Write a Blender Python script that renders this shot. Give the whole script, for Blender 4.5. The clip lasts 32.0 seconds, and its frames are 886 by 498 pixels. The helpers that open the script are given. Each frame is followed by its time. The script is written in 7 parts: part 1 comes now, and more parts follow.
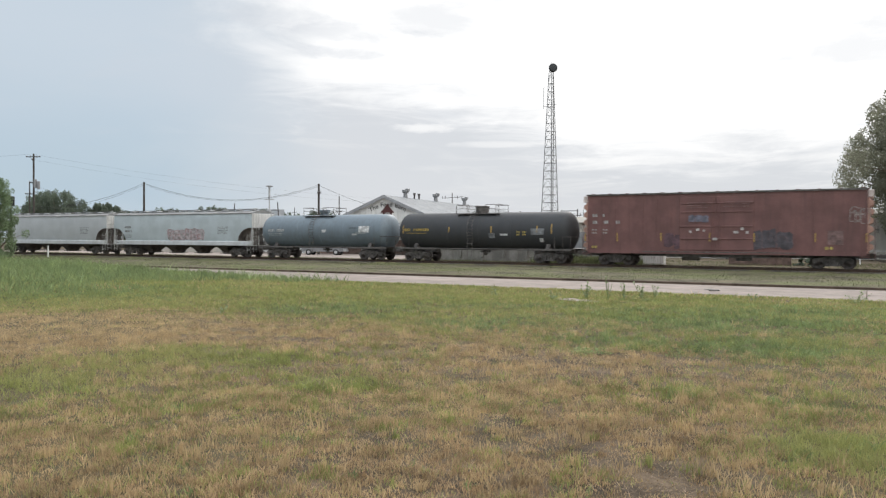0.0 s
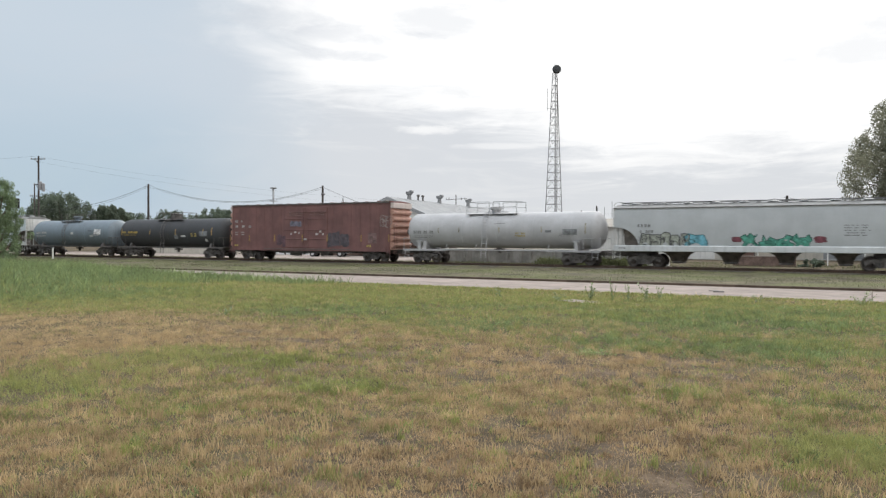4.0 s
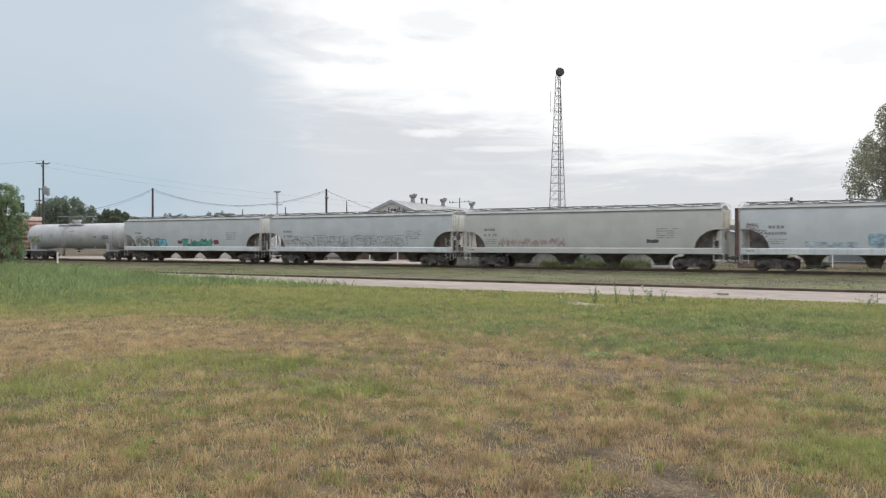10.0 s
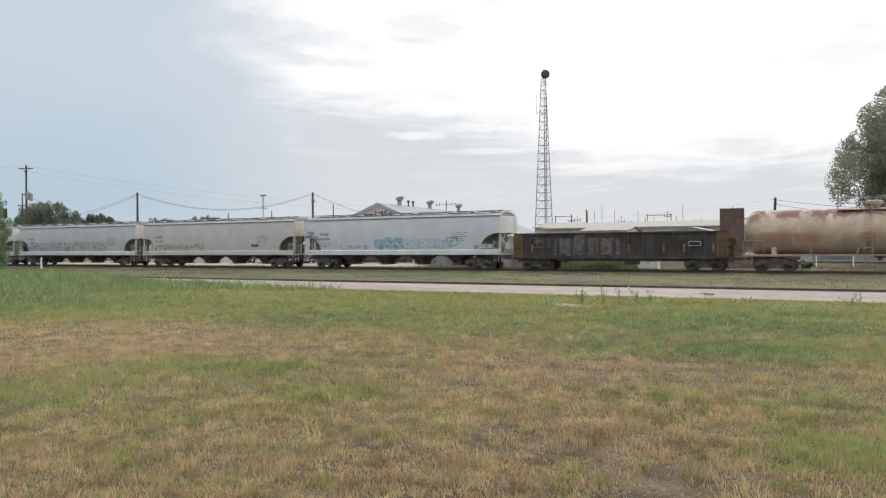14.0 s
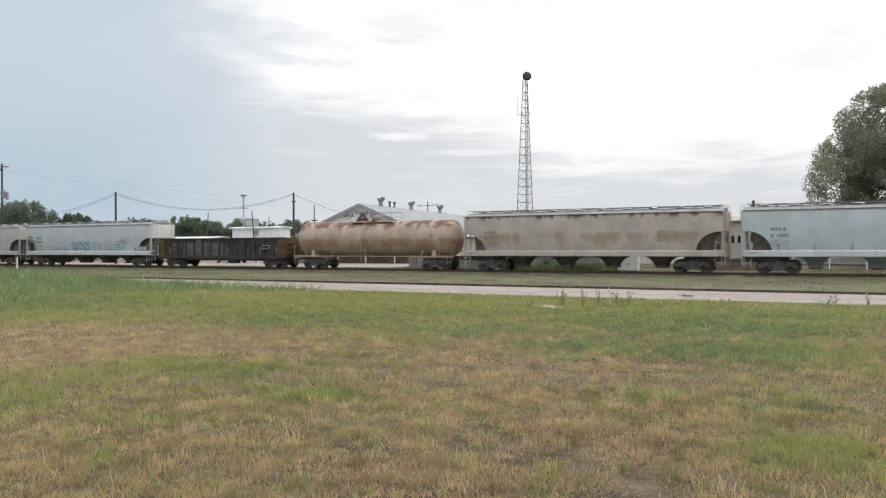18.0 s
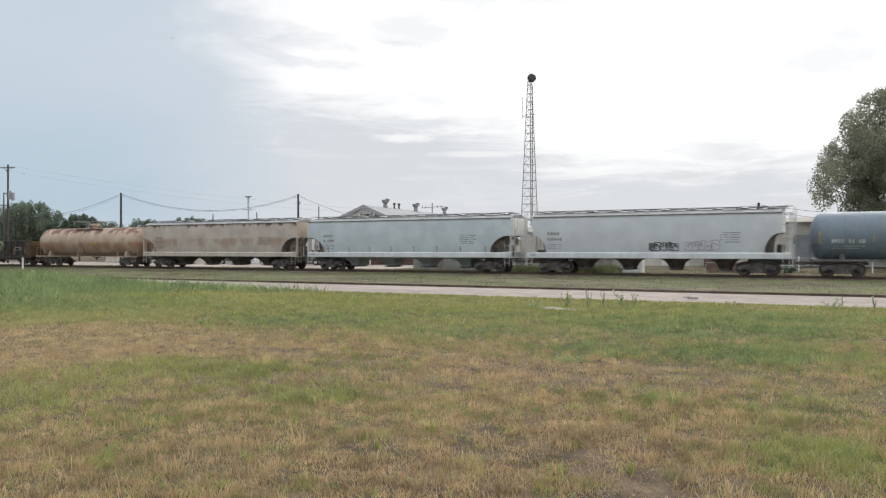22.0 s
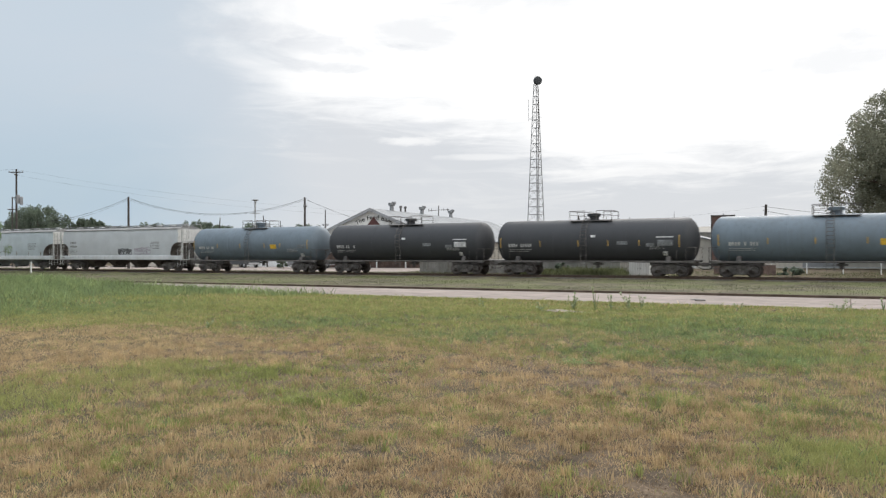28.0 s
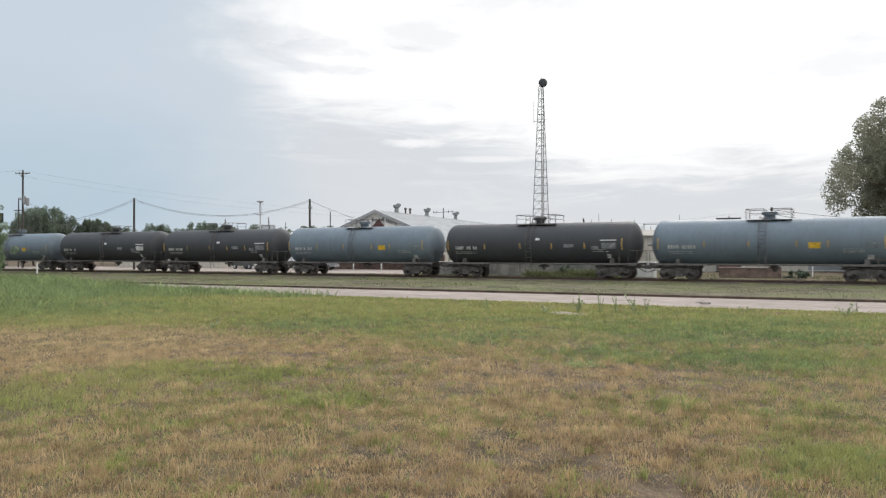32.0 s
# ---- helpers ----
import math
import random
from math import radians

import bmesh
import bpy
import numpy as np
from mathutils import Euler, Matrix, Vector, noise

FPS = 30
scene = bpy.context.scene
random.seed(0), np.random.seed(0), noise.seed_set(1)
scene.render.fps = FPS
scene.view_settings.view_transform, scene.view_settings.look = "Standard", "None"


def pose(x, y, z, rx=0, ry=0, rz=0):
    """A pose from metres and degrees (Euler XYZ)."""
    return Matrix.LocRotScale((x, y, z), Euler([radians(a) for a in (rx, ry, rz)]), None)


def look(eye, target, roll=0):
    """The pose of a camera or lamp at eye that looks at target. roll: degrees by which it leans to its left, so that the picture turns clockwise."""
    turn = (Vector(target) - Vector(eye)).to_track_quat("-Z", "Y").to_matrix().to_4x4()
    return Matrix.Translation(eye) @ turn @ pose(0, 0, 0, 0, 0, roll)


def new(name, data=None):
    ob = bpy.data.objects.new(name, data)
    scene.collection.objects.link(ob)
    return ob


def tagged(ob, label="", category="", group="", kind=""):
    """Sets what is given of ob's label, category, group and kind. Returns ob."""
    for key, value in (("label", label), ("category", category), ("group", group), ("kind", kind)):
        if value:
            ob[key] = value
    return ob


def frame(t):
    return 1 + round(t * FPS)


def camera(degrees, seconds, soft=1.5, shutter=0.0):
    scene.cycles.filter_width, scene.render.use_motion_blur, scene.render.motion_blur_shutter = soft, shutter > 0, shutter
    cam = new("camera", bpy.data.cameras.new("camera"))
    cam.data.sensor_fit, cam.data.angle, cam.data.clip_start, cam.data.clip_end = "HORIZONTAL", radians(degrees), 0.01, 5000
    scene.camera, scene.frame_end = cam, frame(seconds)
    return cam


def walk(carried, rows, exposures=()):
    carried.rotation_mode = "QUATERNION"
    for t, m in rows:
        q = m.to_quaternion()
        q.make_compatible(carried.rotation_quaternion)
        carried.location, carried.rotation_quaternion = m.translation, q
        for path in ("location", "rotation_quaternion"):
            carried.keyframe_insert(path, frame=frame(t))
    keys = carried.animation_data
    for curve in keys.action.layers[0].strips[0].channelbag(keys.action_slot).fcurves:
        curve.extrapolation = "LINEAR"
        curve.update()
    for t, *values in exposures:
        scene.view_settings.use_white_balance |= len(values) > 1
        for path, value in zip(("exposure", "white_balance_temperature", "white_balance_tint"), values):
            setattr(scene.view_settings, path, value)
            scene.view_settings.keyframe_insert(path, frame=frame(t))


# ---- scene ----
# World: the track runs along x, the train goes towards -x; the camera stands near the origin and looks to +y and left.
cam = camera(59.93, 32.0, soft=1.25, shutter=0.4)
# seconds, heading (left of +y), pitch, lean, x, y, z
PATH = [
    (0.0, 28.928, -0.745, 0.254, 0.011, 0.001, 1.705),
    (0.5, 28.934, -0.717, 0.281, 0.008, 0.001, 1.700),
    (1.0, 28.924, -0.705, 0.293, 0.007, 0.001, 1.700),
    (1.5, 28.908, -0.676, 0.269, 0.006, 0.001, 1.699),
    (2.0, 28.886, -0.658, 0.256, 0.006, 0.000, 1.700),
    (2.5, 28.933, -0.649, 0.230, 0.007, 0.000, 1.700),
    (3.0, 29.060, -0.637, 0.219, 0.001, 0.000, 1.699),
    (3.5, 29.150, -0.625, 0.214, 0.001, 0.001, 1.697),
    (5.5, 29.421, -0.630, 0.134, -0.004, 0.000, 1.700),
    (6.0, 29.543, -0.611, 0.090, -0.001, 0.001, 1.701),
    (6.5, 29.627, -0.574, 0.025, -0.004, 0.000, 1.697),
    (7.0, 29.689, -0.560, -0.032, -0.004, 0.000, 1.697),
    (7.5, 29.752, -0.549, -0.057, -0.005, 0.000, 1.697),
    (8.0, 29.784, -0.535, -0.058, -0.008, 0.000, 1.698),
    (8.5, 29.755, -0.501, -0.034, -0.006, 0.000, 1.698),
    (9.0, 29.692, -0.463, 0.011, -0.003, 0.000, 1.699),
    (9.5, 29.578, -0.425, 0.017, -0.003, 0.000, 1.699),
    (10.0, 29.490, -0.399, 0.022, 0.000, 0.001, 1.702),
    (10.5, 29.417, -0.376, 0.010, 0.002, 0.001, 1.705),
    (11.0, 29.351, -0.339, 0.006, 0.002, 0.000, 1.702),
    (11.5, 29.288, -0.304, -0.016, -0.003, 0.001, 1.703),
    (12.0, 29.249, -0.283, -0.120, -0.001, 0.001, 1.703),
    (12.5, 29.129, -0.256, -0.242, 0.003, 0.000, 1.700),
    (13.0, 28.989, -0.242, -0.349, 0.009, -0.000, 1.702),
    (13.5, 28.774, -0.236, -0.395, 0.009, 0.000, 1.702),
    (14.0, 28.527, -0.220, -0.424, 0.011, 0.000, 1.702),
    (14.5, 28.257, -0.204, -0.435, 0.014, 0.000, 1.700),
    (16.5, 27.321, -0.181, -0.341, 0.018, 0.000, 1.703),
    (17.0, 27.178, -0.168, -0.317, 0.017, 0.000, 1.702),
    (17.5, 27.138, -0.149, -0.225, 0.017, -0.000, 1.701),
    (18.0, 27.132, -0.148, -0.196, 0.019, 0.000, 1.701),
    (18.5, 27.131, -0.154, -0.128, 0.018, 0.000, 1.702),
    (19.0, 27.150, -0.149, -0.084, 0.022, -0.000, 1.700),
    (19.5, 27.153, -0.137, -0.042, 0.022, 0.000, 1.699),
    (20.0, 27.168, -0.120, -0.023, 0.019, 0.000, 1.701),
    (20.5, 27.202, -0.095, -0.001, 0.015, -0.000, 1.699),
    (21.0, 27.242, -0.053, -0.007, 0.010, -0.001, 1.694),
    (21.5, 27.376, -0.038, -0.034, 0.009, -0.000, 1.697),
    (22.0, 27.451, -0.023, -0.064, 0.002, -0.000, 1.697),
    (22.5, 27.513, -0.009, -0.114, 0.002, -0.000, 1.702),
    (23.0, 27.564, 0.027, -0.105, 0.001, -0.000, 1.698),
    (23.5, 27.582, 0.044, -0.171, 0.004, -0.000, 1.696),
    (24.0, 27.632, 0.045, -0.224, 0.002, -0.000, 1.698),
    (24.5, 27.684, 0.050, -0.272, 0.005, -0.000, 1.699),
    (25.0, 27.716, 0.070, -0.263, 0.003, -0.001, 1.696),
    (25.5, 27.762, 0.080, -0.339, 0.002, -0.001, 1.694),
    (27.5, 27.894, 0.180, -0.277, -0.002, -0.000, 1.693),
    (28.0, 27.929, 0.197, -0.222, -0.003, -0.001, 1.692),
    (28.5, 27.912, 0.206, -0.204, -0.009, -0.000, 1.690),
    (29.0, 27.955, 0.222, -0.180, -0.007, -0.000, 1.695),
    (29.5, 28.049, 0.232, -0.066, -0.005, -0.001, 1.695),
    (30.0, 28.107, 0.246, -0.008, -0.007, -0.001, 1.692),
    (30.5, 28.132, 0.272, 0.002, -0.011, -0.001, 1.694),
    (31.0, 28.175, 0.297, -0.021, -0.010, -0.000, 1.694),
    (31.5, 28.268, 0.320, 0.003, -0.009, -0.000, 1.692),
    (32.0, 28.281, 0.347, -0.052, -0.004, -0.000, 1.692),
]


def cam_pose(heading, pitch, lean, x, y, z):
    return pose(x, y, z, 90 + pitch, 0, heading) @ pose(0, 0, 0, 0, 0, lean)


walk(cam, [(row[0], cam_pose(*row[1:])) for row in PATH])

# ---- light ----
SUN_AZ, SUN_EL = radians(-8.0), radians(34.0)      # azimuth from +y towards +x
SUN_DIR = Vector((math.sin(SUN_AZ) * math.cos(SUN_EL), math.cos(SUN_AZ) * math.cos(SUN_EL), math.sin(SUN_EL)))
scene.view_settings.exposure = 0.0


def nd(tree, kind, **sets):
    n = tree.nodes.new(kind)
    for key, value in sets.items():
        n.inputs[key.replace("_", " ")].default_value = value
    return n


def math_node(tree, op, a, b=None, c=None):
    n = tree.nodes.new("ShaderNodeMath")
    n.operation = op
    for i, v in enumerate((a, b, c)):
        if v is None:
            continue
        if isinstance(v, (int, float)):
            n.inputs[i].default_value = v
        else:
            tree.links.new(v, n.inputs[i])
    return n.outputs[0]


def mix_rgb(tree, fac, a, b, blend="MIX"):
    n = tree.nodes.new("ShaderNodeMix")
    n.data_type, n.blend_type = "RGBA", blend
    for sock, v in ((n.inputs[0], fac), (n.inputs[6], a), (n.inputs[7], b)):
        if isinstance(v, (int, float)):
            sock.default_value = v
        elif isinstance(v, (tuple, list)):
            sock.default_value = (*v[:3], 1)
        else:
            tree.links.new(v, sock)
    return n.outputs[2]


def span(tree, value, lo, hi, a=0.0, b=1.0, smooth=True):
    n = tree.nodes.new("ShaderNodeMapRange")
    n.interpolation_type = "SMOOTHSTEP" if smooth else "LINEAR"
    tree.links.new(value, n.inputs[0])
    for i, v in enumerate((lo, hi, a, b)):
        n.inputs[i + 1].default_value = v
    return n.outputs[0]


def make_world():
    """A Nishita sky under a high overcast: a bright break on the sun's side, a grey bank below it, cloudlets in the break."""
    world = bpy.data.worlds.new("sky")
    scene.world = world
    world.use_nodes = True
    t = world.node_tree
    t.nodes.clear()
    co = t.nodes.new("ShaderNodeTexCoord")
    sky = t.nodes.new("ShaderNodeTexSky")
    sky.sky_type, sky.sun_disc = "NISHITA", False
    sky.sun_elevation, sky.sun_rotation = SUN_EL, SUN_AZ
    sep = t.nodes.new("ShaderNodeSeparateXYZ")
    t.links.new(co.outputs["Generated"], sep.inputs[0])
    # heading (degrees left of +y) and height over the horizon (degrees)
    head = math_node(t, "MULTIPLY", math_node(t, "ARCTAN2", math_node(t, "MULTIPLY", sep.outputs["X"], -1.0), sep.outputs["Y"]), 57.2958)
    up = math_node(t, "MULTIPLY", math_node(t, "ARCSINE", sep.outputs["Z"]), 57.2958)

    def cloud_noise(stretch, scale, detail, rough, warp, shift):
        m = t.nodes.new("ShaderNodeMapping")
        m.inputs["Scale"].default_value = (1, 1, stretch)
        m.inputs["Location"].default_value = shift
        t.links.new(co.outputs["Generated"], m.inputs[0])
        n = nd(t, "ShaderNodeTexNoise", Scale=scale, Detail=detail, Roughness=rough, Distortion=warp)
        t.links.new(m.outputs[0], n.inputs["Vector"])
        return n.outputs[0]

    big = cloud_noise(2.6, 2.6, 5.0, 0.52, 0.4, (0, 0, 0))
    puff = cloud_noise(2.6, 9.0, 7.0, 0.58, 0.5, (0.3, 0.1, 0.2))
    wisp = cloud_noise(7.0, 6.5, 8.0, 0.60, 0.7, (0.35, 0.1, 0.2))

    def centred(noise, amount):
        return math_node(t, "MULTIPLY", math_node(t, "SUBTRACT", noise, 0.5), amount)

    def plus(*terms):
        v = terms[0]
        for w in terms[1:]:
            v = math_node(t, "ADD", v, w)
        return v

    # the dull side, bluer low down
    side = mix_rgb(t, span(t, up, 3.0, 14.0), (0.475, 0.590, 0.690), (0.585, 0.670, 0.755))
    side = mix_rgb(t, math_node(t, "MULTIPLY", span(t, big, 0.40, 0.66), 0.35), side, (0.655, 0.695, 0.755))
    # how far towards the sun's side
    sunward = span(t, plus(head, centred(big, 14.0), centred(puff, 5.0)), 33.0, 51.0, 1.0, 0.0)
    bank = mix_rgb(t, sunward, side, (0.695, 0.72, 0.758))
    streaky = math_node(t, "MULTIPLY", span(t, wisp, 0.50, 0.68), math_node(t, "MULTIPLY", sunward, 0.32))
    bank = mix_rgb(t, streaky, bank, (0.84, 0.85, 0.86))
    bank = mix_rgb(t, math_node(t, "MULTIPLY", span(t, puff, 0.50, 0.74), 0.15), bank, (0.63, 0.665, 0.71))
    # the lower edge of the bright break falls from left to right
    edge = math_node(t, "MINIMUM", span(t, head, 14.0, 36.0, 6.2, 10.6), 10.2)
    over_edge = plus(up, math_node(t, "MULTIPLY", edge, -1.0), centred(wisp, 7.5), centred(puff, 2.6))
    left_edge = plus(head, centred(puff, 9.0), centred(big, 9.0), math_node(t, "MULTIPLY", up, -0.25))
    gap = math_node(t, "MULTIPLY", span(t, over_edge, -2.4, 2.2), span(t, left_edge, 33.5, 42.0, 1.0, 0.0))
    veil = mix_rgb(t, gap, bank, (1.06, 1.06, 1.06))

    # grey cloudlets adrift in the break: heading, height, half widths, strength
    for h0, u0, rh, ru, much in ((35.5, 14.8, 4.2, 0.75, 0.42), (37.0, 13.4, 3.0, 0.5, 0.5), (30.4, 15.9, 3.0, 1.1, 0.36), (27.6, 11.9, 1.3, 0.3, 0.5), (2.0, 12.6, 5.0, 1.1, 0.3), (29.0, 9.2, 3.0, 0.3, 0.4), (20.0, 18.5, 6.0, 1.2, 0.3), (41.0, 15.6, 3.5, 0.6, 0.3)):
        a = math_node(t, "DIVIDE", math_node(t, "SUBTRACT", head, h0), rh)
        b = math_node(t, "DIVIDE", math_node(t, "SUBTRACT", up, u0), ru)
        d = plus(math_node(t, "MULTIPLY", a, a), math_node(t, "MULTIPLY", b, b), centred(puff, -9.0), centred(wisp, -4.5))
        veil = mix_rgb(t, math_node(t, "MULTIPLY", span(t, d, -0.6, 1.6, 1.0, 0.0), much), veil, (0.69, 0.72, 0.77))
    # bright rifts in the bank
    for h0, u0, rh, ru, much in ((30.6, 8.15, 2.6, 0.38, 0.75), (24.0, 7.0, 5.0, 0.3, 0.5), (14.0, 5.7, 6.0, 0.32, 0.45), (5.0, 5.6, 5.0, 0.3, 0.4)):
        a = math_node(t, "DIVIDE", math_node(t, "SUBTRACT", head, h0), rh)
        b = math_node(t, "DIVIDE", math_node(t, "SUBTRACT", up, u0), ru)
        d = plus(math_node(t, "MULTIPLY", a, a), math_node(t, "MULTIPLY", b, b), centred(puff, -3.0), centred(wisp, -3.0))
        veil = mix_rgb(t, math_node(t, "MULTIPLY", span(t, d, 0.1, 1.3, 1.0, 0.0), much), veil, (1.0, 1.0, 1.0))
    hazy = span(t, up, -1.0, 3.5, 1.0, 0.0)
    veil = mix_rgb(t, math_node(t, "MULTIPLY", hazy, 0.30), veil, (0.74, 0.775, 0.81))
    # an overcast sky is brightest overhead
    over = span(t, sep.outputs["Z"], 0.34, 0.95, 1.0, 2.3)
    veil = mix_rgb(t, 1.0, veil, over, "MULTIPLY")
    blue = mix_rgb(t, 1.0, sky.outputs[0], (0.10, 0.10, 0.10), "MULTIPLY")
    cover = span(t, big, 0.25, 0.45, 0.90, 0.98)
    both = mix_rgb(t, cover, blue, veil)
    bg = t.nodes.new("ShaderNodeBackground")
    t.links.new(both, bg.inputs["Color"])
    bg.inputs["Strength"].default_value = 1.0
    out = t.nodes.new("ShaderNodeOutputWorld")
    t.links.new(bg.outputs[0], out.inputs[0])


make_world()
sun = new("sun", bpy.data.lights.new("sun", "SUN"))
sun.data.energy, sun.data.angle, sun.data.color = 1.5, radians(22), (1.0, 0.96, 0.90)
sun.matrix_basis = look(SUN_DIR * 100, (0, 0, 0))


# ---- materials ----
def surface(name, color, rough=0.6, metal=0.0, vary=0.15, scale=1.5, bump=0.15, grain=30.0, streak=0.0, streak_color=(0.12, 0.09, 0.07),
            rust=0.0, rust_color=(0.22, 0.085, 0.04), rust_scale=0.9, runs_from=None, piece=0.0, second=None, second_at=(0.45, 0.6), second_scale=0.6, island=0.0, through_light=0.0, gloss=0.5):
    """A worn surface: grain and stains at two scales, run-down streaks, rust, and a shift from piece to piece."""
    m = bpy.data.materials.new(name)
    m.use_nodes = True
    t = m.node_tree
    bsdf = t.nodes["Principled BSDF"]
    co = t.nodes.new("ShaderNodeTexCoord")
    pos = co.outputs["Object"]
    broad = nd(t, "ShaderNodeTexNoise", Scale=scale, Detail=5.0, Roughness=0.6)
    t.links.new(pos, broad.inputs["Vector"])
    small = nd(t, "ShaderNodeTexNoise", Scale=grain, Detail=3.0, Roughness=0.6)
    t.links.new(pos, small.inputs["Vector"])
    dark = tuple(c * (1 - vary * 1.6) for c in color)
    pale = tuple(min(1, c * (1 + vary)) for c in color)
    col = mix_rgb(t, span(t, broad.outputs[0], 0.3, 0.7), dark, pale)
    if second:
        other = nd(t, "ShaderNodeTexNoise", Scale=second_scale, Detail=4.0, Roughness=0.6)
        t.links.new(pos, other.inputs["Vector"])
        col = mix_rgb(t, span(t, other.outputs[0], *second_at), col, second)
    grit = span(t, small.outputs[0], 0.3, 0.7, 1 - vary * 0.8, 1 + vary * 0.5, False)
    col = mix_rgb(t, 1.0, col, grit, "MULTIPLY")
    if streak:
        run = t.nodes.new("ShaderNodeMapping")
        run.inputs["Scale"].default_value = (2.2, 2.2, 0.16)
        t.links.new(pos, run.inputs[0])
        runs = nd(t, "ShaderNodeTexNoise", Scale=2.0, Detail=5.0, Roughness=0.65)
        t.links.new(run.outputs[0], runs.inputs["Vector"])
        col = mix_rgb(t, math_node(t, "MULTIPLY", span(t, runs.outputs[0], 0.45, 0.75), streak), col, streak_color)
    rough_out = None
    if rust:
        spots = nd(t, "ShaderNodeTexNoise", Scale=rust_scale, Detail=8.0, Roughness=0.68)
        t.links.new(pos, spots.inputs["Vector"])
        edge = 0.78 - 0.42 * rust
        mask = span(t, spots.outputs[0], edge, edge + 0.12)
        rusty = mix_rgb(t, span(t, small.outputs[0], 0.35, 0.65), tuple(c * 0.6 for c in rust_color), tuple(min(1, c * 1.5) for c in rust_color))
        col = mix_rgb(t, mask, col, rusty)
        rough_out = span(t, mask, 0.0, 1.0, rough, 0.9)
    if runs_from:
        # rust that runs down from a seam: widest at the top, thinning out below
        for top, foot, width, strength, tint, start in runs_from:
            here = t.nodes.new("ShaderNodeMapping")
            here.inputs["Scale"].default_value = (width, width, 0.35 * width)
            here.inputs["Location"].default_value = (top * 3.1, 0.0, 0.0)
            t.links.new(pos, here.inputs[0])
            drip = nd(t, "ShaderNodeTexNoise", Scale=1.0, Detail=6.0, Roughness=0.62, Distortion=0.5)
            t.links.new(here.outputs[0], drip.inputs["Vector"])
            cut = t.nodes.new("ShaderNodeSeparateXYZ")
            t.links.new(pos, cut.inputs[0])
            fade = math_node(t, "MULTIPLY", span(t, cut.outputs["Z"], foot, top), span(t, cut.outputs["Z"], top + 0.1, top + 0.6, 1.0, 0.0))
            level = math_node(t, "ADD", math_node(t, "MULTIPLY", fade, 0.24), math_node(t, "SUBTRACT", drip.outputs[0], 0.24))
            col = mix_rgb(t, math_node(t, "MULTIPLY", math_node(t, "MULTIPLY", span(t, level, start, start + 0.13), fade), strength), col, tint)
    if piece:
        info = t.nodes.new("ShaderNodeObjectInfo")
        col = mix_rgb(t, 1.0, col, span(t, info.outputs["Random"], 0, 1, 1 - piece, 1 + piece, False), "MULTIPLY")
    if island:
        geo = t.nodes.new("ShaderNodeNewGeometry")
        col = mix_rgb(t, 1.0, col, span(t, geo.outputs["Random Per Island"], 0, 1, 1 - island, 1 + island, False), "MULTIPLY")
    t.links.new(col, bsdf.inputs["Base Color"])
    bsdf.inputs["Metallic"].default_value = metal
    bsdf.inputs["Roughness"].default_value = rough
    bsdf.inputs["Specular IOR Level"].default_value = gloss
    if rough_out is None:
        rough_out = span(t, broad.outputs[0], 0.3, 0.7, max(0.05, rough - 0.08), min(1, rough + 0.08), False)
    t.links.new(rough_out, bsdf.inputs["Roughness"])
    if bump:
        b = nd(t, "ShaderNodeBump", Strength=bump, Distance=0.02)
        t.links.new(small.outputs[0], b.inputs["Height"])
        t.links.new(b.outputs[0], bsdf.inputs["Normal"])
    if through_light:
        tl = t.nodes.new("ShaderNodeBsdfTranslucent")
        t.links.new(col, tl.inputs["Color"])
        mx = t.nodes.new("ShaderNodeMixShader")
        mx.inputs[0].default_value = through_light
        t.links.new(bsdf.outputs[0], mx.inputs[1])
        t.links.new(tl.outputs[0], mx.inputs[2])
        t.links.new(mx.outputs[0], t.nodes["Material Output"].inputs[0])
    return m


M = {}
M["soil"] = surface("soil", (0.125, 0.093, 0.064), 0.95, vary=0.4, scale=1.6, bump=0.8, grain=22, second=(0.10, 0.085, 0.05), second_at=(0.42, 0.62), second_scale=0.16, gloss=0.12)
M["dry_blade"] = surface("dry_blade", (0.525, 0.395, 0.228), 0.8, vary=0.18, scale=2.2, bump=0, grain=6, island=0.18, through_light=0.3, gloss=0.12)
M["brown_blade"] = surface("brown_blade", (0.40, 0.28, 0.165), 0.8, vary=0.25, scale=2.2, bump=0, grain=6, island=0.2, through_light=0.3, gloss=0.12)
M["green_blade"] = surface("green_blade", (0.30, 0.33, 0.115), 0.7, vary=0.22, scale=2.2, bump=0, grain=6, island=0.22, through_light=0.35, second=(0.35, 0.35, 0.14), second_scale=0.25, gloss=0.12)
M["weed_blade"] = surface("weed_blade", (0.225, 0.29, 0.128), 0.7, vary=0.22, scale=2.2, bump=0, grain=6, island=0.25, through_light=0.35, gloss=0.12)
M["thatch"] = surface("thatch", (0.27, 0.205, 0.15), 0.9, vary=0.3, scale=5, bump=0, grain=9, island=0.4, gloss=0.12)
M["tall_blade"] = surface("tall_blade", (0.265, 0.33, 0.145), 0.7, vary=0.25, scale=0.4, bump=0, grain=5, island=0.28, through_light=0.35, second=(0.185, 0.245, 0.115), second_at=(0.42, 0.60), second_scale=0.55, gloss=0.12)
# Paler than foliage: the haze over the big tree is in this colour.
M["leaf"] = surface("leaf", (0.27, 0.272, 0.20), 0.7, vary=0.15, scale=0.6, bump=0, grain=6, island=0.18, through_light=0.5, gloss=0.12)
M["leaf_bush"] = surface("leaf_bush", (0.155, 0.19, 0.14), 0.65, vary=0.2, scale=0.6, bump=0, grain=6, island=0.25, through_light=0.4, gloss=0.12)
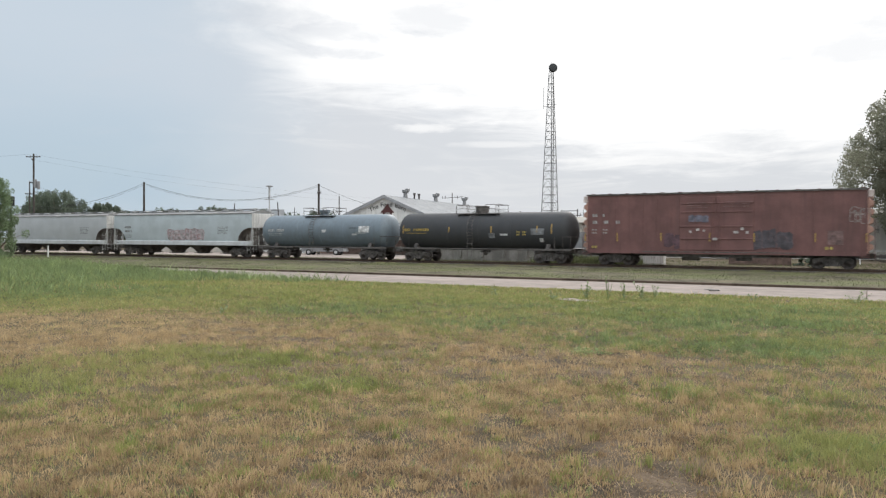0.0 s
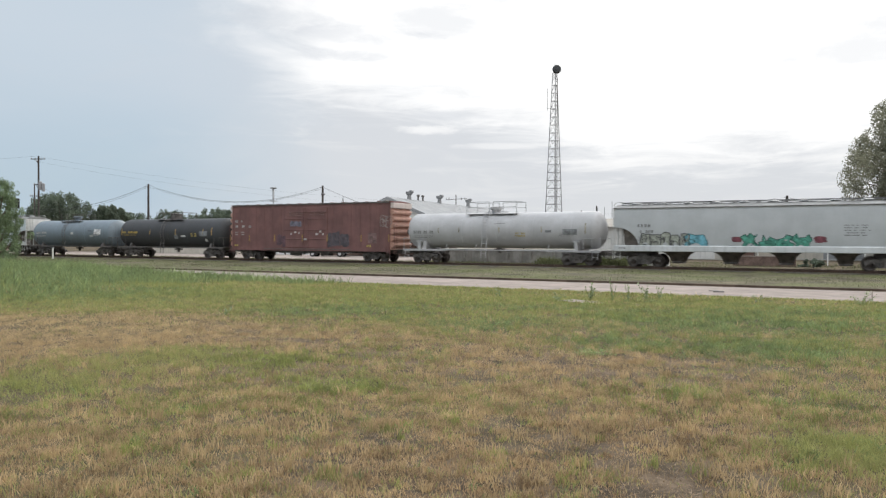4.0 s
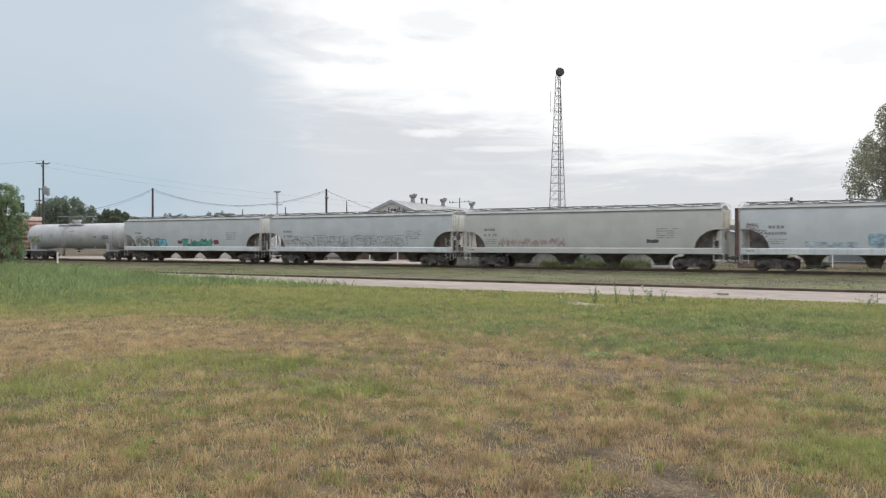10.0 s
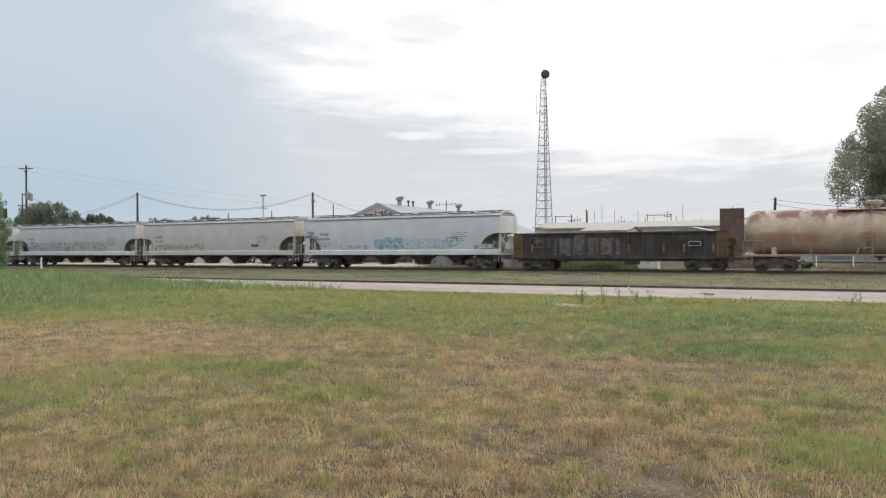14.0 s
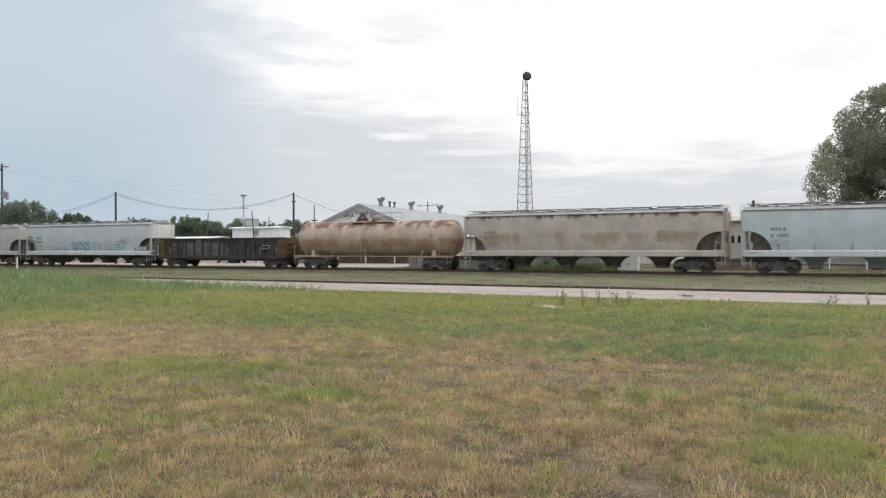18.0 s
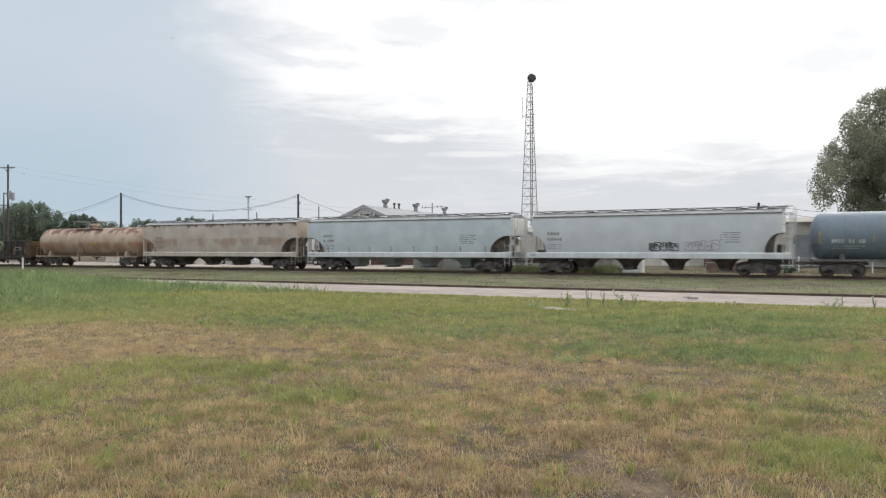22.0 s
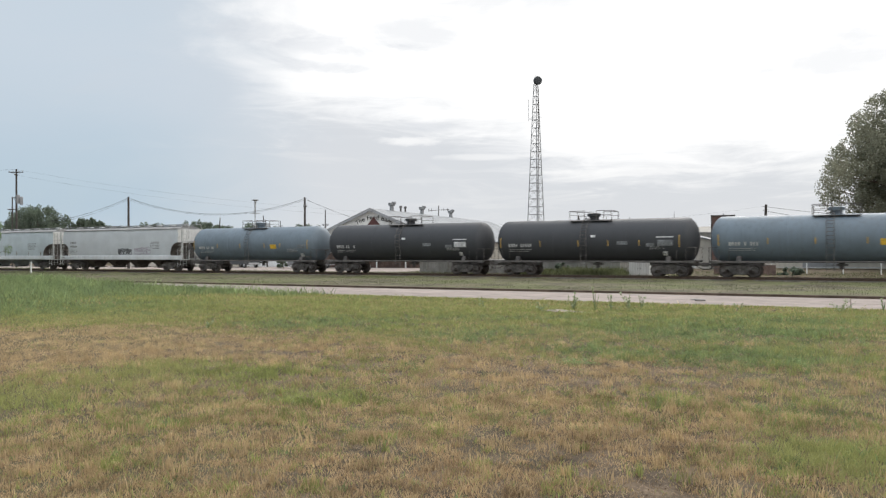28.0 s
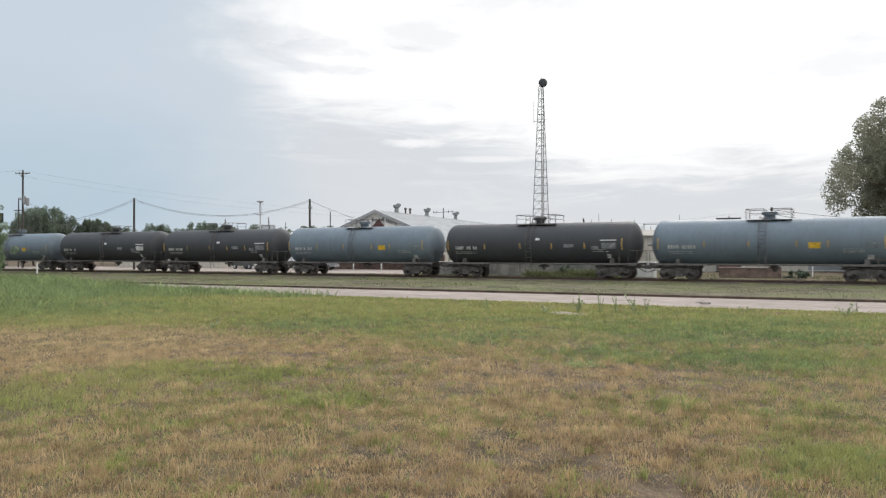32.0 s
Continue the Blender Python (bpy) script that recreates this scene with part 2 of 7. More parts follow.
M["leaf_near"] = surface("leaf_near", (0.225, 0.295, 0.17), 0.65, vary=0.2, scale=0.9, bump=0, grain=6, island=0.3, through_light=0.45, gloss=0.12)
M["bright_white"] = surface("bright_white", (0.85, 0.86, 0.87), 0.6, vary=0.05, scale=0.8, streak=0.08)
M["weed"] = surface("weed", (0.36, 0.42, 0.25), 0.7, vary=0.2, scale=0.6, bump=0, grain=6, island=0.3, through_light=0.45, gloss=0.12)
M["bark"] = surface("bark", (0.16, 0.12, 0.09), 0.95, vary=0.3, scale=4, bump=0.8, grain=20)
M["concrete"] = surface("concrete", (0.29, 0.246, 0.22), 0.9, vary=0.14, scale=0.8, bump=0.25, grain=25, piece=0.08, gloss=0.12)
M["kerb"] = surface("kerb", (0.12, 0.09, 0.07), 0.9, vary=0.25, scale=1.2, bump=0.3, gloss=0.12)
M["ballast"] = surface("ballast", (0.13, 0.115, 0.10), 0.95, vary=0.4, scale=3, bump=1.0, grain=12, second=(0.18, 0.17, 0.08), second_at=(0.5, 0.62), second_scale=0.5, gloss=0.12)
M["verge_soil"] = surface("verge_soil", (0.128, 0.113, 0.076), 0.95, vary=0.3, scale=0.5, bump=0.5, grain=10, second=(0.125, 0.13, 0.062), second_at=(0.42, 0.6), second_scale=0.18, gloss=0.12)
M["verge_blade"] = surface("verge_blade", (0.138, 0.150, 0.074), 0.8, vary=0.25, scale=0.4, bump=0, grain=5, island=0.28, through_light=0.25, gloss=0.12)
M["low_weed"] = surface("low_weed", (0.24, 0.315, 0.135), 0.7, vary=0.3, scale=0.6, bump=0, grain=6, island=0.3, through_light=0.3, gloss=0.12)
M["tie"] = surface("tie", (0.09, 0.07, 0.055), 0.9, vary=0.3, piece=0.3, scale=4)
M["rail"] = surface("rail", (0.11, 0.075, 0.055), 0.6, metal=0.5, vary=0.2, scale=3)
M["dark_steel"] = surface("dark_steel", (0.135, 0.124, 0.117), 0.75, metal=0.2, vary=0.3, scale=3, rust=0.25, rust_color=(0.10, 0.06, 0.04))
M["wheel_steel"] = surface("wheel_steel", (0.12, 0.105, 0.097), 0.65, metal=0.3, vary=0.25, scale=4)
M["tower_steel"] = surface("tower_steel", (0.27, 0.275, 0.28), 0.6, metal=0.3, vary=0.12, scale=4)
M["galvanised"] = surface("galvanised", (0.5, 0.51, 0.52), 0.5, metal=0.5, vary=0.12, scale=4)
M["white_metal"] = surface("white_metal", (0.64, 0.64, 0.62), 0.55, vary=0.08, scale=0.8, streak=0.25)
M["cream_metal"] = surface("cream_metal", (0.52, 0.49, 0.43), 0.6, vary=0.08, scale=0.8, streak=0.2)
M["tan_roof"] = surface("tan_roof", (0.33, 0.31, 0.28), 0.85, vary=0.08, scale=0.8, streak=0.2, gloss=0.12)
M["grey_metal"] = surface("grey_metal", (0.30, 0.31, 0.32), 0.7, metal=0.0, vary=0.1, scale=0.8, streak=0.25, gloss=0.12)
M["wood_pole"] = surface("wood_pole", (0.065, 0.057, 0.052), 0.9, vary=0.3, scale=5, streak=0.3)
M["cable"] = surface("cable", (0.03, 0.03, 0.03), 0.6, vary=0.1, bump=0)
M["brick_red"] = surface("brick_red", (0.18, 0.125, 0.105), 0.9, vary=0.25, scale=2, bump=0.5, grain=12)
M["rusty_plate"] = surface("rusty_plate", (0.13, 0.078, 0.064), 0.85, vary=0.2, scale=1.2, streak=0.5, streak_color=(0.08, 0.045, 0.04))
M["black_paint"] = surface("black_paint", (0.012, 0.012, 0.013), 0.6, vary=0.1, bump=0)
M["white_paint"] = surface("white_paint", (0.75, 0.75, 0.73), 0.6, vary=0.08, bump=0)
M["grey_wall"] = surface("grey_wall", (0.25, 0.245, 0.225), 0.9, vary=0.2, scale=1.0, streak=0.45)
M["dark_glass"] = surface("dark_glass", (0.02, 0.022, 0.025), 0.15, vary=0.1, bump=0)
M["yellow_tape"] = surface("yellow_tape", (0.42, 0.27, 0.07), 0.5, vary=0.15, bump=0, scale=6)
M["barn_red"] = surface("barn_red", (0.08, 0.03, 0.028), 0.7, vary=0.1, bump=0)


# ---- mesh tools ----
def mesh_of(bm, name, material, smooth=False):
    me = bpy.data.meshes.new(name)
    bmesh.ops.recalc_face_normals(bm, faces=bm.faces)
    if smooth:
        for f in bm.faces:
            f.smooth = True
    bm.to_mesh(me)
    bm.free()
    me.materials.append(material)
    return me


def part(name, bm, material, parent=None, label="", smooth=False, at=None):
    """One mesh object of a bmesh (or of a ready mesh), under a thing or a part."""
    me = bm if isinstance(bm, bpy.types.Mesh) else mesh_of(bm, name, material, smooth)
    ob = new(name, me)
    if parent is not None:
        ob.parent = parent
    if at is not None:
        ob.matrix_basis = at
    if label:
        ob["label"] = label
    if smooth and not isinstance(bm, bpy.types.Mesh):
        me.set_sharp_from_angle(angle=radians(38))
    return ob


def box(bm, x0, x1, y0, y1, z0, z1, bevel=0.0):
    v = [bm.verts.new((x, y, z)) for x in (x0, x1) for y in (y0, y1) for z in (z0, z1)]
    fs = [bm.faces.new([v[i] for i in q]) for q in ((0, 1, 3, 2), (4, 6, 7, 5), (0, 4, 5, 1), (2, 3, 7, 6), (0, 2, 6, 4), (1, 5, 7, 3))]
    if bevel:
        bmesh.ops.bevel(bm, geom=list({e for f in fs for e in f.edges}), offset=bevel, segments=1, affect="EDGES")
    return bm


def boxed(*sizes, bevel=0.0):
    return box(bmesh.new(), *sizes, bevel=bevel)


def rod(bm, a, b, r, seg=8, r2=None):
    a, b = Vector(a), Vector(b)
    q = (b - a).to_track_quat("Z", "Y")
    rings = []
    for p, rad in ((a, r), (b, r if r2 is None else r2)):
        rings.append([bm.verts.new(p + q @ Vector((rad * math.cos(k * math.tau / seg), rad * math.sin(k * math.tau / seg), 0))) for k in range(seg)])
    for k in range(seg):
        bm.faces.new((rings[0][k], rings[0][(k + 1) % seg], rings[1][(k + 1) % seg], rings[1][k]))
    bm.faces.new(rings[0][::-1])
    bm.faces.new(rings[1])
    return bm


def pipe(bm, pts, r, seg=6):
    for a, b in zip(pts, pts[1:]):
        rod(bm, a, b, r, seg)
    return bm


def lathe(bm, rings, axis="X", seg=28, cy=0.0, cz=0.0):
    """Rings of (place along the axis, radius), closed at both ends."""
    loops = []
    for s, r in rings:
        loop = []
        for k in range(seg):
            c, d = r * math.cos(k * math.tau / seg), r * math.sin(k * math.tau / seg)
            p = {"X": (s, cy + c, cz + d), "Y": (c, s, cz + d), "Z": (c, d, s)}[axis]
            loop.append(bm.verts.new(p))
        loops.append(loop)
    for a, b in zip(loops, loops[1:]):
        for k in range(seg):
            bm.faces.new((a[k], a[(k + 1) % seg], b[(k + 1) % seg], b[k]))
    bm.faces.new(loops[0][::-1])
    bm.faces.new(loops[-1])
    return bm


def prism(bm, pts, y0, y1):
    """A plate of the outline pts (x, z), from y0 to y1."""
    a = [bm.verts.new((x, y0, z)) for x, z in pts]
    b = [bm.verts.new((x, y1, z)) for x, z in pts]
    n = len(pts)
    for k in range(n):
        bm.faces.new((a[k], a[(k + 1) % n], b[(k + 1) % n], b[k]))
    bm.faces.new(a)
    bm.faces.new(b[::-1])
    return bm


def prism_x(bm, pts, x0, x1):
    """A bar of the section pts (y, z), from x0 to x1."""
    a = [bm.verts.new((x0, y, z)) for y, z in pts]
    b = [bm.verts.new((x1, y, z)) for y, z in pts]
    n = len(pts)
    for k in range(n):
        bm.faces.new((a[k], a[(k + 1) % n], b[(k + 1) % n], b[k]))
    bm.faces.new(a[::-1])
    bm.faces.new(b)
    return bm


def stuffed(ob):
    ob["kind"] = "stuff"
    return ob


def thing(name, x, y, z, label, category, group="", rz=0.0):
    ob = new(name)
    ob.empty_display_size = 0.3
    ob.matrix_basis = pose(x, y, z, 0, 0, rz)
    return tagged(ob, label, category, group)


def from_arrays(name, verts, faces, material):
    me = bpy.data.meshes.new(name)
    nv, nf, k = len(verts), len(faces), faces.shape[1]
    me.vertices.add(nv)
    me.vertices.foreach_set("co", verts.astype(np.float32).ravel())
    me.loops.add(nf * k)
    me.loops.foreach_set("vertex_index", faces.astype(np.int32).ravel())
    me.polygons.add(nf)
    me.polygons.foreach_set("loop_start", np.arange(0, nf * k, k, dtype=np.int32))
    me.update(calc_edges=True)
    me.materials.append(material)
    return me


# ---- ground ----
RAIL_Y, RAIL_Z = 56.7, -0.15
ROAD_NEAR, ROAD_FAR = 30.4, 38.0


def smooth(a, b, v):
    s = np.clip((v - a) / (b - a), 0, 1)
    return s * s * (3 - 2 * s)


def ground_z(x, y):
    x, y = np.asarray(x, float), np.asarray(y, float)
    z = -0.37 * smooth(17, 29.5, y)
    mound = smooth(-27, -44, x) * smooth(15, 24, y) * smooth(36, 30, y)
    z = z + 0.34 * mound
    z = z - 0.06 * smooth(29.8, 30.8, y) * smooth(40.5, 38.6, y)
    ridge = smooth(53.2, 55.0, y) * smooth(60.2, 58.4, y)
    z = z + 0.02 * ridge
    near = smooth(60, 20, np.hypot(x, y))
    z = z + near * (0.025 * np.sin(x * 0.9 + 0.4 * y) * np.cos(y * 0.8) + 0.012 * np.sin(2.3 * x + 1.7 * y) * np.sin(1.9 * y - x)) * smooth(30, 26, y)
    return z


def make_ground():
    xs = np.concatenate([[-3500, -1800, -900, -500, -320], np.arange(-220, -60, 5.0), np.arange(-60, 25, 0.8), np.arange(25, 120, 6.0), [160, 260, 500, 900, 1800, 3500]])
    ys = np.concatenate([[-3000, -1200, -500, -200, -80, -40, -20, -10, -4], np.arange(0, 62, 0.7), np.arange(62, 160, 6.0), [180, 240, 340, 500, 800, 1400, 2400, 4200]])
    gx, gy = np.meshgrid(xs, ys)
    v = np.stack([gx.ravel(), gy.ravel(), ground_z(gx, gy).ravel()], 1)
    n, m = len(xs), len(ys)
    i = (np.arange(m - 1)[:, None] * n + np.arange(n - 1)[None]).ravel()
    f = np.stack([i, i + 1, i + n + 1, i + n], 1)
    me = from_arrays("ground", v, f, M["soil"])
    me.polygons.foreach_set("use_smooth", np.ones(len(f), bool))
    tagged(new("ground", me), "dry grassy ground with bare brown soil between the tufts", "ground", kind="structure")


make_ground()


def make_road():
    road = tagged(new("road"), "pale worn concrete road beside the railway", "road", kind="structure")
    z = -0.40
    bm = boxed(-260, 120, ROAD_NEAR, ROAD_FAR, z - 0.12, z - 0.02)
    part("road_bed", bm, M["kerb"], road)
    slab = mesh_of(boxed(-2.985, 2.985, -1.735, 1.735, -0.05, 0.0, bevel=0.012), "slab", M["concrete"])
    for k in range(42):
        for j in range(2):
            part("slab", slab, None, road, at=pose(-225 + 6 * k, ROAD_NEAR + 1.75 + 3.5 * j, z + random.uniform(-0.004, 0.004), random.uniform(-0.05, 0.05)))
    for y, w in ((ROAD_FAR, 0.16), (ROAD_NEAR - 0.16, 0.16)):
        kerb = new("kerb", mesh_of(boxed(-260, 120, y, y + w, z - 0.1, z + 0.09 if y > 34 else z + 0.012, bevel=0.02), "kerb", M["kerb"]))
        tagged(kerb, "low dark brown concrete kerb along the road", "kerb", kind="structure")
    bm = bmesh.new()
    lathe(bm, [(z + 0.004, 0.22), (z + 0.022, 0.20)], "Z", 18)
    cover = part("manhole_cover", bm, M["dark_steel"], None)
    cover.location = (-5.9, 34.2, 0)
    tagged(cover, "dark iron cover set in the concrete road", "manhole cover")


make_road()


def make_verge():
    xs, ys = np.arange(-260, 121, 4.0), np.linspace(ROAD_FAR + 0.16, RAIL_Y - 2.3, 12)
    gx, gy = np.meshgrid(xs, ys)
    v = np.stack([gx.ravel(), gy.ravel(), (ground_z(gx, gy) + 0.025 + 0.012 * np.sin(gx * 1.7) * np.sin(gy * 2.1)).ravel()], 1)
    n, m = len(xs), len(ys)
    i = (np.arange(m - 1)[:, None] * n + np.arange(n - 1)[None]).ravel()
    me = from_arrays("verge", v, np.stack([i, i + 1, i + n + 1, i + n], 1), M["verge_soil"])
    tagged(new("verge", me), "dull brown-green weedy strip between the road and the track", "verge", kind="structure")


make_verge()


def make_track():
    bed = bmesh.new()
    prism_x(bed, [(RAIL_Y - 2.6, -0.40), (RAIL_Y - 1.7, -0.30), (RAIL_Y + 1.7, -0.30), (RAIL_Y + 2.6, -0.40)], -420, 260)
    tagged(new("ballast_bed", mesh_of(bed, "ballast_bed", M["ballast"])), "dirty grey ballast bed with weeds under the track", "ballast", kind="structure")
    for k, y in enumerate((RAIL_Y - 0.75, RAIL_Y + 0.75)):
        bm = bmesh.new()
        prism_x(bm, [(y - 0.07, -0.315), (y + 0.07, -0.315), (y + 0.07, -0.30), (y + 0.012, -0.285), (y + 0.012, -0.195), (y + 0.036, -0.188), (y + 0.036, RAIL_Z),
                     (y - 0.036, RAIL_Z), (y - 0.036, -0.188), (y - 0.012, -0.195), (y - 0.012, -0.285), (y - 0.07, -0.30)], -420, 260)
        tagged(new("rail", mesh_of(bm, "rail", M["rail"])), "rusty brown steel rail with a worn top", "rail", "rails of the track", kind="structure")


make_track()


# ---- the train: shared pieces ----
CACHE = {}
WHEELS = []          # every axle that rolls
CARS = []            # (thing, place along the train)
WHEEL_R = 0.457


def cached(key, maker):
    if key not in CACHE:
        CACHE[key] = maker()
    return CACHE[key]


def wheelset_mesh():
    bm = bmesh.new()
    rod(bm, (0, -1.05, 0), (0, 1.05, 0), 0.085, 10)
    for s in (-1, 1):
        y = s * 0.75
        o = s * 0.07
        lathe(bm, [(y - o, 0.487), (y - o * 0.55, 0.487), (y - o * 0.4, WHEEL_R), (y + o, WHEEL_R - 0.004), (y + o, 0.38), (y + o * 0.3, 0.36), (y + o * 0.3, 0.16), (y + o * 1.2, 0.14)], "Y", 26)
        for k in range(3):
            a = k * math.tau / 3
            rod(bm, (0.09 * math.cos(a), s * 1.04, 0.09 * math.sin(a)), (0.09 * math.cos(a), s * 1.10, 0.09 * math.sin(a)), 0.02, 6)
        rod(bm, (0, s * 0.96, 0), (0, s * 1.09, 0), 0.13, 12)
    return mesh_of(bm, "wheelset", M["wheel_steel"], True)


def truck_mesh():
    bm = bmesh.new()
    outline = [(-1.16, 0.36), (-1.20, 0.62), (-0.98, 0.70), (-0.42, 0.80), (0.42, 0.80), (0.98, 0.70), (1.20, 0.62), (1.16, 0.36), (1.0, 0.38), (0.94, 0.56), (0.72, 0.55),
               (0.42, 0.20), (-0.42, 0.20), (-0.72, 0.55), (-0.94, 0.56), (-1.0, 0.38)]
    for s in (-1, 1):
        prism(bm, outline, s * 0.90, s * 1.10)
        for k in range(3):
            rod(bm, ((k - 1) * 0.22, s * 1.13, 0.28), ((k - 1) * 0.22, s * 1.13, 0.62), 0.085, 10)
        box(bm, -0.36, 0.36, s * 1.12, s * 1.20, 0.60, 0.68)
        box(bm, -0.36, 0.36, s * 1.12, s * 1.20, 0.22, 0.28)
    box(bm, -0.20, 0.20, -1.16, 1.16, 0.62, 0.86)
    box(bm, -0.62, -0.56, -0.75, 0.75, 0.34, 0.46)
    box(bm, 0.56, 0.62, -0.75, 0.75, 0.34, 0.46)
    rod(bm, (0, 0, 0.84), (0, 0, 0.98), 0.2, 14)
    return mesh_of(bm, "truck", M["dark_steel"])


def coupler_mesh():
    bm = bmesh.new()
    box(bm, -0.62, 0.18, -0.08, 0.08, 0.78, 0.94, 0.02)
    box(bm, 0.12, 0.36, -0.15, 0.17, 0.72, 1.0, 0.04)
    box(bm, 0.30, 0.42, 0.02, 0.16, 0.74, 0.98, 0.03)
    pipe(bm, [(-0.3, -0.25, 0.82), (0.0, -0.28, 0.62), (0.25, -0.26, 0.50), (0.4, -0.24, 0.50)], 0.028)
    return mesh_of(bm, "coupler", M["dark_steel"])


def running_gear(car, half, bolster):
    """Two trucks with two rolling axles each, and the couplers."""
    for s in (-1, 1):
        truck = part("truck", cached("truck", truck_mesh), None, car, "dark cast steel freight truck", at=pose(s * bolster, 0, 0))
        for w in (-0.89, 0.89):
            ws = part("wheelset", cached("wheelset", wheelset_mesh), None, truck, "steel wheels on an axle", at=pose(w, 0, WHEEL_R))
            WHEELS.append((ws, w))
        part("coupler", cached("coupler", coupler_mesh), None, car, at=pose(s * (half - 0.36), 0, 0, 0, 0, 0 if s > 0 else 180))


def car_thing(name, u0, u1, label, category, group):
    car = thing(name, 0.5 * (u0 + u1), RAIL_Y, RAIL_Z, label, category, group)
    CARS.append((car, 0.5 * (u0 + u1)))
    return car


def car_paint(name, color, grime=0.35, rust=0.0, rough=0.5, grime_color=(0.16, 0.14, 0.12), rust_scale=0.9, rust_color=(0.22, 0.085, 0.04), vary=0.07, runs_from=None, gloss=0.5):
    return surface(name, color, rough, vary=vary, scale=0.7, bump=0.04, grain=18, streak=grime, streak_color=grime_color, rust=rust, rust_scale=rust_scale, rust_color=rust_color, runs_from=runs_from, gloss=gloss)


def flat_marks(bm, rects, y_of, lift=0.012):
    """Painted rectangles (x0, x1, z0, z1) on the near side, following its curve."""
    for x0, x1, z0, z1 in rects:
        n = max(1, int((z1 - z0) / 0.08))
        zs = [z0 + (z1 - z0) * k / n for k in range(n + 1)]
        rows = [[bm.verts.new((x, y_of(z) + d, z)) for x, d in ((x0, 0.01), (x0, -lift), (x1, -lift), (x1, 0.01))] for z in zs]
        for r0, r1 in zip(rows, rows[1:]):
            for i in range(3):
                bm.faces.new((r0[i], r0[i + 1], r1[i + 1], r1[i]))
        bm.faces.new(rows[0])
        bm.faces.new(rows[-1])
    return bm


def stroke(bm, pts, width, y_of, lift=0.007):
    """A sprayed line through pts (x, z) on the near side."""
    for (xa, za), (xb, zb) in zip(pts, pts[1:]):
        d = math.hypot(xb - xa, zb - za) or 1
        nx, nz = -(zb - za) / d * width / 2, (xb - xa) / d * width / 2
        q = [(xa + nx, za + nz), (xb + nx, zb + nz), (xb - nx, zb - nz), (xa - nx, za - nz)]
        front = [bm.verts.new((x, y_of(z) - lift, z)) for x, z in q]
        back = [bm.verts.new((x, y_of(z) + 0.01, z)) for x, z in q]
        bm.faces.new(front)
        for i in range(4):
            bm.faces.new((front[i], front[(i + 1) % 4], back[(i + 1) % 4], back[i]))
    return bm


def blob_ring(rng, cx, cz, rx, rz, n=14, wild=0.16, power=0.7):
    return [(cx + rx * math.copysign(abs(math.cos(a)) ** power, math.cos(a)) * (1 + rng.uniform(-wild, wild)),
             cz + rz * math.copysign(abs(math.sin(a)) ** power, math.sin(a)) * (1 + rng.uniform(-wild, wild))) for a in [k * math.tau / n for k in range(n)]]


def fill(bm, ring, y_of, lift=0.006):
    c = (sum(p[0] for p in ring) / len(ring), sum(p[1] for p in ring) / len(ring))
    cv = bm.verts.new((c[0], y_of(c[1]) - lift, c[1]))
    vs = [bm.verts.new((x, y_of(z) - lift, z)) for x, z in ring]
    bs = [bm.verts.new((x, y_of(z) + 0.01, z)) for x, z in ring]
    for i in range(len(vs)):
        j = (i + 1) % len(vs)
        bm.faces.new((cv, vs[i], vs[j]))
        bm.faces.new((vs[i], vs[j], bs[j], bs[i]))


SPRAY = {}


def spray(key, color):
    if key not in SPRAY:
        SPRAY[key] = surface("spray_" + key, color, 0.6, vary=0.3, scale=2.5, bump=0, grain=9)
    return SPRAY[key]


def graffiti(car, y_of, x0, x1, z0, z1, seed, fill_color=None, line_color=None, n=5, label="", line=0.05, loops=2, wild=0.16, power=0.45):
    """Sprayed shapes: swollen forms with outlines, no letters."""
    rng = random.Random(seed)
    w = (x1 - x0) / n
    fills, lines = bmesh.new(), bmesh.new()
    for k in range(n):
        cx, cz = x0 + (k + 0.5) * w, (z0 + z1) / 2 + rng.uniform(-0.08, 0.08) * (z1 - z0)
        ring = blob_ring(rng, cx, cz, w * rng.uniform(0.46, 0.62), (z1 - z0) * rng.uniform(0.40, 0.52), 16, wild, power)
        if fill_color:
            fill(fills, ring, y_of)
        if line_color:
            stroke(lines, ring + ring[:1], line, y_of, 0.010)
            for j in range(loops):
                inner = blob_ring(rng, cx + rng.uniform(-0.25, 0.25) * w, cz + rng.uniform(-0.2, 0.2) * (z1 - z0), w * rng.uniform(0.12, 0.3), (z1 - z0) * rng.uniform(0.1, 0.3), 9, 0.25)
                stroke(lines, inner[:rng.choice((5, 7, 9))], line, y_of, 0.010)
    if fill_color:
        stuffed(part("graffiti", fills, spray(*fill_color), car, label or "sprayed graffiti"))
    else:
        fills.free()
    if line_color:
        stuffed(part("graffiti_outline", lines, spray(*line_color), car, label or "sprayed graffiti outlines"))
    else:
        lines.free()


def lettering(car, y_of, x, z, rows, material, seed=1, name="stencil"):
    """Plain bars for stencilled writing: rows of (height, width, drop from the top, bars)."""
    rng = random.Random(seed)
    bm = bmesh.new()
    rects = []
    for h, w, drop, bars in rows:
        step = w / bars
        for k in range(bars):
            if rng.random() < 0.12 and bars > 4:
                continue
            rects.append((x + k * step, x + k * step + step * rng.uniform(0.52, 0.76), z - drop - h, z - drop))
    flat_marks(bm, rects, y_of)
    return stuffed(part(name, bm, material, car, "stencilled markings"))


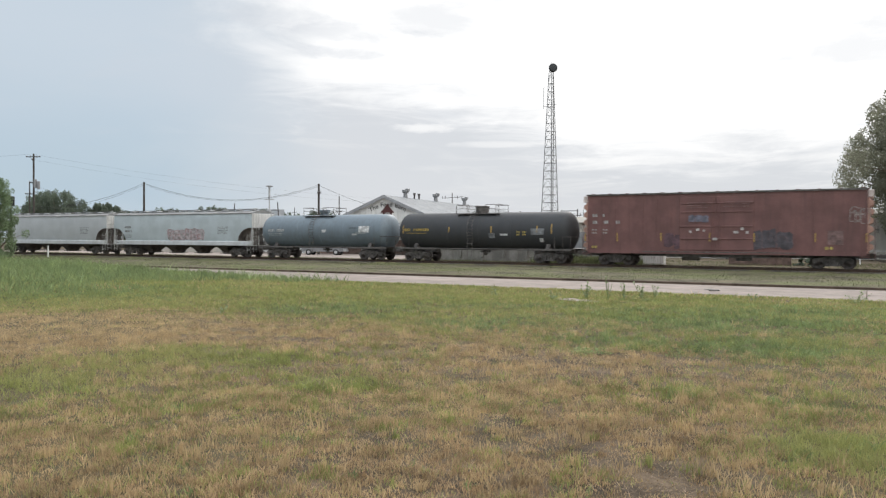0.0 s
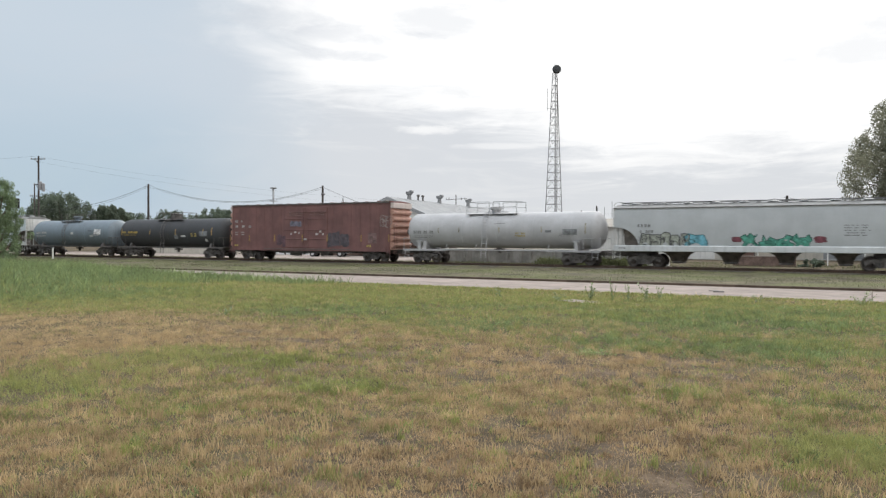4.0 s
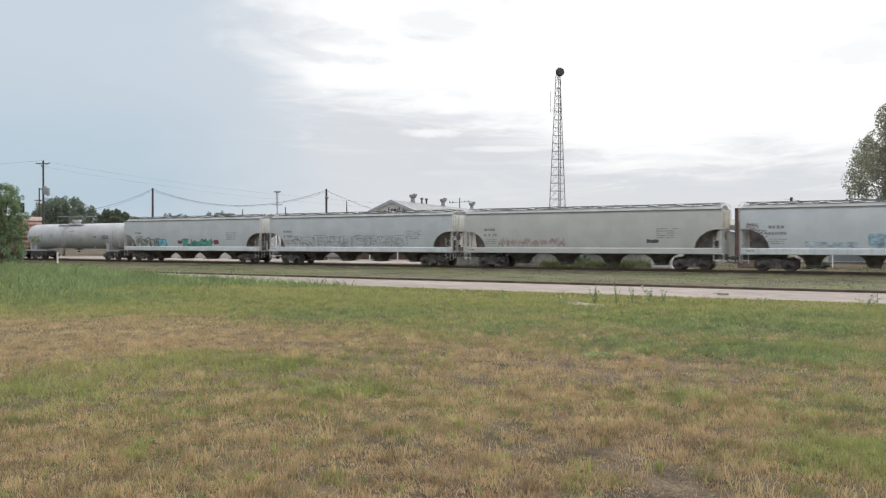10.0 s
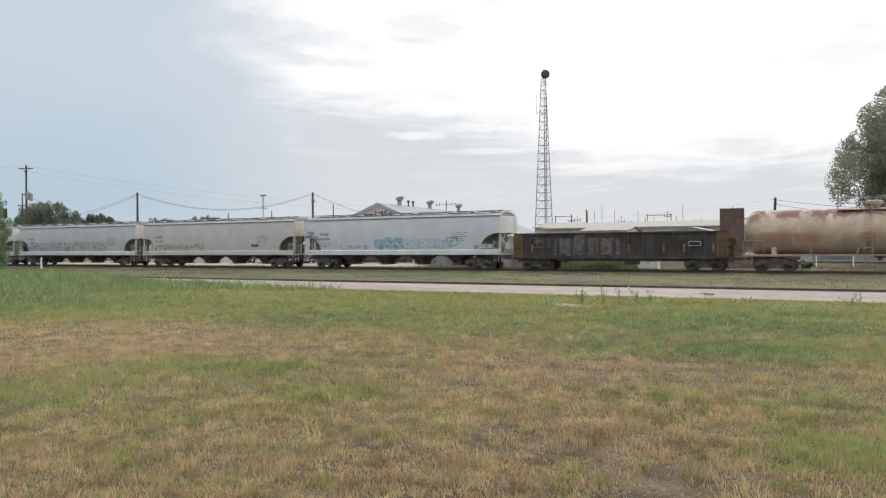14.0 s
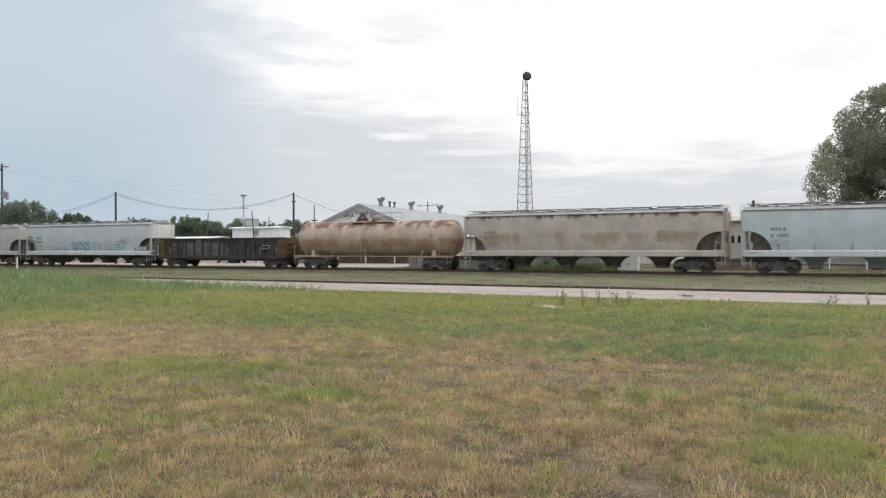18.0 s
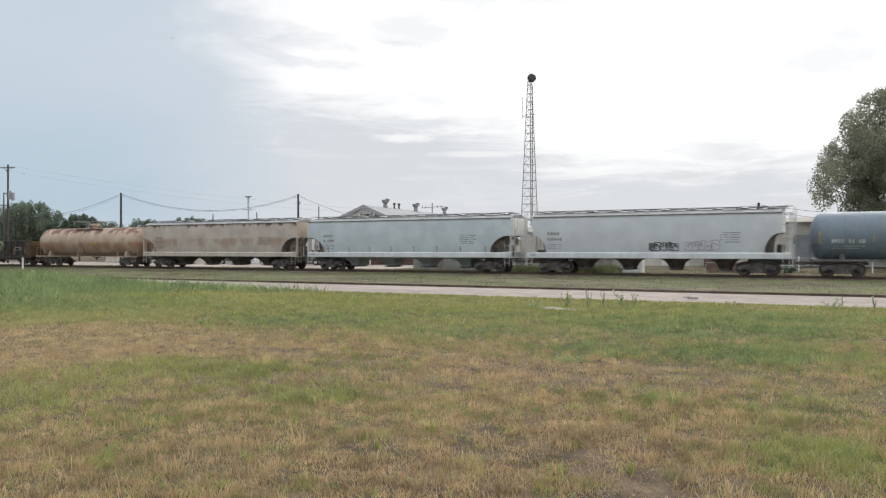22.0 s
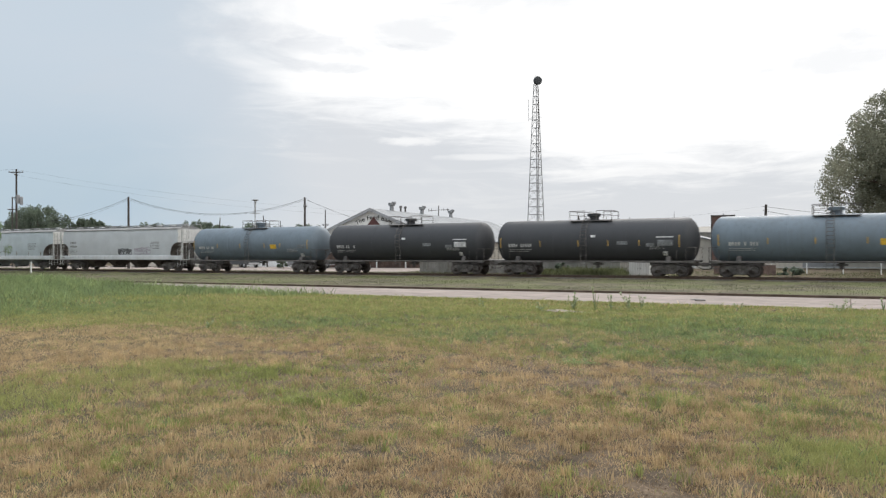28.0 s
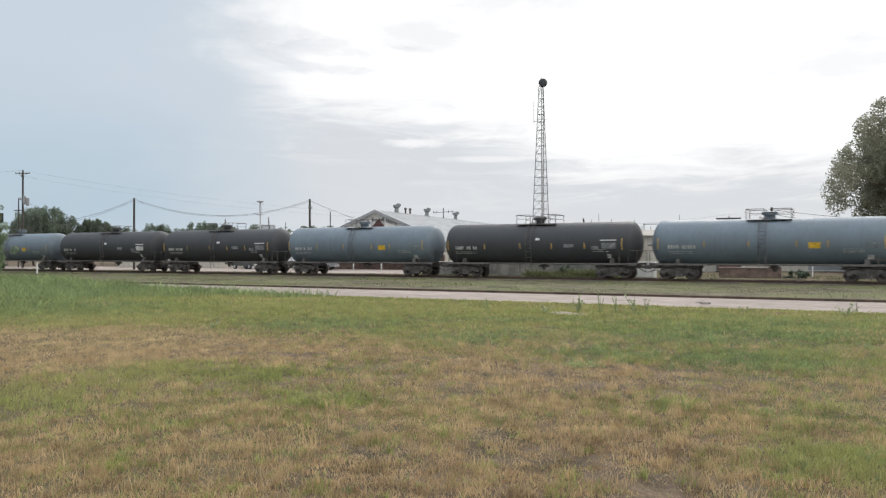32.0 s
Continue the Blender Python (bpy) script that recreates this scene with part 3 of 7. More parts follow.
def ladder(bm, x, y, z0, z1, w=0.42, axis="x", step=0.38, r=0.018):
    d = (w / 2, 0) if axis == "x" else (0, w / 2)
    for s in (-1, 1):
        rod(bm, (x + s * d[0], y + s * d[1], z0), (x + s * d[0], y + s * d[1], z1), r, 6)
    n = max(2, int((z1 - z0) / step))
    for k in range(n):
        z = z0 + (k + 0.5) * (z1 - z0) / n
        rod(bm, (x - d[0], y - d[1], z), (x + d[0], y + d[1], z), r * 0.9, 6)
    return bm


# ---- covered hoppers ----
HOP_PROFILE = [(1.15, 1.42), (1.56, 1.53), (2.0, 1.575), (2.5, 1.60), (2.95, 1.61), (3.5, 1.60), (4.0, 1.56), (4.24, 1.52), (4.27, 1.40), (4.42, 1.02), (4.52, 0.60), (4.54, 0.0)]


def hop_y(z):
    for (a, wa), (b, wb) in zip(HOP_PROFILE, HOP_PROFILE[1:]):
        if a <= z <= b:
            return -(wa + (wb - wa) * (z - a) / (b - a))
    return -1.53


OPEN_TOP = 2.86


def end_cut(z):
    """How far the rounded end opening reaches in at height z."""
    if z >= OPEN_TOP:
        return 0.0
    f = min(1.0, max(0.0, (z - 1.45) / (OPEN_TOP - 1.45)))
    return 0.12 + 1.68 * math.sqrt(1 - f * f)


def hopper_shell(half, steep=1.0):
    """The side sheets and the roof as one skin, open below at both ends."""
    bm = bmesh.new()
    zs = [1.15, 1.45, 1.7, 1.95, 2.2, 2.4, 2.55, 2.68, 2.77, 2.83, 2.86, 3.2, 3.6, 4.0, 4.24]
    rows = [(z, -hop_y(z), half - steep * end_cut(z)) for z in zs]
    n = 20
    grids = {}
    for s in (-1, 1):
        g = []
        for z, w, xh in rows:
            g.append([bm.verts.new((-xh + 2 * xh * k / n, s * w, z)) for k in range(n + 1)])
        grids[s] = g
        for r0, r1 in zip(g, g[1:]):
            for k in range(n):
                bm.faces.new((r0[k], r0[k + 1], r1[k + 1], r1[k]))
    # end walls above the openings
    i0 = zs.index(2.86)
    for k in (0, n):
        for i in range(i0, len(rows) - 1):
            a, b, c, d = grids[-1][i][k], grids[1][i][k], grids[1][i + 1][k], grids[-1][i + 1][k]
            bm.faces.new((a, b, c, d))
    return bm


def hopper_roof(half):
    bm = bmesh.new()
    prism_x(bm, [(-1.52, 4.235), (-1.40, 4.27), (-1.05, 4.42), (-0.60, 4.53), (0, 4.56), (0.60, 4.53), (1.05, 4.42), (1.40, 4.27), (1.52, 4.235)], -half, half)
    for k in range(11):
        x = -half + 0.9 + k * (2 * half - 1.8) / 10
        prism_x(bm, [(-1.50, 4.25), (-1.05, 4.445), (-0.60, 4.555), (0, 4.58), (0.60, 4.555), (1.05, 4.445), (1.50, 4.25), (0, 4.3)], x - 0.04, x + 0.04)
    return bm


def slope_sheets(half, s):
    """The curved sheet that closes the hopper under an end opening."""
    bm = bmesh.new()
    zs = [1.12, 1.3, 1.45, 1.7, 1.95, 2.2, 2.4, 2.55, 2.68, 2.77, 2.83, 2.858]
    rows = [[bm.verts.new((s * (half - end_cut(z) - 0.02), y * (-hop_y(max(z, 1.16)) - 0.01), z)) for y in (-1, 1)] for z in zs]
    rows.append([bm.verts.new((s * (half - 0.02), y * 1.59, 2.87)) for y in (-1, 1)])
    for r0, r1 in zip(rows, rows[1:]):
        bm.faces.new((r0[0], r0[1], r1[1], r1[0]))
    return bm


def inner_end(half):
    return half - 3.4


def hopper(name_label, u0, u1, paint, sill_paint, frame_paint, marks, bays=4, ribs=False, roof_paint=None, caged=0.0, bay_paint=None, end_paint=None):
    roof_paint = roof_paint or ROOF_DUST_DIMMED
    half = 0.5 * (u1 - u0)
    bh = half - 0.62
    car = car_thing("covered_hopper", u0, u1, name_label, "hopper car", "covered hopper cars of the train")
    running_gear(car, half, half - 2.75)
    # with caged ends the body stops short of the end posts
    shell = bh - caged
    steep = 0.6 if caged else 1.0
    part("body", hopper_shell(shell, steep), paint, car, smooth=True)
    part("roof", hopper_roof(shell), roof_paint, car, "dusty sheet roof with cross ribs, dimmed against the overhead light")
    for s in (-1, 1):
        part("slope_sheet", slope_sheets(shell, s), SLOPE, car, "dirty grey slope sheet, the shade under the end in its colour", smooth=True)
    for s in (-1, 1):
        bm = bmesh.new()
        prism_x(bm, [(s * 1.46, 1.13), (s * 1.62, 1.13), (s * 1.64, 1.17), (s * 1.64, 1.50), (s * 1.58, 1.56), (s * 1.46, 1.56)], -bh, bh)
        part("side_sill", bm, sill_paint, car)
        # eave angle, dark because the shadow line of the eaves is in its colour
        part("eave_rail", boxed(-shell, shell, min(s * 1.50, s * 1.60), max(s * 1.50, s * 1.60), 4.20, 4.255), EAVE_SHADE, car, "angle under the eaves, their shade painted dark on it")
        bm = boxed(-bh + 0.25, bh - 0.25, min(s * 0.40, s * 0.86), max(s * 0.40, s * 0.86), 4.655, 4.69)
        for k in range(13):
            x = -bh + 0.5 + k * (2 * bh - 1.0) / 12
            rod(bm, (x, s * 0.83, 4.44), (x, s * 0.83, 4.66), 0.025, 5)
            rod(bm, (x, s * 0.43, 4.50), (x, s * 0.43, 4.66), 0.025, 5)
        part("running_board", bm, BOARD, car, "galvanised roof walkway")
    hatch = cached("hatch", lambda: mesh_of(lathe(lathe(bmesh.new(), [(4.48, 0.33), (4.60, 0.33)], "Z", 16), [(4.60, 0.37), (4.64, 0.35), (4.67, 0.2)], "Z", 16), "hatch", M["galvanised"], True))
    for k in range(10):
        part("hatch", hatch, None, car, at=pose(-bh + 1.2 + k * (2 * bh - 2.4) / 9, 0, 0))
    for e in (-1, 1):
        part("stub_sill", boxed(min(e * (half - 0.45), e * inner_end(half)), max(e * (half - 0.45), e * inner_end(half)), -0.33, 0.33, 0.74, 1.12), M["dark_steel"], car)
    # outlet bays, with arched gaps between them
    inner = half - 3.2
    pitch = 2 * inner / bays

    def bay_mesh():
        bm = bmesh.new()
        rings = []
        for k in range(9):
            f = k / 8
            a = pitch * (0.12 + 0.05 * f + 0.13 * f ** 4)
            b = 0.50 + 0.92 * f ** 1.4
            z = 0.42 + 0.74 * f
            rings.append([bm.verts.new((sx * a, sy * b, z)) for sx, sy in ((-1, -1), (1, -1), (1, 1), (-1, 1))])
        for r0, r1 in zip(rings, rings[1:]):
            for k in range(4):
                bm.faces.new((r0[k], r0[(k + 1) % 4], r1[(k + 1) % 4], r1[k]))
        bm.faces.new(rings[0])
        bm.faces.new(rings[-1])
        return mesh_of(bm, "outlet_bay", bay_paint or BAY_GRIME_SHADE)

    def gate_mesh():
        bm = bmesh.new()
        box(bm, -0.36, 0.36, -0.55, 0.55, 0.29, 0.43, 0.02)
        rod(bm, (-0.40, -0.85, 0.36), (-0.40, 0.85, 0.36), 0.035, 8)
        rod(bm, (0.40, -0.85, 0.36), (0.40, 0.85, 0.36), 0.035, 8)
        return mesh_of(bm, "outlet_gate", M["dark_steel"])
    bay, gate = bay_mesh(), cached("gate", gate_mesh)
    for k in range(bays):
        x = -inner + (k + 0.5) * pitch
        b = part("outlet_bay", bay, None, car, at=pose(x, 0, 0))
        part("outlet_gate", gate, None, b, "dark steel outlet gate")
    # end framing
    for s in (-1, 1):
        bm = bmesh.new()
        e = s * bh
        for y in (-1.50, -0.55, 0.55, 1.50):
            box(bm, min(e, e - s * 0.09), max(e, e - s * 0.09), y - 0.05, y + 0.05, 1.16, 4.22 if abs(y) > 1 else 3.0)
        box(bm, min(e, e - s * 0.08), max(e, e - s * 0.08), -1.5, 1.5, 2.92, 3.02)
        box(bm, min(e, e - s * 1.15), max(e, e - s * 1.15), -1.5, 1.5, 1.12, 1.17)
        if caged:
            for y in (-1.48, 1.48):
                for z in (4.18, 3.4, 2.6):
                    rod(bm, (e, y, z), (e - s * caged, y, z), 0.03, 6)
            rod(bm, (e - s * 0.04, -1.48, 4.18), (e - s * 0.04, 1.48, 4.18), 0.035, 6)
        part("end_frame", bm, frame_paint, car, "open end framing with posts and a platform")
        # the upright end sheet over the opening, with pressed ribs
        x = s * shell
        sheet = part("end_sheet", boxed(min(x, x + s * 0.02), max(x, x + s * 0.02), -1.56, 1.56, 2.87, 4.22), end_paint or END_LIT_WHITE, car, "ribbed end sheet, painted paler for the sun on it")
        rib = mesh_of(boxed(min(s * 0.02, s * 0.06), max(s * 0.02, s * 0.06), -0.06, 0.06, 2.95, 4.15, bevel=0.012), "end_rib", end_paint or END_LIT_WHITE)
        for k in range(6):
            part("end_rib", rib, None, sheet, at=pose(x, -1.3 + 0.52 * k, 0))
        for y in (-1.28, 1.28):
            part("ladder", ladder(bmesh.new(), e + s * 0.09, y, 0.55, 4.3, 0.40, "y"), frame_paint, car)
        for y in (-1.66, 1.66):
            part("side_ladder", ladder(bmesh.new(), e - s * 0.30, y, 0.5, 2.3, 0.40, "x"), frame_paint, car)
        for y in (-0.84, 0.84):
            bm = pipe(bmesh.new(), [(e - s * 0.4, y, 4.72), (e + s * 0.02, y, 4.70), (e + s * 0.18, y, 4.56), (e + s * 0.22, y, 4.3), (e + s * 0.22, y, 3.4), (e + s * 0.05, y, 3.2)], 0.022)
            part("end_handrail", bm, frame_paint, car)
        bm = bmesh.new()
        if s > 0:
            lathe(bm, [(1.30, 0.2), (1.38, 0.24), (2.05, 0.24), (2.13, 0.2)], "Z", 14)
            part("air_reservoir", bm, M["dark_steel"], car, at=pose(e - s * 0.75, 0.5, 0))
            bm = bmesh.new()
            lathe(bm, [(0, 0.28), (0.03, 0.29), (0.06, 0.28)], "X", 18)
            lathe(bm, [(-0.2, 0.03), (0.0, 0.03)], "X", 8)
            part("brake_wheel", bm, M["dark_steel"], car, at=pose(e + 0.12, -0.7, 2.4))
        else:
            box(bm, -0.3, 0.3, -0.4, 0.3, 1.18, 1.75, 0.04)
            part("brake_cylinder", bm, M["dark_steel"], car, at=pose(e + 0.8, 0, 0))
        # a web added behind the posts so that the opening reads as shaded
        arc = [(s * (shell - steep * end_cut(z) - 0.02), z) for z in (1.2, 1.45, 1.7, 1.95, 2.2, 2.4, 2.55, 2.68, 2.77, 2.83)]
        part("shade_web", prism(bmesh.new(), arc + [(s * (shell - 0.42), 2.83), (s * (shell - 0.62), 1.2)], -0.62, -0.56), SLOPE, car, "added plate web that darkens the opening under the slope")
    if ribs:
        for k in range(8):
            x = -bh + 2.2 + k * (2 * bh - 4.4) / 7
            part("reflector", flat_marks(bmesh.new(), [(x - 0.04, x + 0.04, 1.58, 2.05)], hop_y, 0.01), spray("dull_strip", (0.26, 0.22, 0.17)), car, "small dull reflective strip")
    marks(car, bh)
    return car


# End sheets paler than the sides: the sun on them is in the paint.
END_LIT_WHITE = car_paint("hopper_end_lit", (0.74, 0.735, 0.71), 0.2, 0.05, 0.55)
END_LIT_CREAM = car_paint("hopper_end_lit_cream", (0.70, 0.655, 0.56), 0.25, 0.08, 0.55)
END_LIT_RUST = car_paint("hopper_end_lit_rust", (0.55, 0.47, 0.38), 0.4, 0.25, 0.6, (0.24, 0.13, 0.08))
# The shadow under the eaves, painted as a dark angle.
EAVE_SHADE = surface("eave_shade", (0.17, 0.165, 0.16), 0.85, vary=0.25, scale=1.6, streak=0.3)
BAY_BLUE = car_paint("bay_blue_grey", (0.30, 0.335, 0.36), 0.5, 0.1, 0.6)
# Dusty, and darker than the sides to offset the bright sky overhead.
ROOF_DUST_DIMMED = surface("roof_dust_dimmed", (0.31, 0.31, 0.305), 0.8, vary=0.15, scale=1.2, streak=0.2, gloss=0.15)
BOARD = surface("walkway_grating", (0.20, 0.20, 0.20), 0.7, metal=0.2, vary=0.2, scale=4)
# Dirt, and the shade of the end openings, both put into this colour.
SLOPE = surface("slope_dirt_shade", (0.225, 0.20, 0.18), 0.9, vary=0.3, scale=1.4, bump=0.2, streak=0.5)
# Outlet bays: grime plus the shade below the sill, in one dark colour.
BAY_GRIME_SHADE = surface("bay_grime_shade", (0.105, 0.09, 0.078), 0.9, vary=0.3, scale=2, bump=0.2, streak=0.4)
LIGHT_GREY = car_paint("hopper_grey", (0.455, 0.475, 0.49), 0.06, 0.0, 0.5, vary=0.05)
BLUE_GREY = car_paint("hopper_blue_grey", (0.46, 0.515, 0.54), 0.07, 0.0, 0.5)
BEIGE_GREY = car_paint("hopper_beige", (0.455, 0.45, 0.43), 0.07, 0.04, 0.5, vary=0.05)
WHITE_GREY = car_paint("hopper_white", (0.495, 0.52, 0.54), 0.06, 0.0, 0.5, vary=0.05)
PALE = car_paint("hopper_pale_sill", (0.56, 0.58, 0.59), 0.3, 0.05, 0.55)
PALE_FRAME = car_paint("hopper_frame", (0.52, 0.52, 0.51), 0.3, 0.08, 0.6)
RUSTY_PAINT = car_paint("hopper_rust_stained", (0.44, 0.385, 0.34), 0.22, 0.27, 0.65, (0.29, 0.215, 0.165), 0.6, (0.33, 0.235, 0.18), 0.10,
                        ((4.15, 3.45, 1.5, 0.95, (0.12, 0.065, 0.045), 0.46), (2.6, 0.9, 0.7, 0.6, (0.29, 0.185, 0.125), 0.42)))
RUSTY_SILL = car_paint("hopper_rust_sill", (0.46, 0.42, 0.37), 0.5, 0.35, 0.65, (0.24, 0.13, 0.08), 1.4)
STENCIL = surface("stencil_black", (0.20, 0.20, 0.20), 0.6, vary=0.3, scale=3, bump=0)
STENCIL_PALE = surface("stencil_white", (0.42, 0.42, 0.41), 0.6, vary=0.25, scale=3, bump=0)


def std_marks(car, bh, seed=1, paint=None):
    m = paint or STENCIL
    lettering(car, hop_y, -bh + 1.75, 3.06, [(0.20, 1.0, 0, 4), (0.20, 1.15, 0.42, 6)], m, seed)
    lettering(car, hop_y, -bh + 1.75, 2.18, [(0.05, 1.15, 0.0, 9), (0.05, 1.15, 0.14, 9), (0.05, 1.0, 0.28, 8)], m, seed + 1)
    lettering(car, hop_y, bh - 4.4, 2.95, [(0.07, 1.5, 0, 11), (0.07, 1.3, 0.16, 9), (0.07, 1.5, 0.32, 11), (0.07, 1.2, 0.48, 9), (0.07, 1.3, 0.64, 9)], m, seed + 2)
    lettering(car, lambda z: -1.64, -bh + 0.4, 1.42, [(0.10, 0.5, 0, 3)], m, seed + 3)


def marks_plain(car, bh):
    std_marks(car, bh, 3)


def marks_pink(car, bh):
    std_marks(car, bh, 5)
    graffiti(car, hop_y, -bh + 8.2, -bh + 13.2, 1.6, 2.75, 11, ("pink", (0.44, 0.40, 0.41)), ("dull_red", (0.38, 0.24, 0.25)), 6, "faded pink sprayed graffiti")


def marks_green(car, bh):
    std_marks(car, bh, 7)
    graffiti(car, hop_y, -bh + 2.0, -bh + 5.4, 1.35, 2.45, 13, ("sage", (0.36, 0.38, 0.33)), ("black", (0.07, 0.07, 0.075)), 5, "grey-green graffiti with black outlines", 0.06)
    graffiti(car, hop_y, -bh + 5.1, -bh + 6.4, 1.3, 2.45, 14, ("cyan", (0.16, 0.42, 0.52)), ("teal_dark", (0.05, 0.15, 0.17)), 1, "bright blue sprayed blob", 0.05)
    graffiti(car, hop_y, -bh + 8.8, -bh + 13.0, 1.2, 2.25, 15, ("green", (0.09, 0.33, 0.25)), ("green_dark", (0.02, 0.10, 0.08)), 4, "green sprayed graffiti", 0.05, 1, 0.5, 0.7)
    graffiti(car, hop_y, -bh + 8.2, -bh + 8.8, 1.8, 2.2, 16, ("dark_red", (0.20, 0.06, 0.08)), None, 1, "small red sprayed dots")
    graffiti(car, hop_y, -bh + 13.3, -bh + 13.9, 1.8, 2.2, 17, ("dark_red", (0.20, 0.06, 0.08)), None, 1, "small red sprayed dots")


def marks_outline(car, bh):
    std_marks(car, bh, 9)
    graffiti(car, hop_y, -bh + 2.4, -bh + 15.2, 1.25, 2.55, 19, None, ("grey_line", (0.15, 0.15, 0.155)), 9, "dark outlined graffiti", 0.032, 5, 0.10, 0.35)


def marks_redline(car, bh):
    std_marks(car, bh, 21)
    rng = random.Random(4)
    bm = bmesh.new()
    pts = []
    for k in range(90):
        pts.append((-bh + 3.0 + k * 0.062 + rng.uniform(-0.03, 0.03), 1.72 + (0.45 if k % 2 else 0.0) + rng.uniform(-0.14, 0.16)))
    stroke(bm, pts, 0.05, hop_y)
    part("graffiti", bm, spray("rust_red", (0.36, 0.27, 0.25)), car, "thin brownish red scribbled graffiti")
    graffiti(car, hop_y, bh - 5.1, bh - 4.3, 1.9, 2.15, 23, ("black", (0.07, 0.07, 0.075)), None, 3, "small black sprayed tag")


def marks_blue(car, bh):
    std_marks(car, bh, 25)
    graffiti(car, hop_y, -bh + 0.35, -bh + 1.1, 2.75, 3.2, 26, None, ("plum", (0.16, 0.12, 0.14)), 3, "dark scribbled tag", 0.035, 3)
    graffiti(car, hop_y, -bh + 0.85, -bh + 1.65, 2.3, 2.8, 36, None, ("plum", (0.16, 0.12, 0.14)), 3, "dark scribbled tag", 0.035, 3)
    graffiti(car, hop_y, -bh + 4.0, -bh + 7.0, 1.62, 2.0, 27, ("pale_blue", (0.39, 0.46, 0.51)), None, 5, "faded pale blue graffiti")
    graffiti(car, hop_y, -bh + 7.6, -bh + 10.4, 1.65, 2.65, 28, ("blue", (0.29, 0.41, 0.50)), ("pale_blue2", (0.36, 0.45, 0.52)), 3, "light blue sprayed graffiti", 0.05)
    graffiti(car, hop_y, -bh + 10.4, -bh + 15.0, 1.65, 2.4, 29, None, ("mid_blue", (0.27, 0.38, 0.45)), 6, "blue outlined graffiti", 0.045)
    graffiti(car, hop_y, -bh + 14.6, -bh + 15.6, 1.8, 2.65, 30, None, ("deep_blue", (0.20, 0.33, 0.43)), 1, "round blue sprayed tag", 0.10)
    graffiti(car, hop_y, -bh + 17.0, -bh + 18.6, 1.6, 2.0, 31, ("pale_blue", (0.39, 0.46, 0.51)), None, 2, "faded pale blue graffiti")


def marks_rust(car, bh):
    std_marks(car, bh, 33)


def marks_dark(car, bh):
    std_marks(car, bh, 41)
    graffiti(car, hop_y, -bh + 9.3, -bh + 11.3, 1.65, 2.25, 42, None, ("black", (0.07, 0.07, 0.075)), 5, "black scribbled graffiti", 0.07, 3)
    graffiti(car, hop_y, -bh + 11.8, -bh + 14.0, 1.7, 2.4, 43, None, ("violet_grey", (0.33, 0.28, 0.34)), 5, "pale violet outlined graffiti", 0.05, 2)


def ribbed_marks(car, bh):
    std_marks(car, bh, 45)


hopper("pale grey covered hopper car with dark outlet bays", -92.1, -71.4, LIGHT_GREY, PALE, PALE_FRAME, marks_plain)
hopper("pale blue-grey covered hopper car with faded pink graffiti", -71.4, -50.6, BLUE_GREY, PALE, PALE_FRAME, marks_pink)
hopper("light grey covered hopper car with green and blue graffiti", 18.9, 39.5, LIGHT_GREY, PALE, PALE_FRAME, marks_green)
hopper("light grey covered hopper car with black outlined graffiti", 39.5, 60.35, LIGHT_GREY, PALE, PALE_FRAME, marks_outline)
hopper("beige-grey covered hopper car with thin red scribbles", 60.35, 81.4, BEIGE_GREY, BEIGE_GREY, PALE_FRAME, marks_redline, end_paint=END_LIT_CREAM)
hopper("whitish covered hopper car with light blue graffiti", 81.4, 102.0, WHITE_GREY, PALE, PALE_FRAME, marks_blue)
hopper("rust-stained tan covered hopper car with a worn roof", 135.6, 156.3, RUSTY_PAINT, RUSTY_SILL, RUSTY_SILL, marks_rust, end_paint=END_LIT_RUST)
hopper("clean blue-grey covered hopper car with small reflectors", 156.3, 177.0, BLUE_GREY, PALE, PALE_FRAME, ribbed_marks, ribs=True, bay_paint=BAY_BLUE)
hopper("white-grey covered hopper car with black scribbled graffiti", 177.0, 196.75, WHITE_GREY, PALE, PALE_FRAME, marks_dark, caged=0.55)


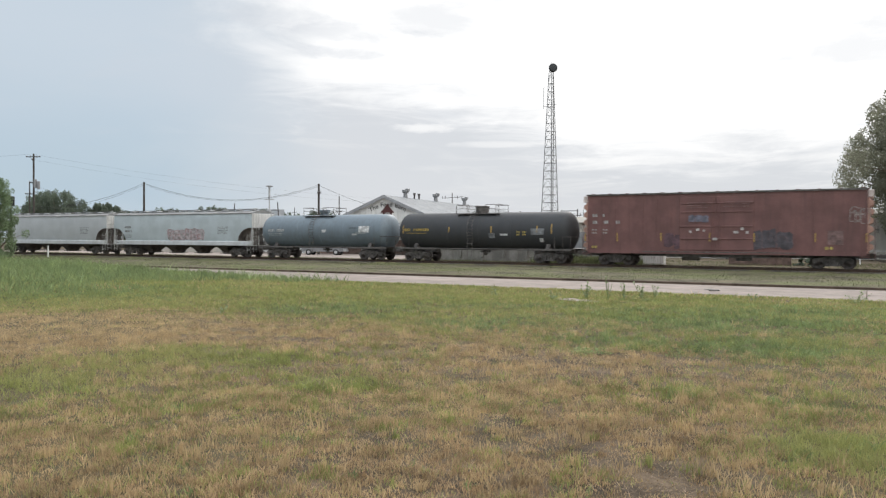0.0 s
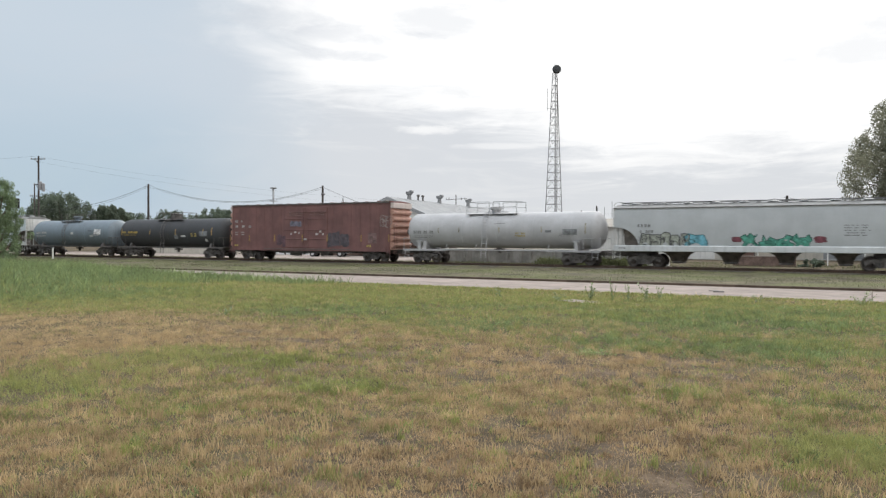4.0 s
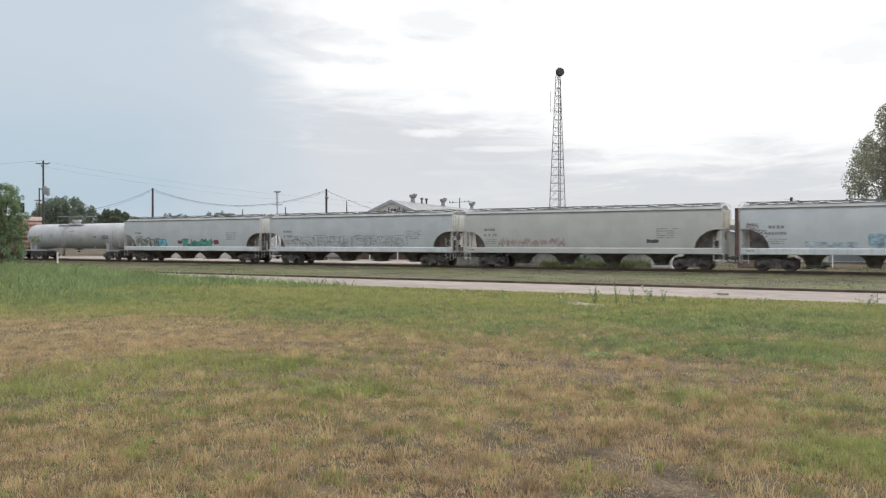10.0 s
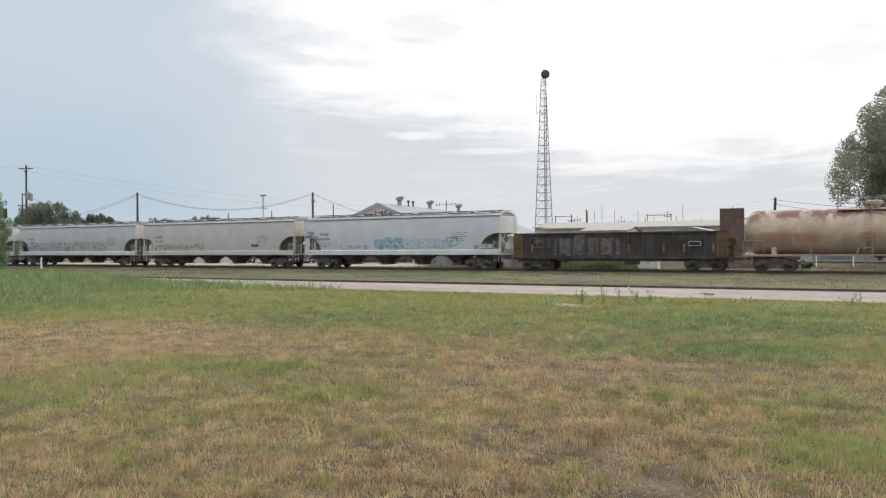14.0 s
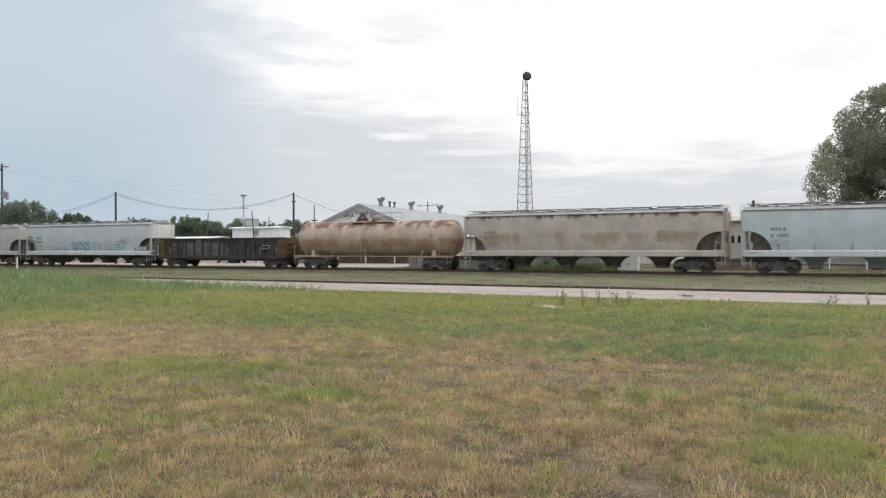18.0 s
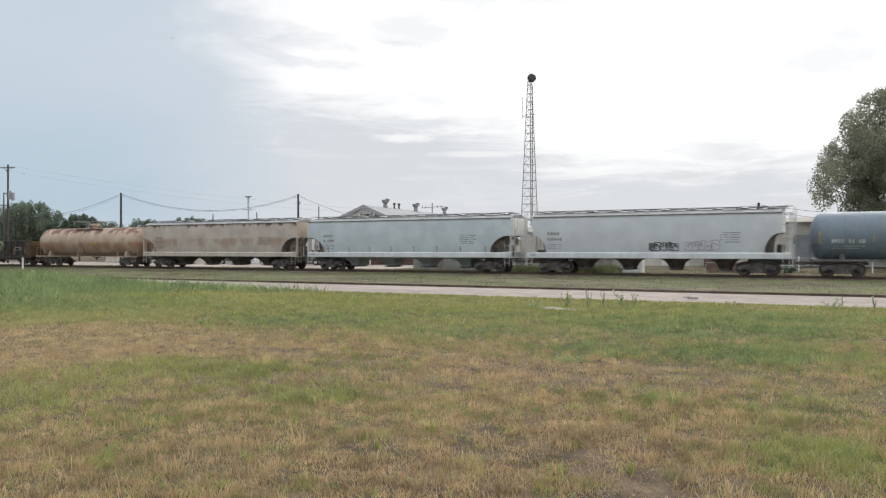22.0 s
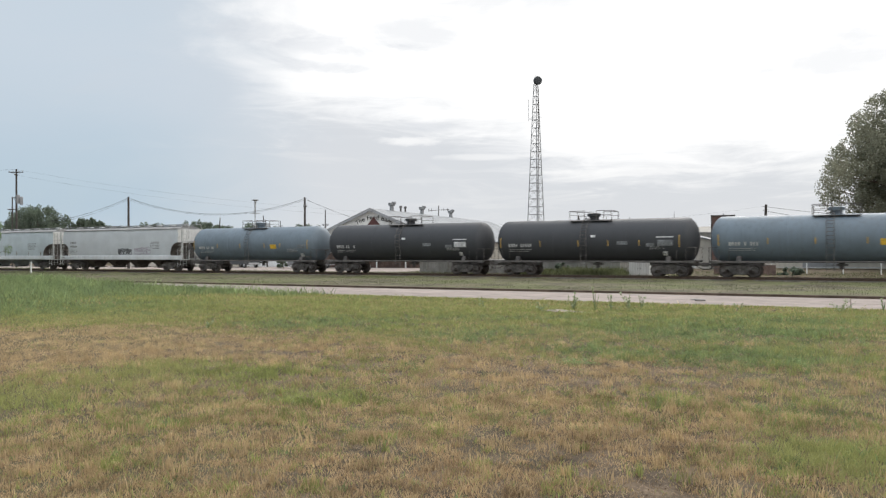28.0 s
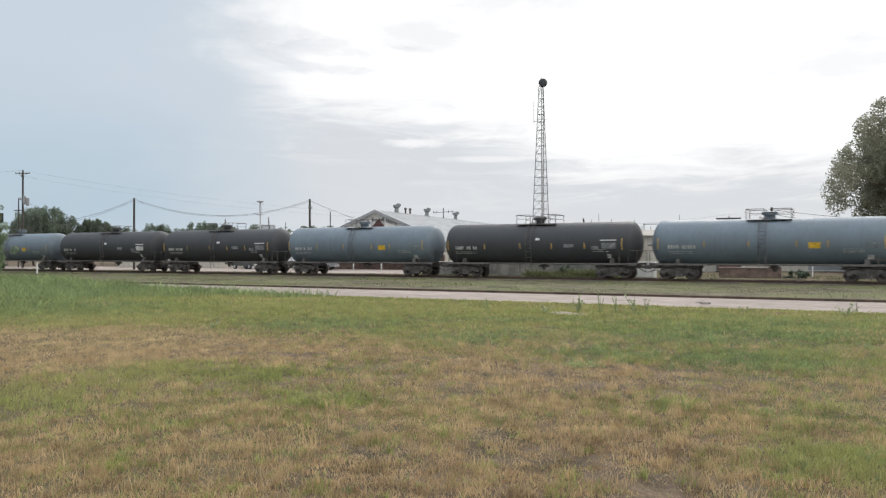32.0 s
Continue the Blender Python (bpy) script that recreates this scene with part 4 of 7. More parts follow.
# ---- tank cars ----
def tank_car(label, u0, u1, paint, dark, cz=2.52, R=1.52, tape=(), placard=None, stencil=None, dome=0.0, platform=(-2.0, 2.0), rail_h=0.62, walkway=False, jacket_end=None, marks=None, frame=None, saddles=True):
    half = 0.5 * (u1 - u0)
    bh = half - 0.40
    frame = frame or dark
    car = car_thing("tank_car", u0, u1, label, "tank car", "tank cars of the train")
    running_gear(car, half, half - 2.35)
    head = 0.80
    prof = []
    for k in range(9):
        f = k / 8 * math.pi / 2
        prof.append((head * (1 - math.sin(f)), R * math.cos(f)))
    # prof goes from the rim (depth head, radius R) out to the tip
    left = [(-bh + d, max(r, 0.04)) for d, r in reversed(prof)]
    right = [(bh - d, max(r, 0.04)) for d, r in prof]
    mids = []
    seams = 5
    for k in range(seams):
        x = -bh + head + (k + 0.5) * 2 * (bh - head) / seams
        mids += [(x - 0.05, R), (x - 0.04, R + 0.012), (x + 0.04, R + 0.012), (x + 0.05, R)]
    part("tank", lathe(bmesh.new(), left + mids + right, "X", 40, 0, cz), paint, car, smooth=True)

    def y_of(z):
        return -math.sqrt(max(0.0, R * R - (z - cz) ** 2))

    for s in (-1, 1):
        e = s * (half - 0.45)
        bm = bmesh.new()
        box(bm, min(e, e - s * 3.4), max(e, e - s * 3.4), -0.33, 0.33, 0.76, 1.12)
        part("stub_sill", bm, dark, car)
        bm = bmesh.new()
        xb = s * (half - 2.35)
        prism_x(bm, [(-1.30, 0.98), (1.30, 0.98), (1.30, 1.08), (1.12, cz - math.sqrt(R * R - 1.12 ** 2) + 0.06), (0.8, cz - R + 0.30), (0, cz - R + 0.05), (-0.8, cz - R + 0.30), (-1.12, cz - math.sqrt(R * R - 1.12 ** 2) + 0.06), (-1.30, 1.08)], xb - 0.16, xb + 0.16)
        part("bolster", bm, dark if not walkway else paint, car)
        # end platform, grab rails, ladder
        bm = bmesh.new()
        box(bm, min(e, e - s * 0.9), max(e, e - s * 0.9), -1.5, 1.5, 1.10, 1.15)
        for y in (-1.46, 1.46):
            box(bm, min(e, e - s * 4.2), max(e, e - s * 4.2), y - 0.07, y + 0.07, 1.00, 1.14)
        part("end_sill", bm, frame, car)
        bm = bmesh.new()
        for y in (-1.42, 1.42):
            pipe(bm, [(e, y, 1.15), (e, y, 2.05), (e - s * 1.3, y, 2.05), (e - s * 1.3, y, 1.15)], 0.022)
            rod(bm, (e - s * 0.65, y, 1.15), (e - s * 0.65, y, 2.05), 0.018, 6)
        pipe(bm, [(e, -1.42, 2.05), (e, 1.42, 2.05)], 0.022)
        part("end_railing", bm, frame, car)
        bm = bmesh.new()
        ladder(bm, e - s * 0.35, -1.52, 0.45, 1.15, 0.42, "x", 0.3)
        part("step", bm, frame, car)
    if walkway:
        for y in (-1.46, 1.46):
            part("side_walkway", boxed(-bh, bh, y - 0.09, y + 0.09, 1.06, 1.13), frame, car)
        for x in (-bh + 1.6, bh - 1.9) if saddles else ():
            bm = boxed(x - 0.12, x + 0.12, -1.52, -1.30, 1.13, 1.75)
            box(bm, x - 0.24, x + 0.24, -1.56, -1.28, 1.75, 1.86)
            part("saddle_bracket", bm, paint, car)
        for x in (-bh + 4.1, -bh + 6.8, -bh + 13.0):
            part("bracket", rod(bmesh.new(), (x, -1.46, 1.12), (x + 0.12, -1.40, 1.55), 0.03, 6), frame, car)
    else:
        part("train_line", rod(bmesh.new(), (-bh + 1.5, -0.9, cz - R + 0.10), (bh - 1.5, -0.9, cz - R + 0.10), 0.035, 6), dark, car)
        for y in (-1.46, 1.46):
            part("side_pipe", rod(bmesh.new(), (-bh + 0.8, y, 1.07), (bh - 0.8, y, 1.07), 0.05, 6), dark, car)
    # manway, valves and the platform
    zt = cz + R
    p0, p1 = platform
    pc = 0.5 * (p0 + p1)
    bm = bmesh.new()
    if dome:
        lathe(bm, [(zt - 0.15, 0.55), (zt + 0.42, 0.55), (zt + 0.46, 0.6), (zt + 0.52, 0.6), (zt + 0.56, 0.45)], "Z", 20)
    else:
        lathe(bm, [(zt - 0.15, 0.36), (zt + 0.22, 0.36), (zt + 0.24, 0.5), (zt + 0.44, 0.52), (zt + 0.47, 0.4)], "Z", 18)
    part("manway", bm, paint if dome == 0 else dark, car, smooth=True, at=pose(pc, 0, 0))
    bm = bmesh.new()
    box(bm, p0, p1, -0.95, -0.45, zt - 0.14, zt - 0.10)
    box(bm, p0, p1, 0.45, 0.95, zt - 0.14, zt - 0.10)
    for x in (p0 + 0.2, pc, p1 - 0.2):
        for s in (-1, 1):
            rod(bm, (x, s * 0.9, zt - 0.35), (x, s * 0.9, zt - 0.1), 0.03, 6)
    part("platform", bm, frame, car)
    rails = M["grey_metal"] if walkway else frame
    reach = 0.46 * (p1 - p0) if walkway else 1.15
    for x, (a, b) in ((p0, (p0, p0 + reach)), (p1, (p1 - reach, p1))):
        for y in (-0.95, 0.95):
            rail = part("railing", pipe(bmesh.new(), [(a, y, zt - 0.12), (a, y, zt + rail_h), (b, y, zt + rail_h), (b, y, zt - 0.12)], 0.026), rails, car)
            part("mid_rail", rod(bmesh.new(), (a, y, zt + rail_h * 0.5), (b, y, zt + rail_h * 0.5), 0.016, 6), rails, rail)
        part("cross_rail", rod(bmesh.new(), (x, -0.95, zt + rail_h), (x, 0.95, zt + rail_h), 0.022, 6), rails, car)
    bm = bmesh.new()
    xl = pc - 0.35
    pts = []
    for k in range(13):
        a = math.radians(-25 + 105 * k / 12)
        pts.append((-(R + 0.14) * math.cos(a), cz + (R + 0.14) * math.sin(a)))
    pts = [(-1.62, 0.5), (-1.64, 1.2)] + pts
    for s in (-0.22, 0.22):
        pipe(bm, [(xl + s, y, z) for y, z in pts], 0.022)
    for (ya, za), (yb, zb) in zip(pts, pts[1:]):
        rod(bm, (xl - 0.22, (ya + yb) / 2, (za + zb) / 2), (xl + 0.22, (ya + yb) / 2, (za + zb) / 2), 0.018, 6)
    part("ladder", bm, frame, car)
    bm = bmesh.new()
    lathe(bm, [(cz - R - 0.42, 0.14), (cz - R - 0.1, 0.16), (cz - R + 0.1, 0.3)], "Z", 12)
    box(bm, -0.35, 0.35, -0.25, 0.25, cz - R - 0.2, cz - R - 0.05)
    part("bottom_outlet", bm, dark, car, at=pose(pc + 0.3, 0, 0))
    # reflective tape, placards, stencils
    for x, z, h in tape:
        part("reflector", flat_marks(bmesh.new(), [(x - 0.04, x + 0.04, z, z + h)], y_of), spray("faded_strip", (0.30, 0.27, 0.18)) if walkway else M["yellow_tape"], car, "faded reflective strip" if walkway else "yellow reflective strip")
    if placard:
        for x0, x1, z0, z1, key, color in placard:
            part("placard", flat_marks(bmesh.new(), [(x0, x1, z0, z1)], y_of), spray(key, color), car, "painted panel on the tank side")
    if stencil:
        x = -bh + stencil[0]
        lettering(car, y_of, x, stencil[1], [(0.25, 0.78, 0, 4)], stencil[2], int(u0 * 3) % 97)
        lettering(car, y_of, x + 0.98, stencil[1], [(0.25, 0.95, 0, 5)], stencil[2], int(u0 * 5) % 89)
        lettering(car, y_of, x, stencil[1] - 0.42, [(0.045, 1.9, 0, 15), (0.045, 1.7, 0.13, 13)], stencil[2], int(u0 * 7) % 83)
        lettering(car, y_of, bh - 3.3, stencil[1] - 0.28, [(0.05, 1.1, 0, 9), (0.05, 1.2, 0.13, 10)], stencil[2], int(u0 * 2) % 71)
    if marks:
        marks(car, bh, y_of)
    return car


BLUE_TANK = car_paint("tank_blue", (0.145, 0.182, 0.215), 0.40, 0.0, 0.58, (0.09, 0.10, 0.11), gloss=0.35)
BLUE_TANK_OLD = car_paint("tank_blue_old", (0.16, 0.20, 0.232), 0.4, 0.0, 0.48, (0.10, 0.10, 0.10))
# Blacks raised and cooled: the haze over the tanks is in their colour.
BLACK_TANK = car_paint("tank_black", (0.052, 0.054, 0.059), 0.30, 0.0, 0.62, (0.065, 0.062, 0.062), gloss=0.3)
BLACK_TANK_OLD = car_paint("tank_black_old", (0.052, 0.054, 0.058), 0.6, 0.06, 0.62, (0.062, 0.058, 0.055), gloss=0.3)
WHITE_TANK = car_paint("tank_white", (0.44, 0.44, 0.45), 0.16, 0.04, 0.68, (0.25, 0.22, 0.19), gloss=0.2)
RUST_TANK = car_paint("tank_rust_stained", (0.43, 0.335, 0.255), 0.4, 0.36, 0.7, (0.32, 0.19, 0.125), 0.55, (0.31, 0.185, 0.125), 0.14,
                      ((4.0, 2.7, 0.85, 1.0, (0.13, 0.05, 0.035), 0.38), (2.3, 0.9, 0.7, 0.7, (0.28, 0.145, 0.09), 0.40)))
RUST_FRAME = car_paint("tank_rust_frame", (0.36, 0.28, 0.22), 0.6, 0.4, 0.7, (0.20, 0.11, 0.07))
YEL = ("yellow_panel", (0.62, 0.38, 0.03))
WHT = ("white_panel", (0.60, 0.60, 0.60))
GRY = ("grey_panel", (0.20, 0.21, 0.22))


def blue_modern(u0, u1):
    h = 0.5 * (u1 - u0)
    b = h - 0.72
    tape = [(-b + 0.35, 2.15, 0.80), (-4.0, 2.25, 0.42), (-1.15, 2.25, 0.42), (1.8, 2.25, 0.42), (3.65, 2.25, 0.42), (b - 0.65, 2.15, 0.80)]
    return tank_car("grey-blue tank car with yellow reflective strips and a yellow panel", u0, u1, BLUE_TANK, M["dark_steel"], 2.61, 1.61, tape,
                    [(2.5, 3.2, 2.16, 2.56, *YEL), (b - 1.75, b - 0.7, 2.42, 2.52, *GRY), (b - 1.75, b - 1.0, 2.22, 2.32, *GRY), (b - 1.6, b - 1.25, 1.45, 1.75, *WHT), (b - 1.2, b - 0.5, 1.36, 1.52, *GRY), (b - 3.0, b - 1.9, 1.86, 1.98, *GRY)],
                    (1.35, 2.42, STENCIL_PALE), platform=(-1.35, 1.45))


def black_modern(u0, u1, label="black tank car with yellow reflective strips"):
    h = 0.5 * (u1 - u0)
    b = h - 0.72
    tape = [(-b + 0.35, 2.1, 0.80), (-b + 3.6, 2.2, 0.42), (-b + 6.6, 2.2, 0.42), (1.5, 2.2, 0.42), (b - 3.6, 2.2, 0.42), (b - 0.8, 2.1, 0.85)]
    plain = label.startswith("plain")
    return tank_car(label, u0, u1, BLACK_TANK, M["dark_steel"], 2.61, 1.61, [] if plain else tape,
                    [(b - 2.3, b - 1.25, 2.2, 2.62, *(WHT if plain else GRY)), (b - 2.4, b - 1.2, 2.78, 2.86, *WHT), (b - 5.2, b - 4.45, 2.3, 2.55, *GRY), (b - 3.1, b - 2.55, 2.15, 2.4, *GRY), (0.2, 0.55, 2.85, 3.02, *WHT), (b - 1.95, b - 1.65, 1.5, 1.8, *WHT)],
                    (1.35, 2.42, STENCIL_PALE), platform=(-1.4, 1.8) if plain else (-1.6, 1.6))


def white_marks(car, bh, y_of):
    part("panel", flat_marks(bmesh.new(), [(bh - 3.0, bh - 1.85, 2.32, 2.76)], y_of), spray("grey_panel2", (0.22, 0.23, 0.24)), car, "dark grey notice panel")
    lettering(car, y_of, bh - 6.9, 2.5, [(0.12, 0.85, 0, 5), (0.12, 0.85, 0.2, 5)], spray("ochre", (0.46, 0.36, 0.10)), 6, "notice")
    bm = bmesh.new()
    stroke(bm, [(-0.2, 3.2), (0.75, 3.25)], 0.05, y_of)
    part("streak", bm, spray("soot", (0.2, 0.2, 0.2)), car)


def rust_marks(car, bh, y_of):
    lettering(car, y_of, 1.0, 2.55, [(0.12, 0.85, 0, 4), (0.12, 0.85, 0.18, 4)], spray("ochre", (0.46, 0.36, 0.10)), 6, "notice")
    lettering(car, y_of, bh - 2.2, 2.9, [(0.12, 0.5, 0, 3), (0.1, 0.4, 0.2, 3)], STENCIL, 7)


def gold_marks(car, bh, y_of):
    lettering(car, y_of, -bh + 1.0, 2.72, [(0.22, 2.4, 0, 11), (0.07, 2.2, 0.36, 12)], spray("gold", (0.38, 0.27, 0.06)), 3)
    lettering(car, y_of, 3.4, 2.5, [(0.14, 0.8, 0, 5), (0.14, 0.8, 0.2, 5)], spray("ochre", (0.46, 0.36, 0.10)), 4, "notice")


tank_car("weathered grey-blue tank car with a top platform", -50.9, -35.6, BLUE_TANK_OLD, M["dark_steel"], 2.50, 1.52, [],
         [(4.3, 5.4, 2.4, 2.95, *WHT), (3.6, 4.1, 2.15, 2.3, *WHT), (3.3, 4.1, 2.75, 2.82, "dark_panel", (0.06, 0.06, 0.06)), (0.3, 0.75, 2.4, 2.65, *WHT)], (1.3, 2.72, STENCIL_PALE), platform=(-2.2, 1.2))
h3 = 8.0 - 0.72
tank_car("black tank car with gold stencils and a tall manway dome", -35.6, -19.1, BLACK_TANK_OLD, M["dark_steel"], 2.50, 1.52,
         [(-h3 + 0.3, 2.3, 0.7), (-2.6, 2.4, 0.45), (1.2, 2.3, 0.6), (5.1, 2.4, 0.5), (h3 - 1.0, 2.3, 0.75)],
         [(h3 - 2.7, h3 - 1.6, 2.2, 2.7, *GRY), (2.0, 2.6, 2.15, 2.3, *WHT), (h3 - 2.0, h3 - 1.7, 1.65, 1.95, *WHT), (1.0, 1.5, 1.95, 2.35, *GRY)], None, 0.5, platform=(-2.2, 1.6), marks=gold_marks)
tank_car("white tank car with side walkways and saddles", 0.9, 18.9, WHITE_TANK, M["dark_steel"], 2.70, 1.43,
         [(-3.3, 2.5, 0.42), (0.3, 2.5, 0.42), (3.9, 2.5, 0.45), (-5.2, 2.5, 0.42), (7.4, 2.4, 0.8)], [(4.2, 4.7, 2.5, 2.68, *GRY)], (1.0, 2.68, STENCIL), platform=(-2.8, 1.6), rail_h=0.85, walkway=True, marks=white_marks, frame=WHITE_TANK)
tank_car("rust-stained beige tank car with brown patches", 118.8, 135.6, RUST_TANK, M["dark_steel"], 2.62, 1.50, [], None, None, platform=(-2.3, 1.9), rail_h=0.70, walkway=True, marks=rust_marks, frame=RUST_FRAME, saddles=False)
blue_modern(196.75, 213.0)
black_modern(213.15, 229.45, "plain black tank car with a white square panel")
black_modern(229.45, 245.6)
blue_modern(245.6, 262.0)
black_modern(262.0, 278.8)
blue_modern(278.8, 295.2)


# ---- boxcar ----
def boxcar(u0, u1):
    paint = car_paint("boxcar_brown", (0.182, 0.088, 0.082), 0.45, 0.05, 0.6, (0.085, 0.05, 0.048), 0.9, (0.12, 0.06, 0.05), 0.14)
    # Ends far paler than the sides: their bright light is in the paint.
    lit_end = car_paint("boxcar_end", (0.44, 0.26, 0.205), 0.5, 0.1, 0.65, (0.16, 0.09, 0.07), 0.9, (0.2, 0.11, 0.08), 0.14)
    pale = car_paint("boxcar_end_panel", (0.58, 0.50, 0.47), 0.4, 0.1, 0.65)
    half = 0.5 * (u1 - u0)
    bh = half - 0.55
    car = car_thing("boxcar", u0, u1, "brown high boxcar with ribbed ends and patched graffiti", "boxcar", "")
    running_gear(car, half, half - 2.85)
    eb = bh - 0.36       # the corrugated ends stand out from the body
    part("body", boxed(-eb, eb, -1.54, 1.54, 1.02, 5.14), paint, car)
    bm = bmesh.new()
    prism_x(bm, [(-1.60, 5.10), (-1.60, 5.18), (0, 5.27), (1.60, 5.18), (1.60, 5.10)], -eb - 0.1, eb + 0.1)
    for k in range(15):
        x = -bh + 0.6 + k * (2 * bh - 1.2) / 14
        box(bm, x - 0.05, x + 0.05, -1.2, 1.2, 5.18, 5.262)
    part("roof", bm, paint, car)
    for s in (-1, 1):
        part("roof_edge", boxed(-eb, eb, min(s * 1.60, s * 1.63), max(s * 1.60, s * 1.63), 5.08, 5.19), M["dark_steel"], car, "dark rail along the roof edge")
        y = s * 1.54
        bm = bmesh.new()
        for k in range(19):
            x = -eb + 0.05 + k * (2 * eb - 0.1) / 18
            if abs(x) < 2.6:
                continue
            box(bm, x - 0.03, x + 0.03, min(y, y + s * 0.02), max(y, y + s * 0.02), 1.05, 4.98)
        stuffed(part("side_seams", bm, paint, car))
        part("side_sill", boxed(-eb, eb, min(y, y + s * 0.07), max(y, y + s * 0.07), 0.88, 1.12), paint, car)
        for d in (-1, 1):
            x0, x1 = (-2.42, -0.01) if d < 0 else (0.01, 2.42)
            door = part("door", boxed(x0, x1, min(y, y + s * 0.06), max(y, y + s * 0.06), 1.16, 4.86, bevel=0.02), paint, car)
            for z in (1.9, 2.75, 3.75, 4.35):
                part("door_rib", boxed(x0 + 0.05, x1 - 0.05, min(y + s * 0.06, y + s * 0.10), max(y + s * 0.06, y + s * 0.10), z, z + 0.10, bevel=0.02), paint, door)
            bm = bmesh.new()
            xr = x1 - 0.25 if d < 0 else x0 + 0.25
            rod(bm, (xr, y + s * 0.12, 1.2), (xr, y + s * 0.12, 4.8), 0.025, 6)
            part("lock_rod", bm, paint, door)
        part("door_track", boxed(-5.0, 5.0, min(y, y + s * 0.09), max(y, y + s * 0.09), 1.0, 1.06), M["dark_steel"], car)
    for s in (-1, 1):
        e = s * eb
        part("end_wall", boxed(min(e, e + s * 0.12), max(e, e + s * 0.12), -1.50, 1.50, 1.05, 4.60), lit_end, car, "reddish ribbed end wall, the light on it painted in")
        part("end_panel", boxed(min(e, e + s * 0.34), max(e, e + s * 0.34), -1.50, 1.50, 4.62, 5.08, bevel=0.03), pale, car, "pale upper end panel")
        for k in range(6):
            z = 1.22 + k * 0.56
            part("end_rib", prism(bmesh.new(), [(e + s * 0.12, z), (e + s * 0.33, z + 0.12), (e + s * 0.36, z + 0.24), (e + s * 0.33, z + 0.36), (e + s * 0.12, z + 0.48)], -1.46, 1.46), lit_end, car, "pressed rib of the end wall")
        e = s * (bh - 0.12)
        bm = bmesh.new()
        part("ladder", ladder(bm, e + s * 0.18, -1.3, 0.7, 3.2, 0.4, "y"), paint, car)
        part("side_ladder", ladder(bmesh.new(), e - s * 0.35, -1.66, 0.6, 2.4, 0.42, "x"), paint, car)
        part("corner_post", boxed(min(s * eb, s * (eb - 0.14)), max(s * eb, s * (eb - 0.14)), -1.58, 1.58, 1.02, 5.12), paint, car)
        part("end_platform", boxed(min(e, e + s * 0.3), max(e, e + s * 0.3), -1.3, 1.3, 1.02, 1.07), M["dark_steel"], car)
    part("brake_wheel", lathe(lathe(bmesh.new(), [(bh + 0.22, 0.26), (bh + 0.27, 0.26)], "X", 16), [(bh + 0.05, 0.03), (bh + 0.25, 0.03)], "X", 8), M["dark_steel"], car, at=pose(0, 0.6, 2.6))
    part("centre_sill", boxed(-half + 0.4, half - 0.4, -0.35, 0.35, 0.70, 1.02), M["dark_steel"], car)
    bm = boxed(-3.4, 3.4, -1.3, -1.2, 0.66, 0.90)
    box(bm, 1.2, 2.2, -1.0, -0.4, 0.45, 0.9, 0.05)
    rod(bm, (-2.4, -0.8, 0.62), (-1.2, -0.8, 0.62), 0.2, 12)
    part("under_gear", bm, M["dark_steel"], car)

    def y_of(z):
        return -1.565

    for x in (0.2, 2.6, 5.75, 9.05, 11.9, 15.6, 18.5):
        part("reflector", flat_marks(bmesh.new(), [(-bh + x - 0.035, -bh + x + 0.035, 1.75, 2.35)], lambda z: -1.625), M["yellow_tape"], car, "yellow reflective strip")
    lettering(car, y_of, -bh + 0.72, 3.75, [(0.22, 0.42, 0, 2)], STENCIL_PALE, 3)
    lettering(car, y_of, -bh + 1.5, 3.75, [(0.22, 0.2, 0, 1)], STENCIL_PALE, 4)
    for k, x in enumerate((0.75, 1.6, 2.5)):
        lettering(car, y_of, -bh + x, 3.25, [(0.22, 0.36, 0, 2)], STENCIL_PALE, 5 + k)
    for k, x in enumerate((0.7, 1.5)):
        lettering(car, y_of, -bh + x, 2.62, [(0.08, 0.42, 0, 2), (0.08, 0.42, 0.22, 2)], STENCIL_PALE, 9 + k)
    lettering(car, y_of, -bh + 0.65, 1.42, [(0.18, 0.5, 0, 2)], spray("ochre", (0.46, 0.36, 0.10)), 11, "notice")
    lettering(car, y_of, bh - 2.75, 1.45, [(0.18, 0.6, 0, 2)], spray("ochre", (0.46, 0.36, 0.10)), 12, "notice")
    yd = lambda z: -1.655
    lettering(car, yd, -1.9, 5.0 - 0.55, [(0.05, 1.9, 0, 12), (0.05, 1.7, 0.16, 10), (0.05, 1.4, 0.32, 8)], spray("dusty", (0.27, 0.17, 0.16)), 13)
    lettering(car, yd, 0.5, 5.0 - 0.50, [(0.05, 1.9, 0, 12), (0.05, 1.7, 0.16, 10), (0.05, 1.7, 0.32, 8)], spray("dusty", (0.27, 0.17, 0.16)), 14)
    graffiti(car, yd, -1.8, -0.5, 3.1, 3.6, 50, ("dusk_blue", (0.16, 0.155, 0.20)), None, 3, "faded blue tag on the door")
    graffiti(car, y_of, bh - 8.3, bh - 4.7, 1.25, 2.55, 51, ("blue_black", (0.085, 0.075, 0.088)), ("violet_dark", (0.12, 0.085, 0.095)), 4, "dark blue patched graffiti")
    graffiti(car, y_of, -bh + 5.9, -bh + 8.2, 1.3, 2.3, 52, ("dim_purple", (0.115, 0.065, 0.08)), None, 3, "dull dark graffiti patch")
    graffiti(car, y_of, bh - 1.3, bh - 0.25, 3.0, 4.0, 53, None, ("pale_line", (0.33, 0.28, 0.265)), 2, "white outlined tag near the end", 0.05, 3)
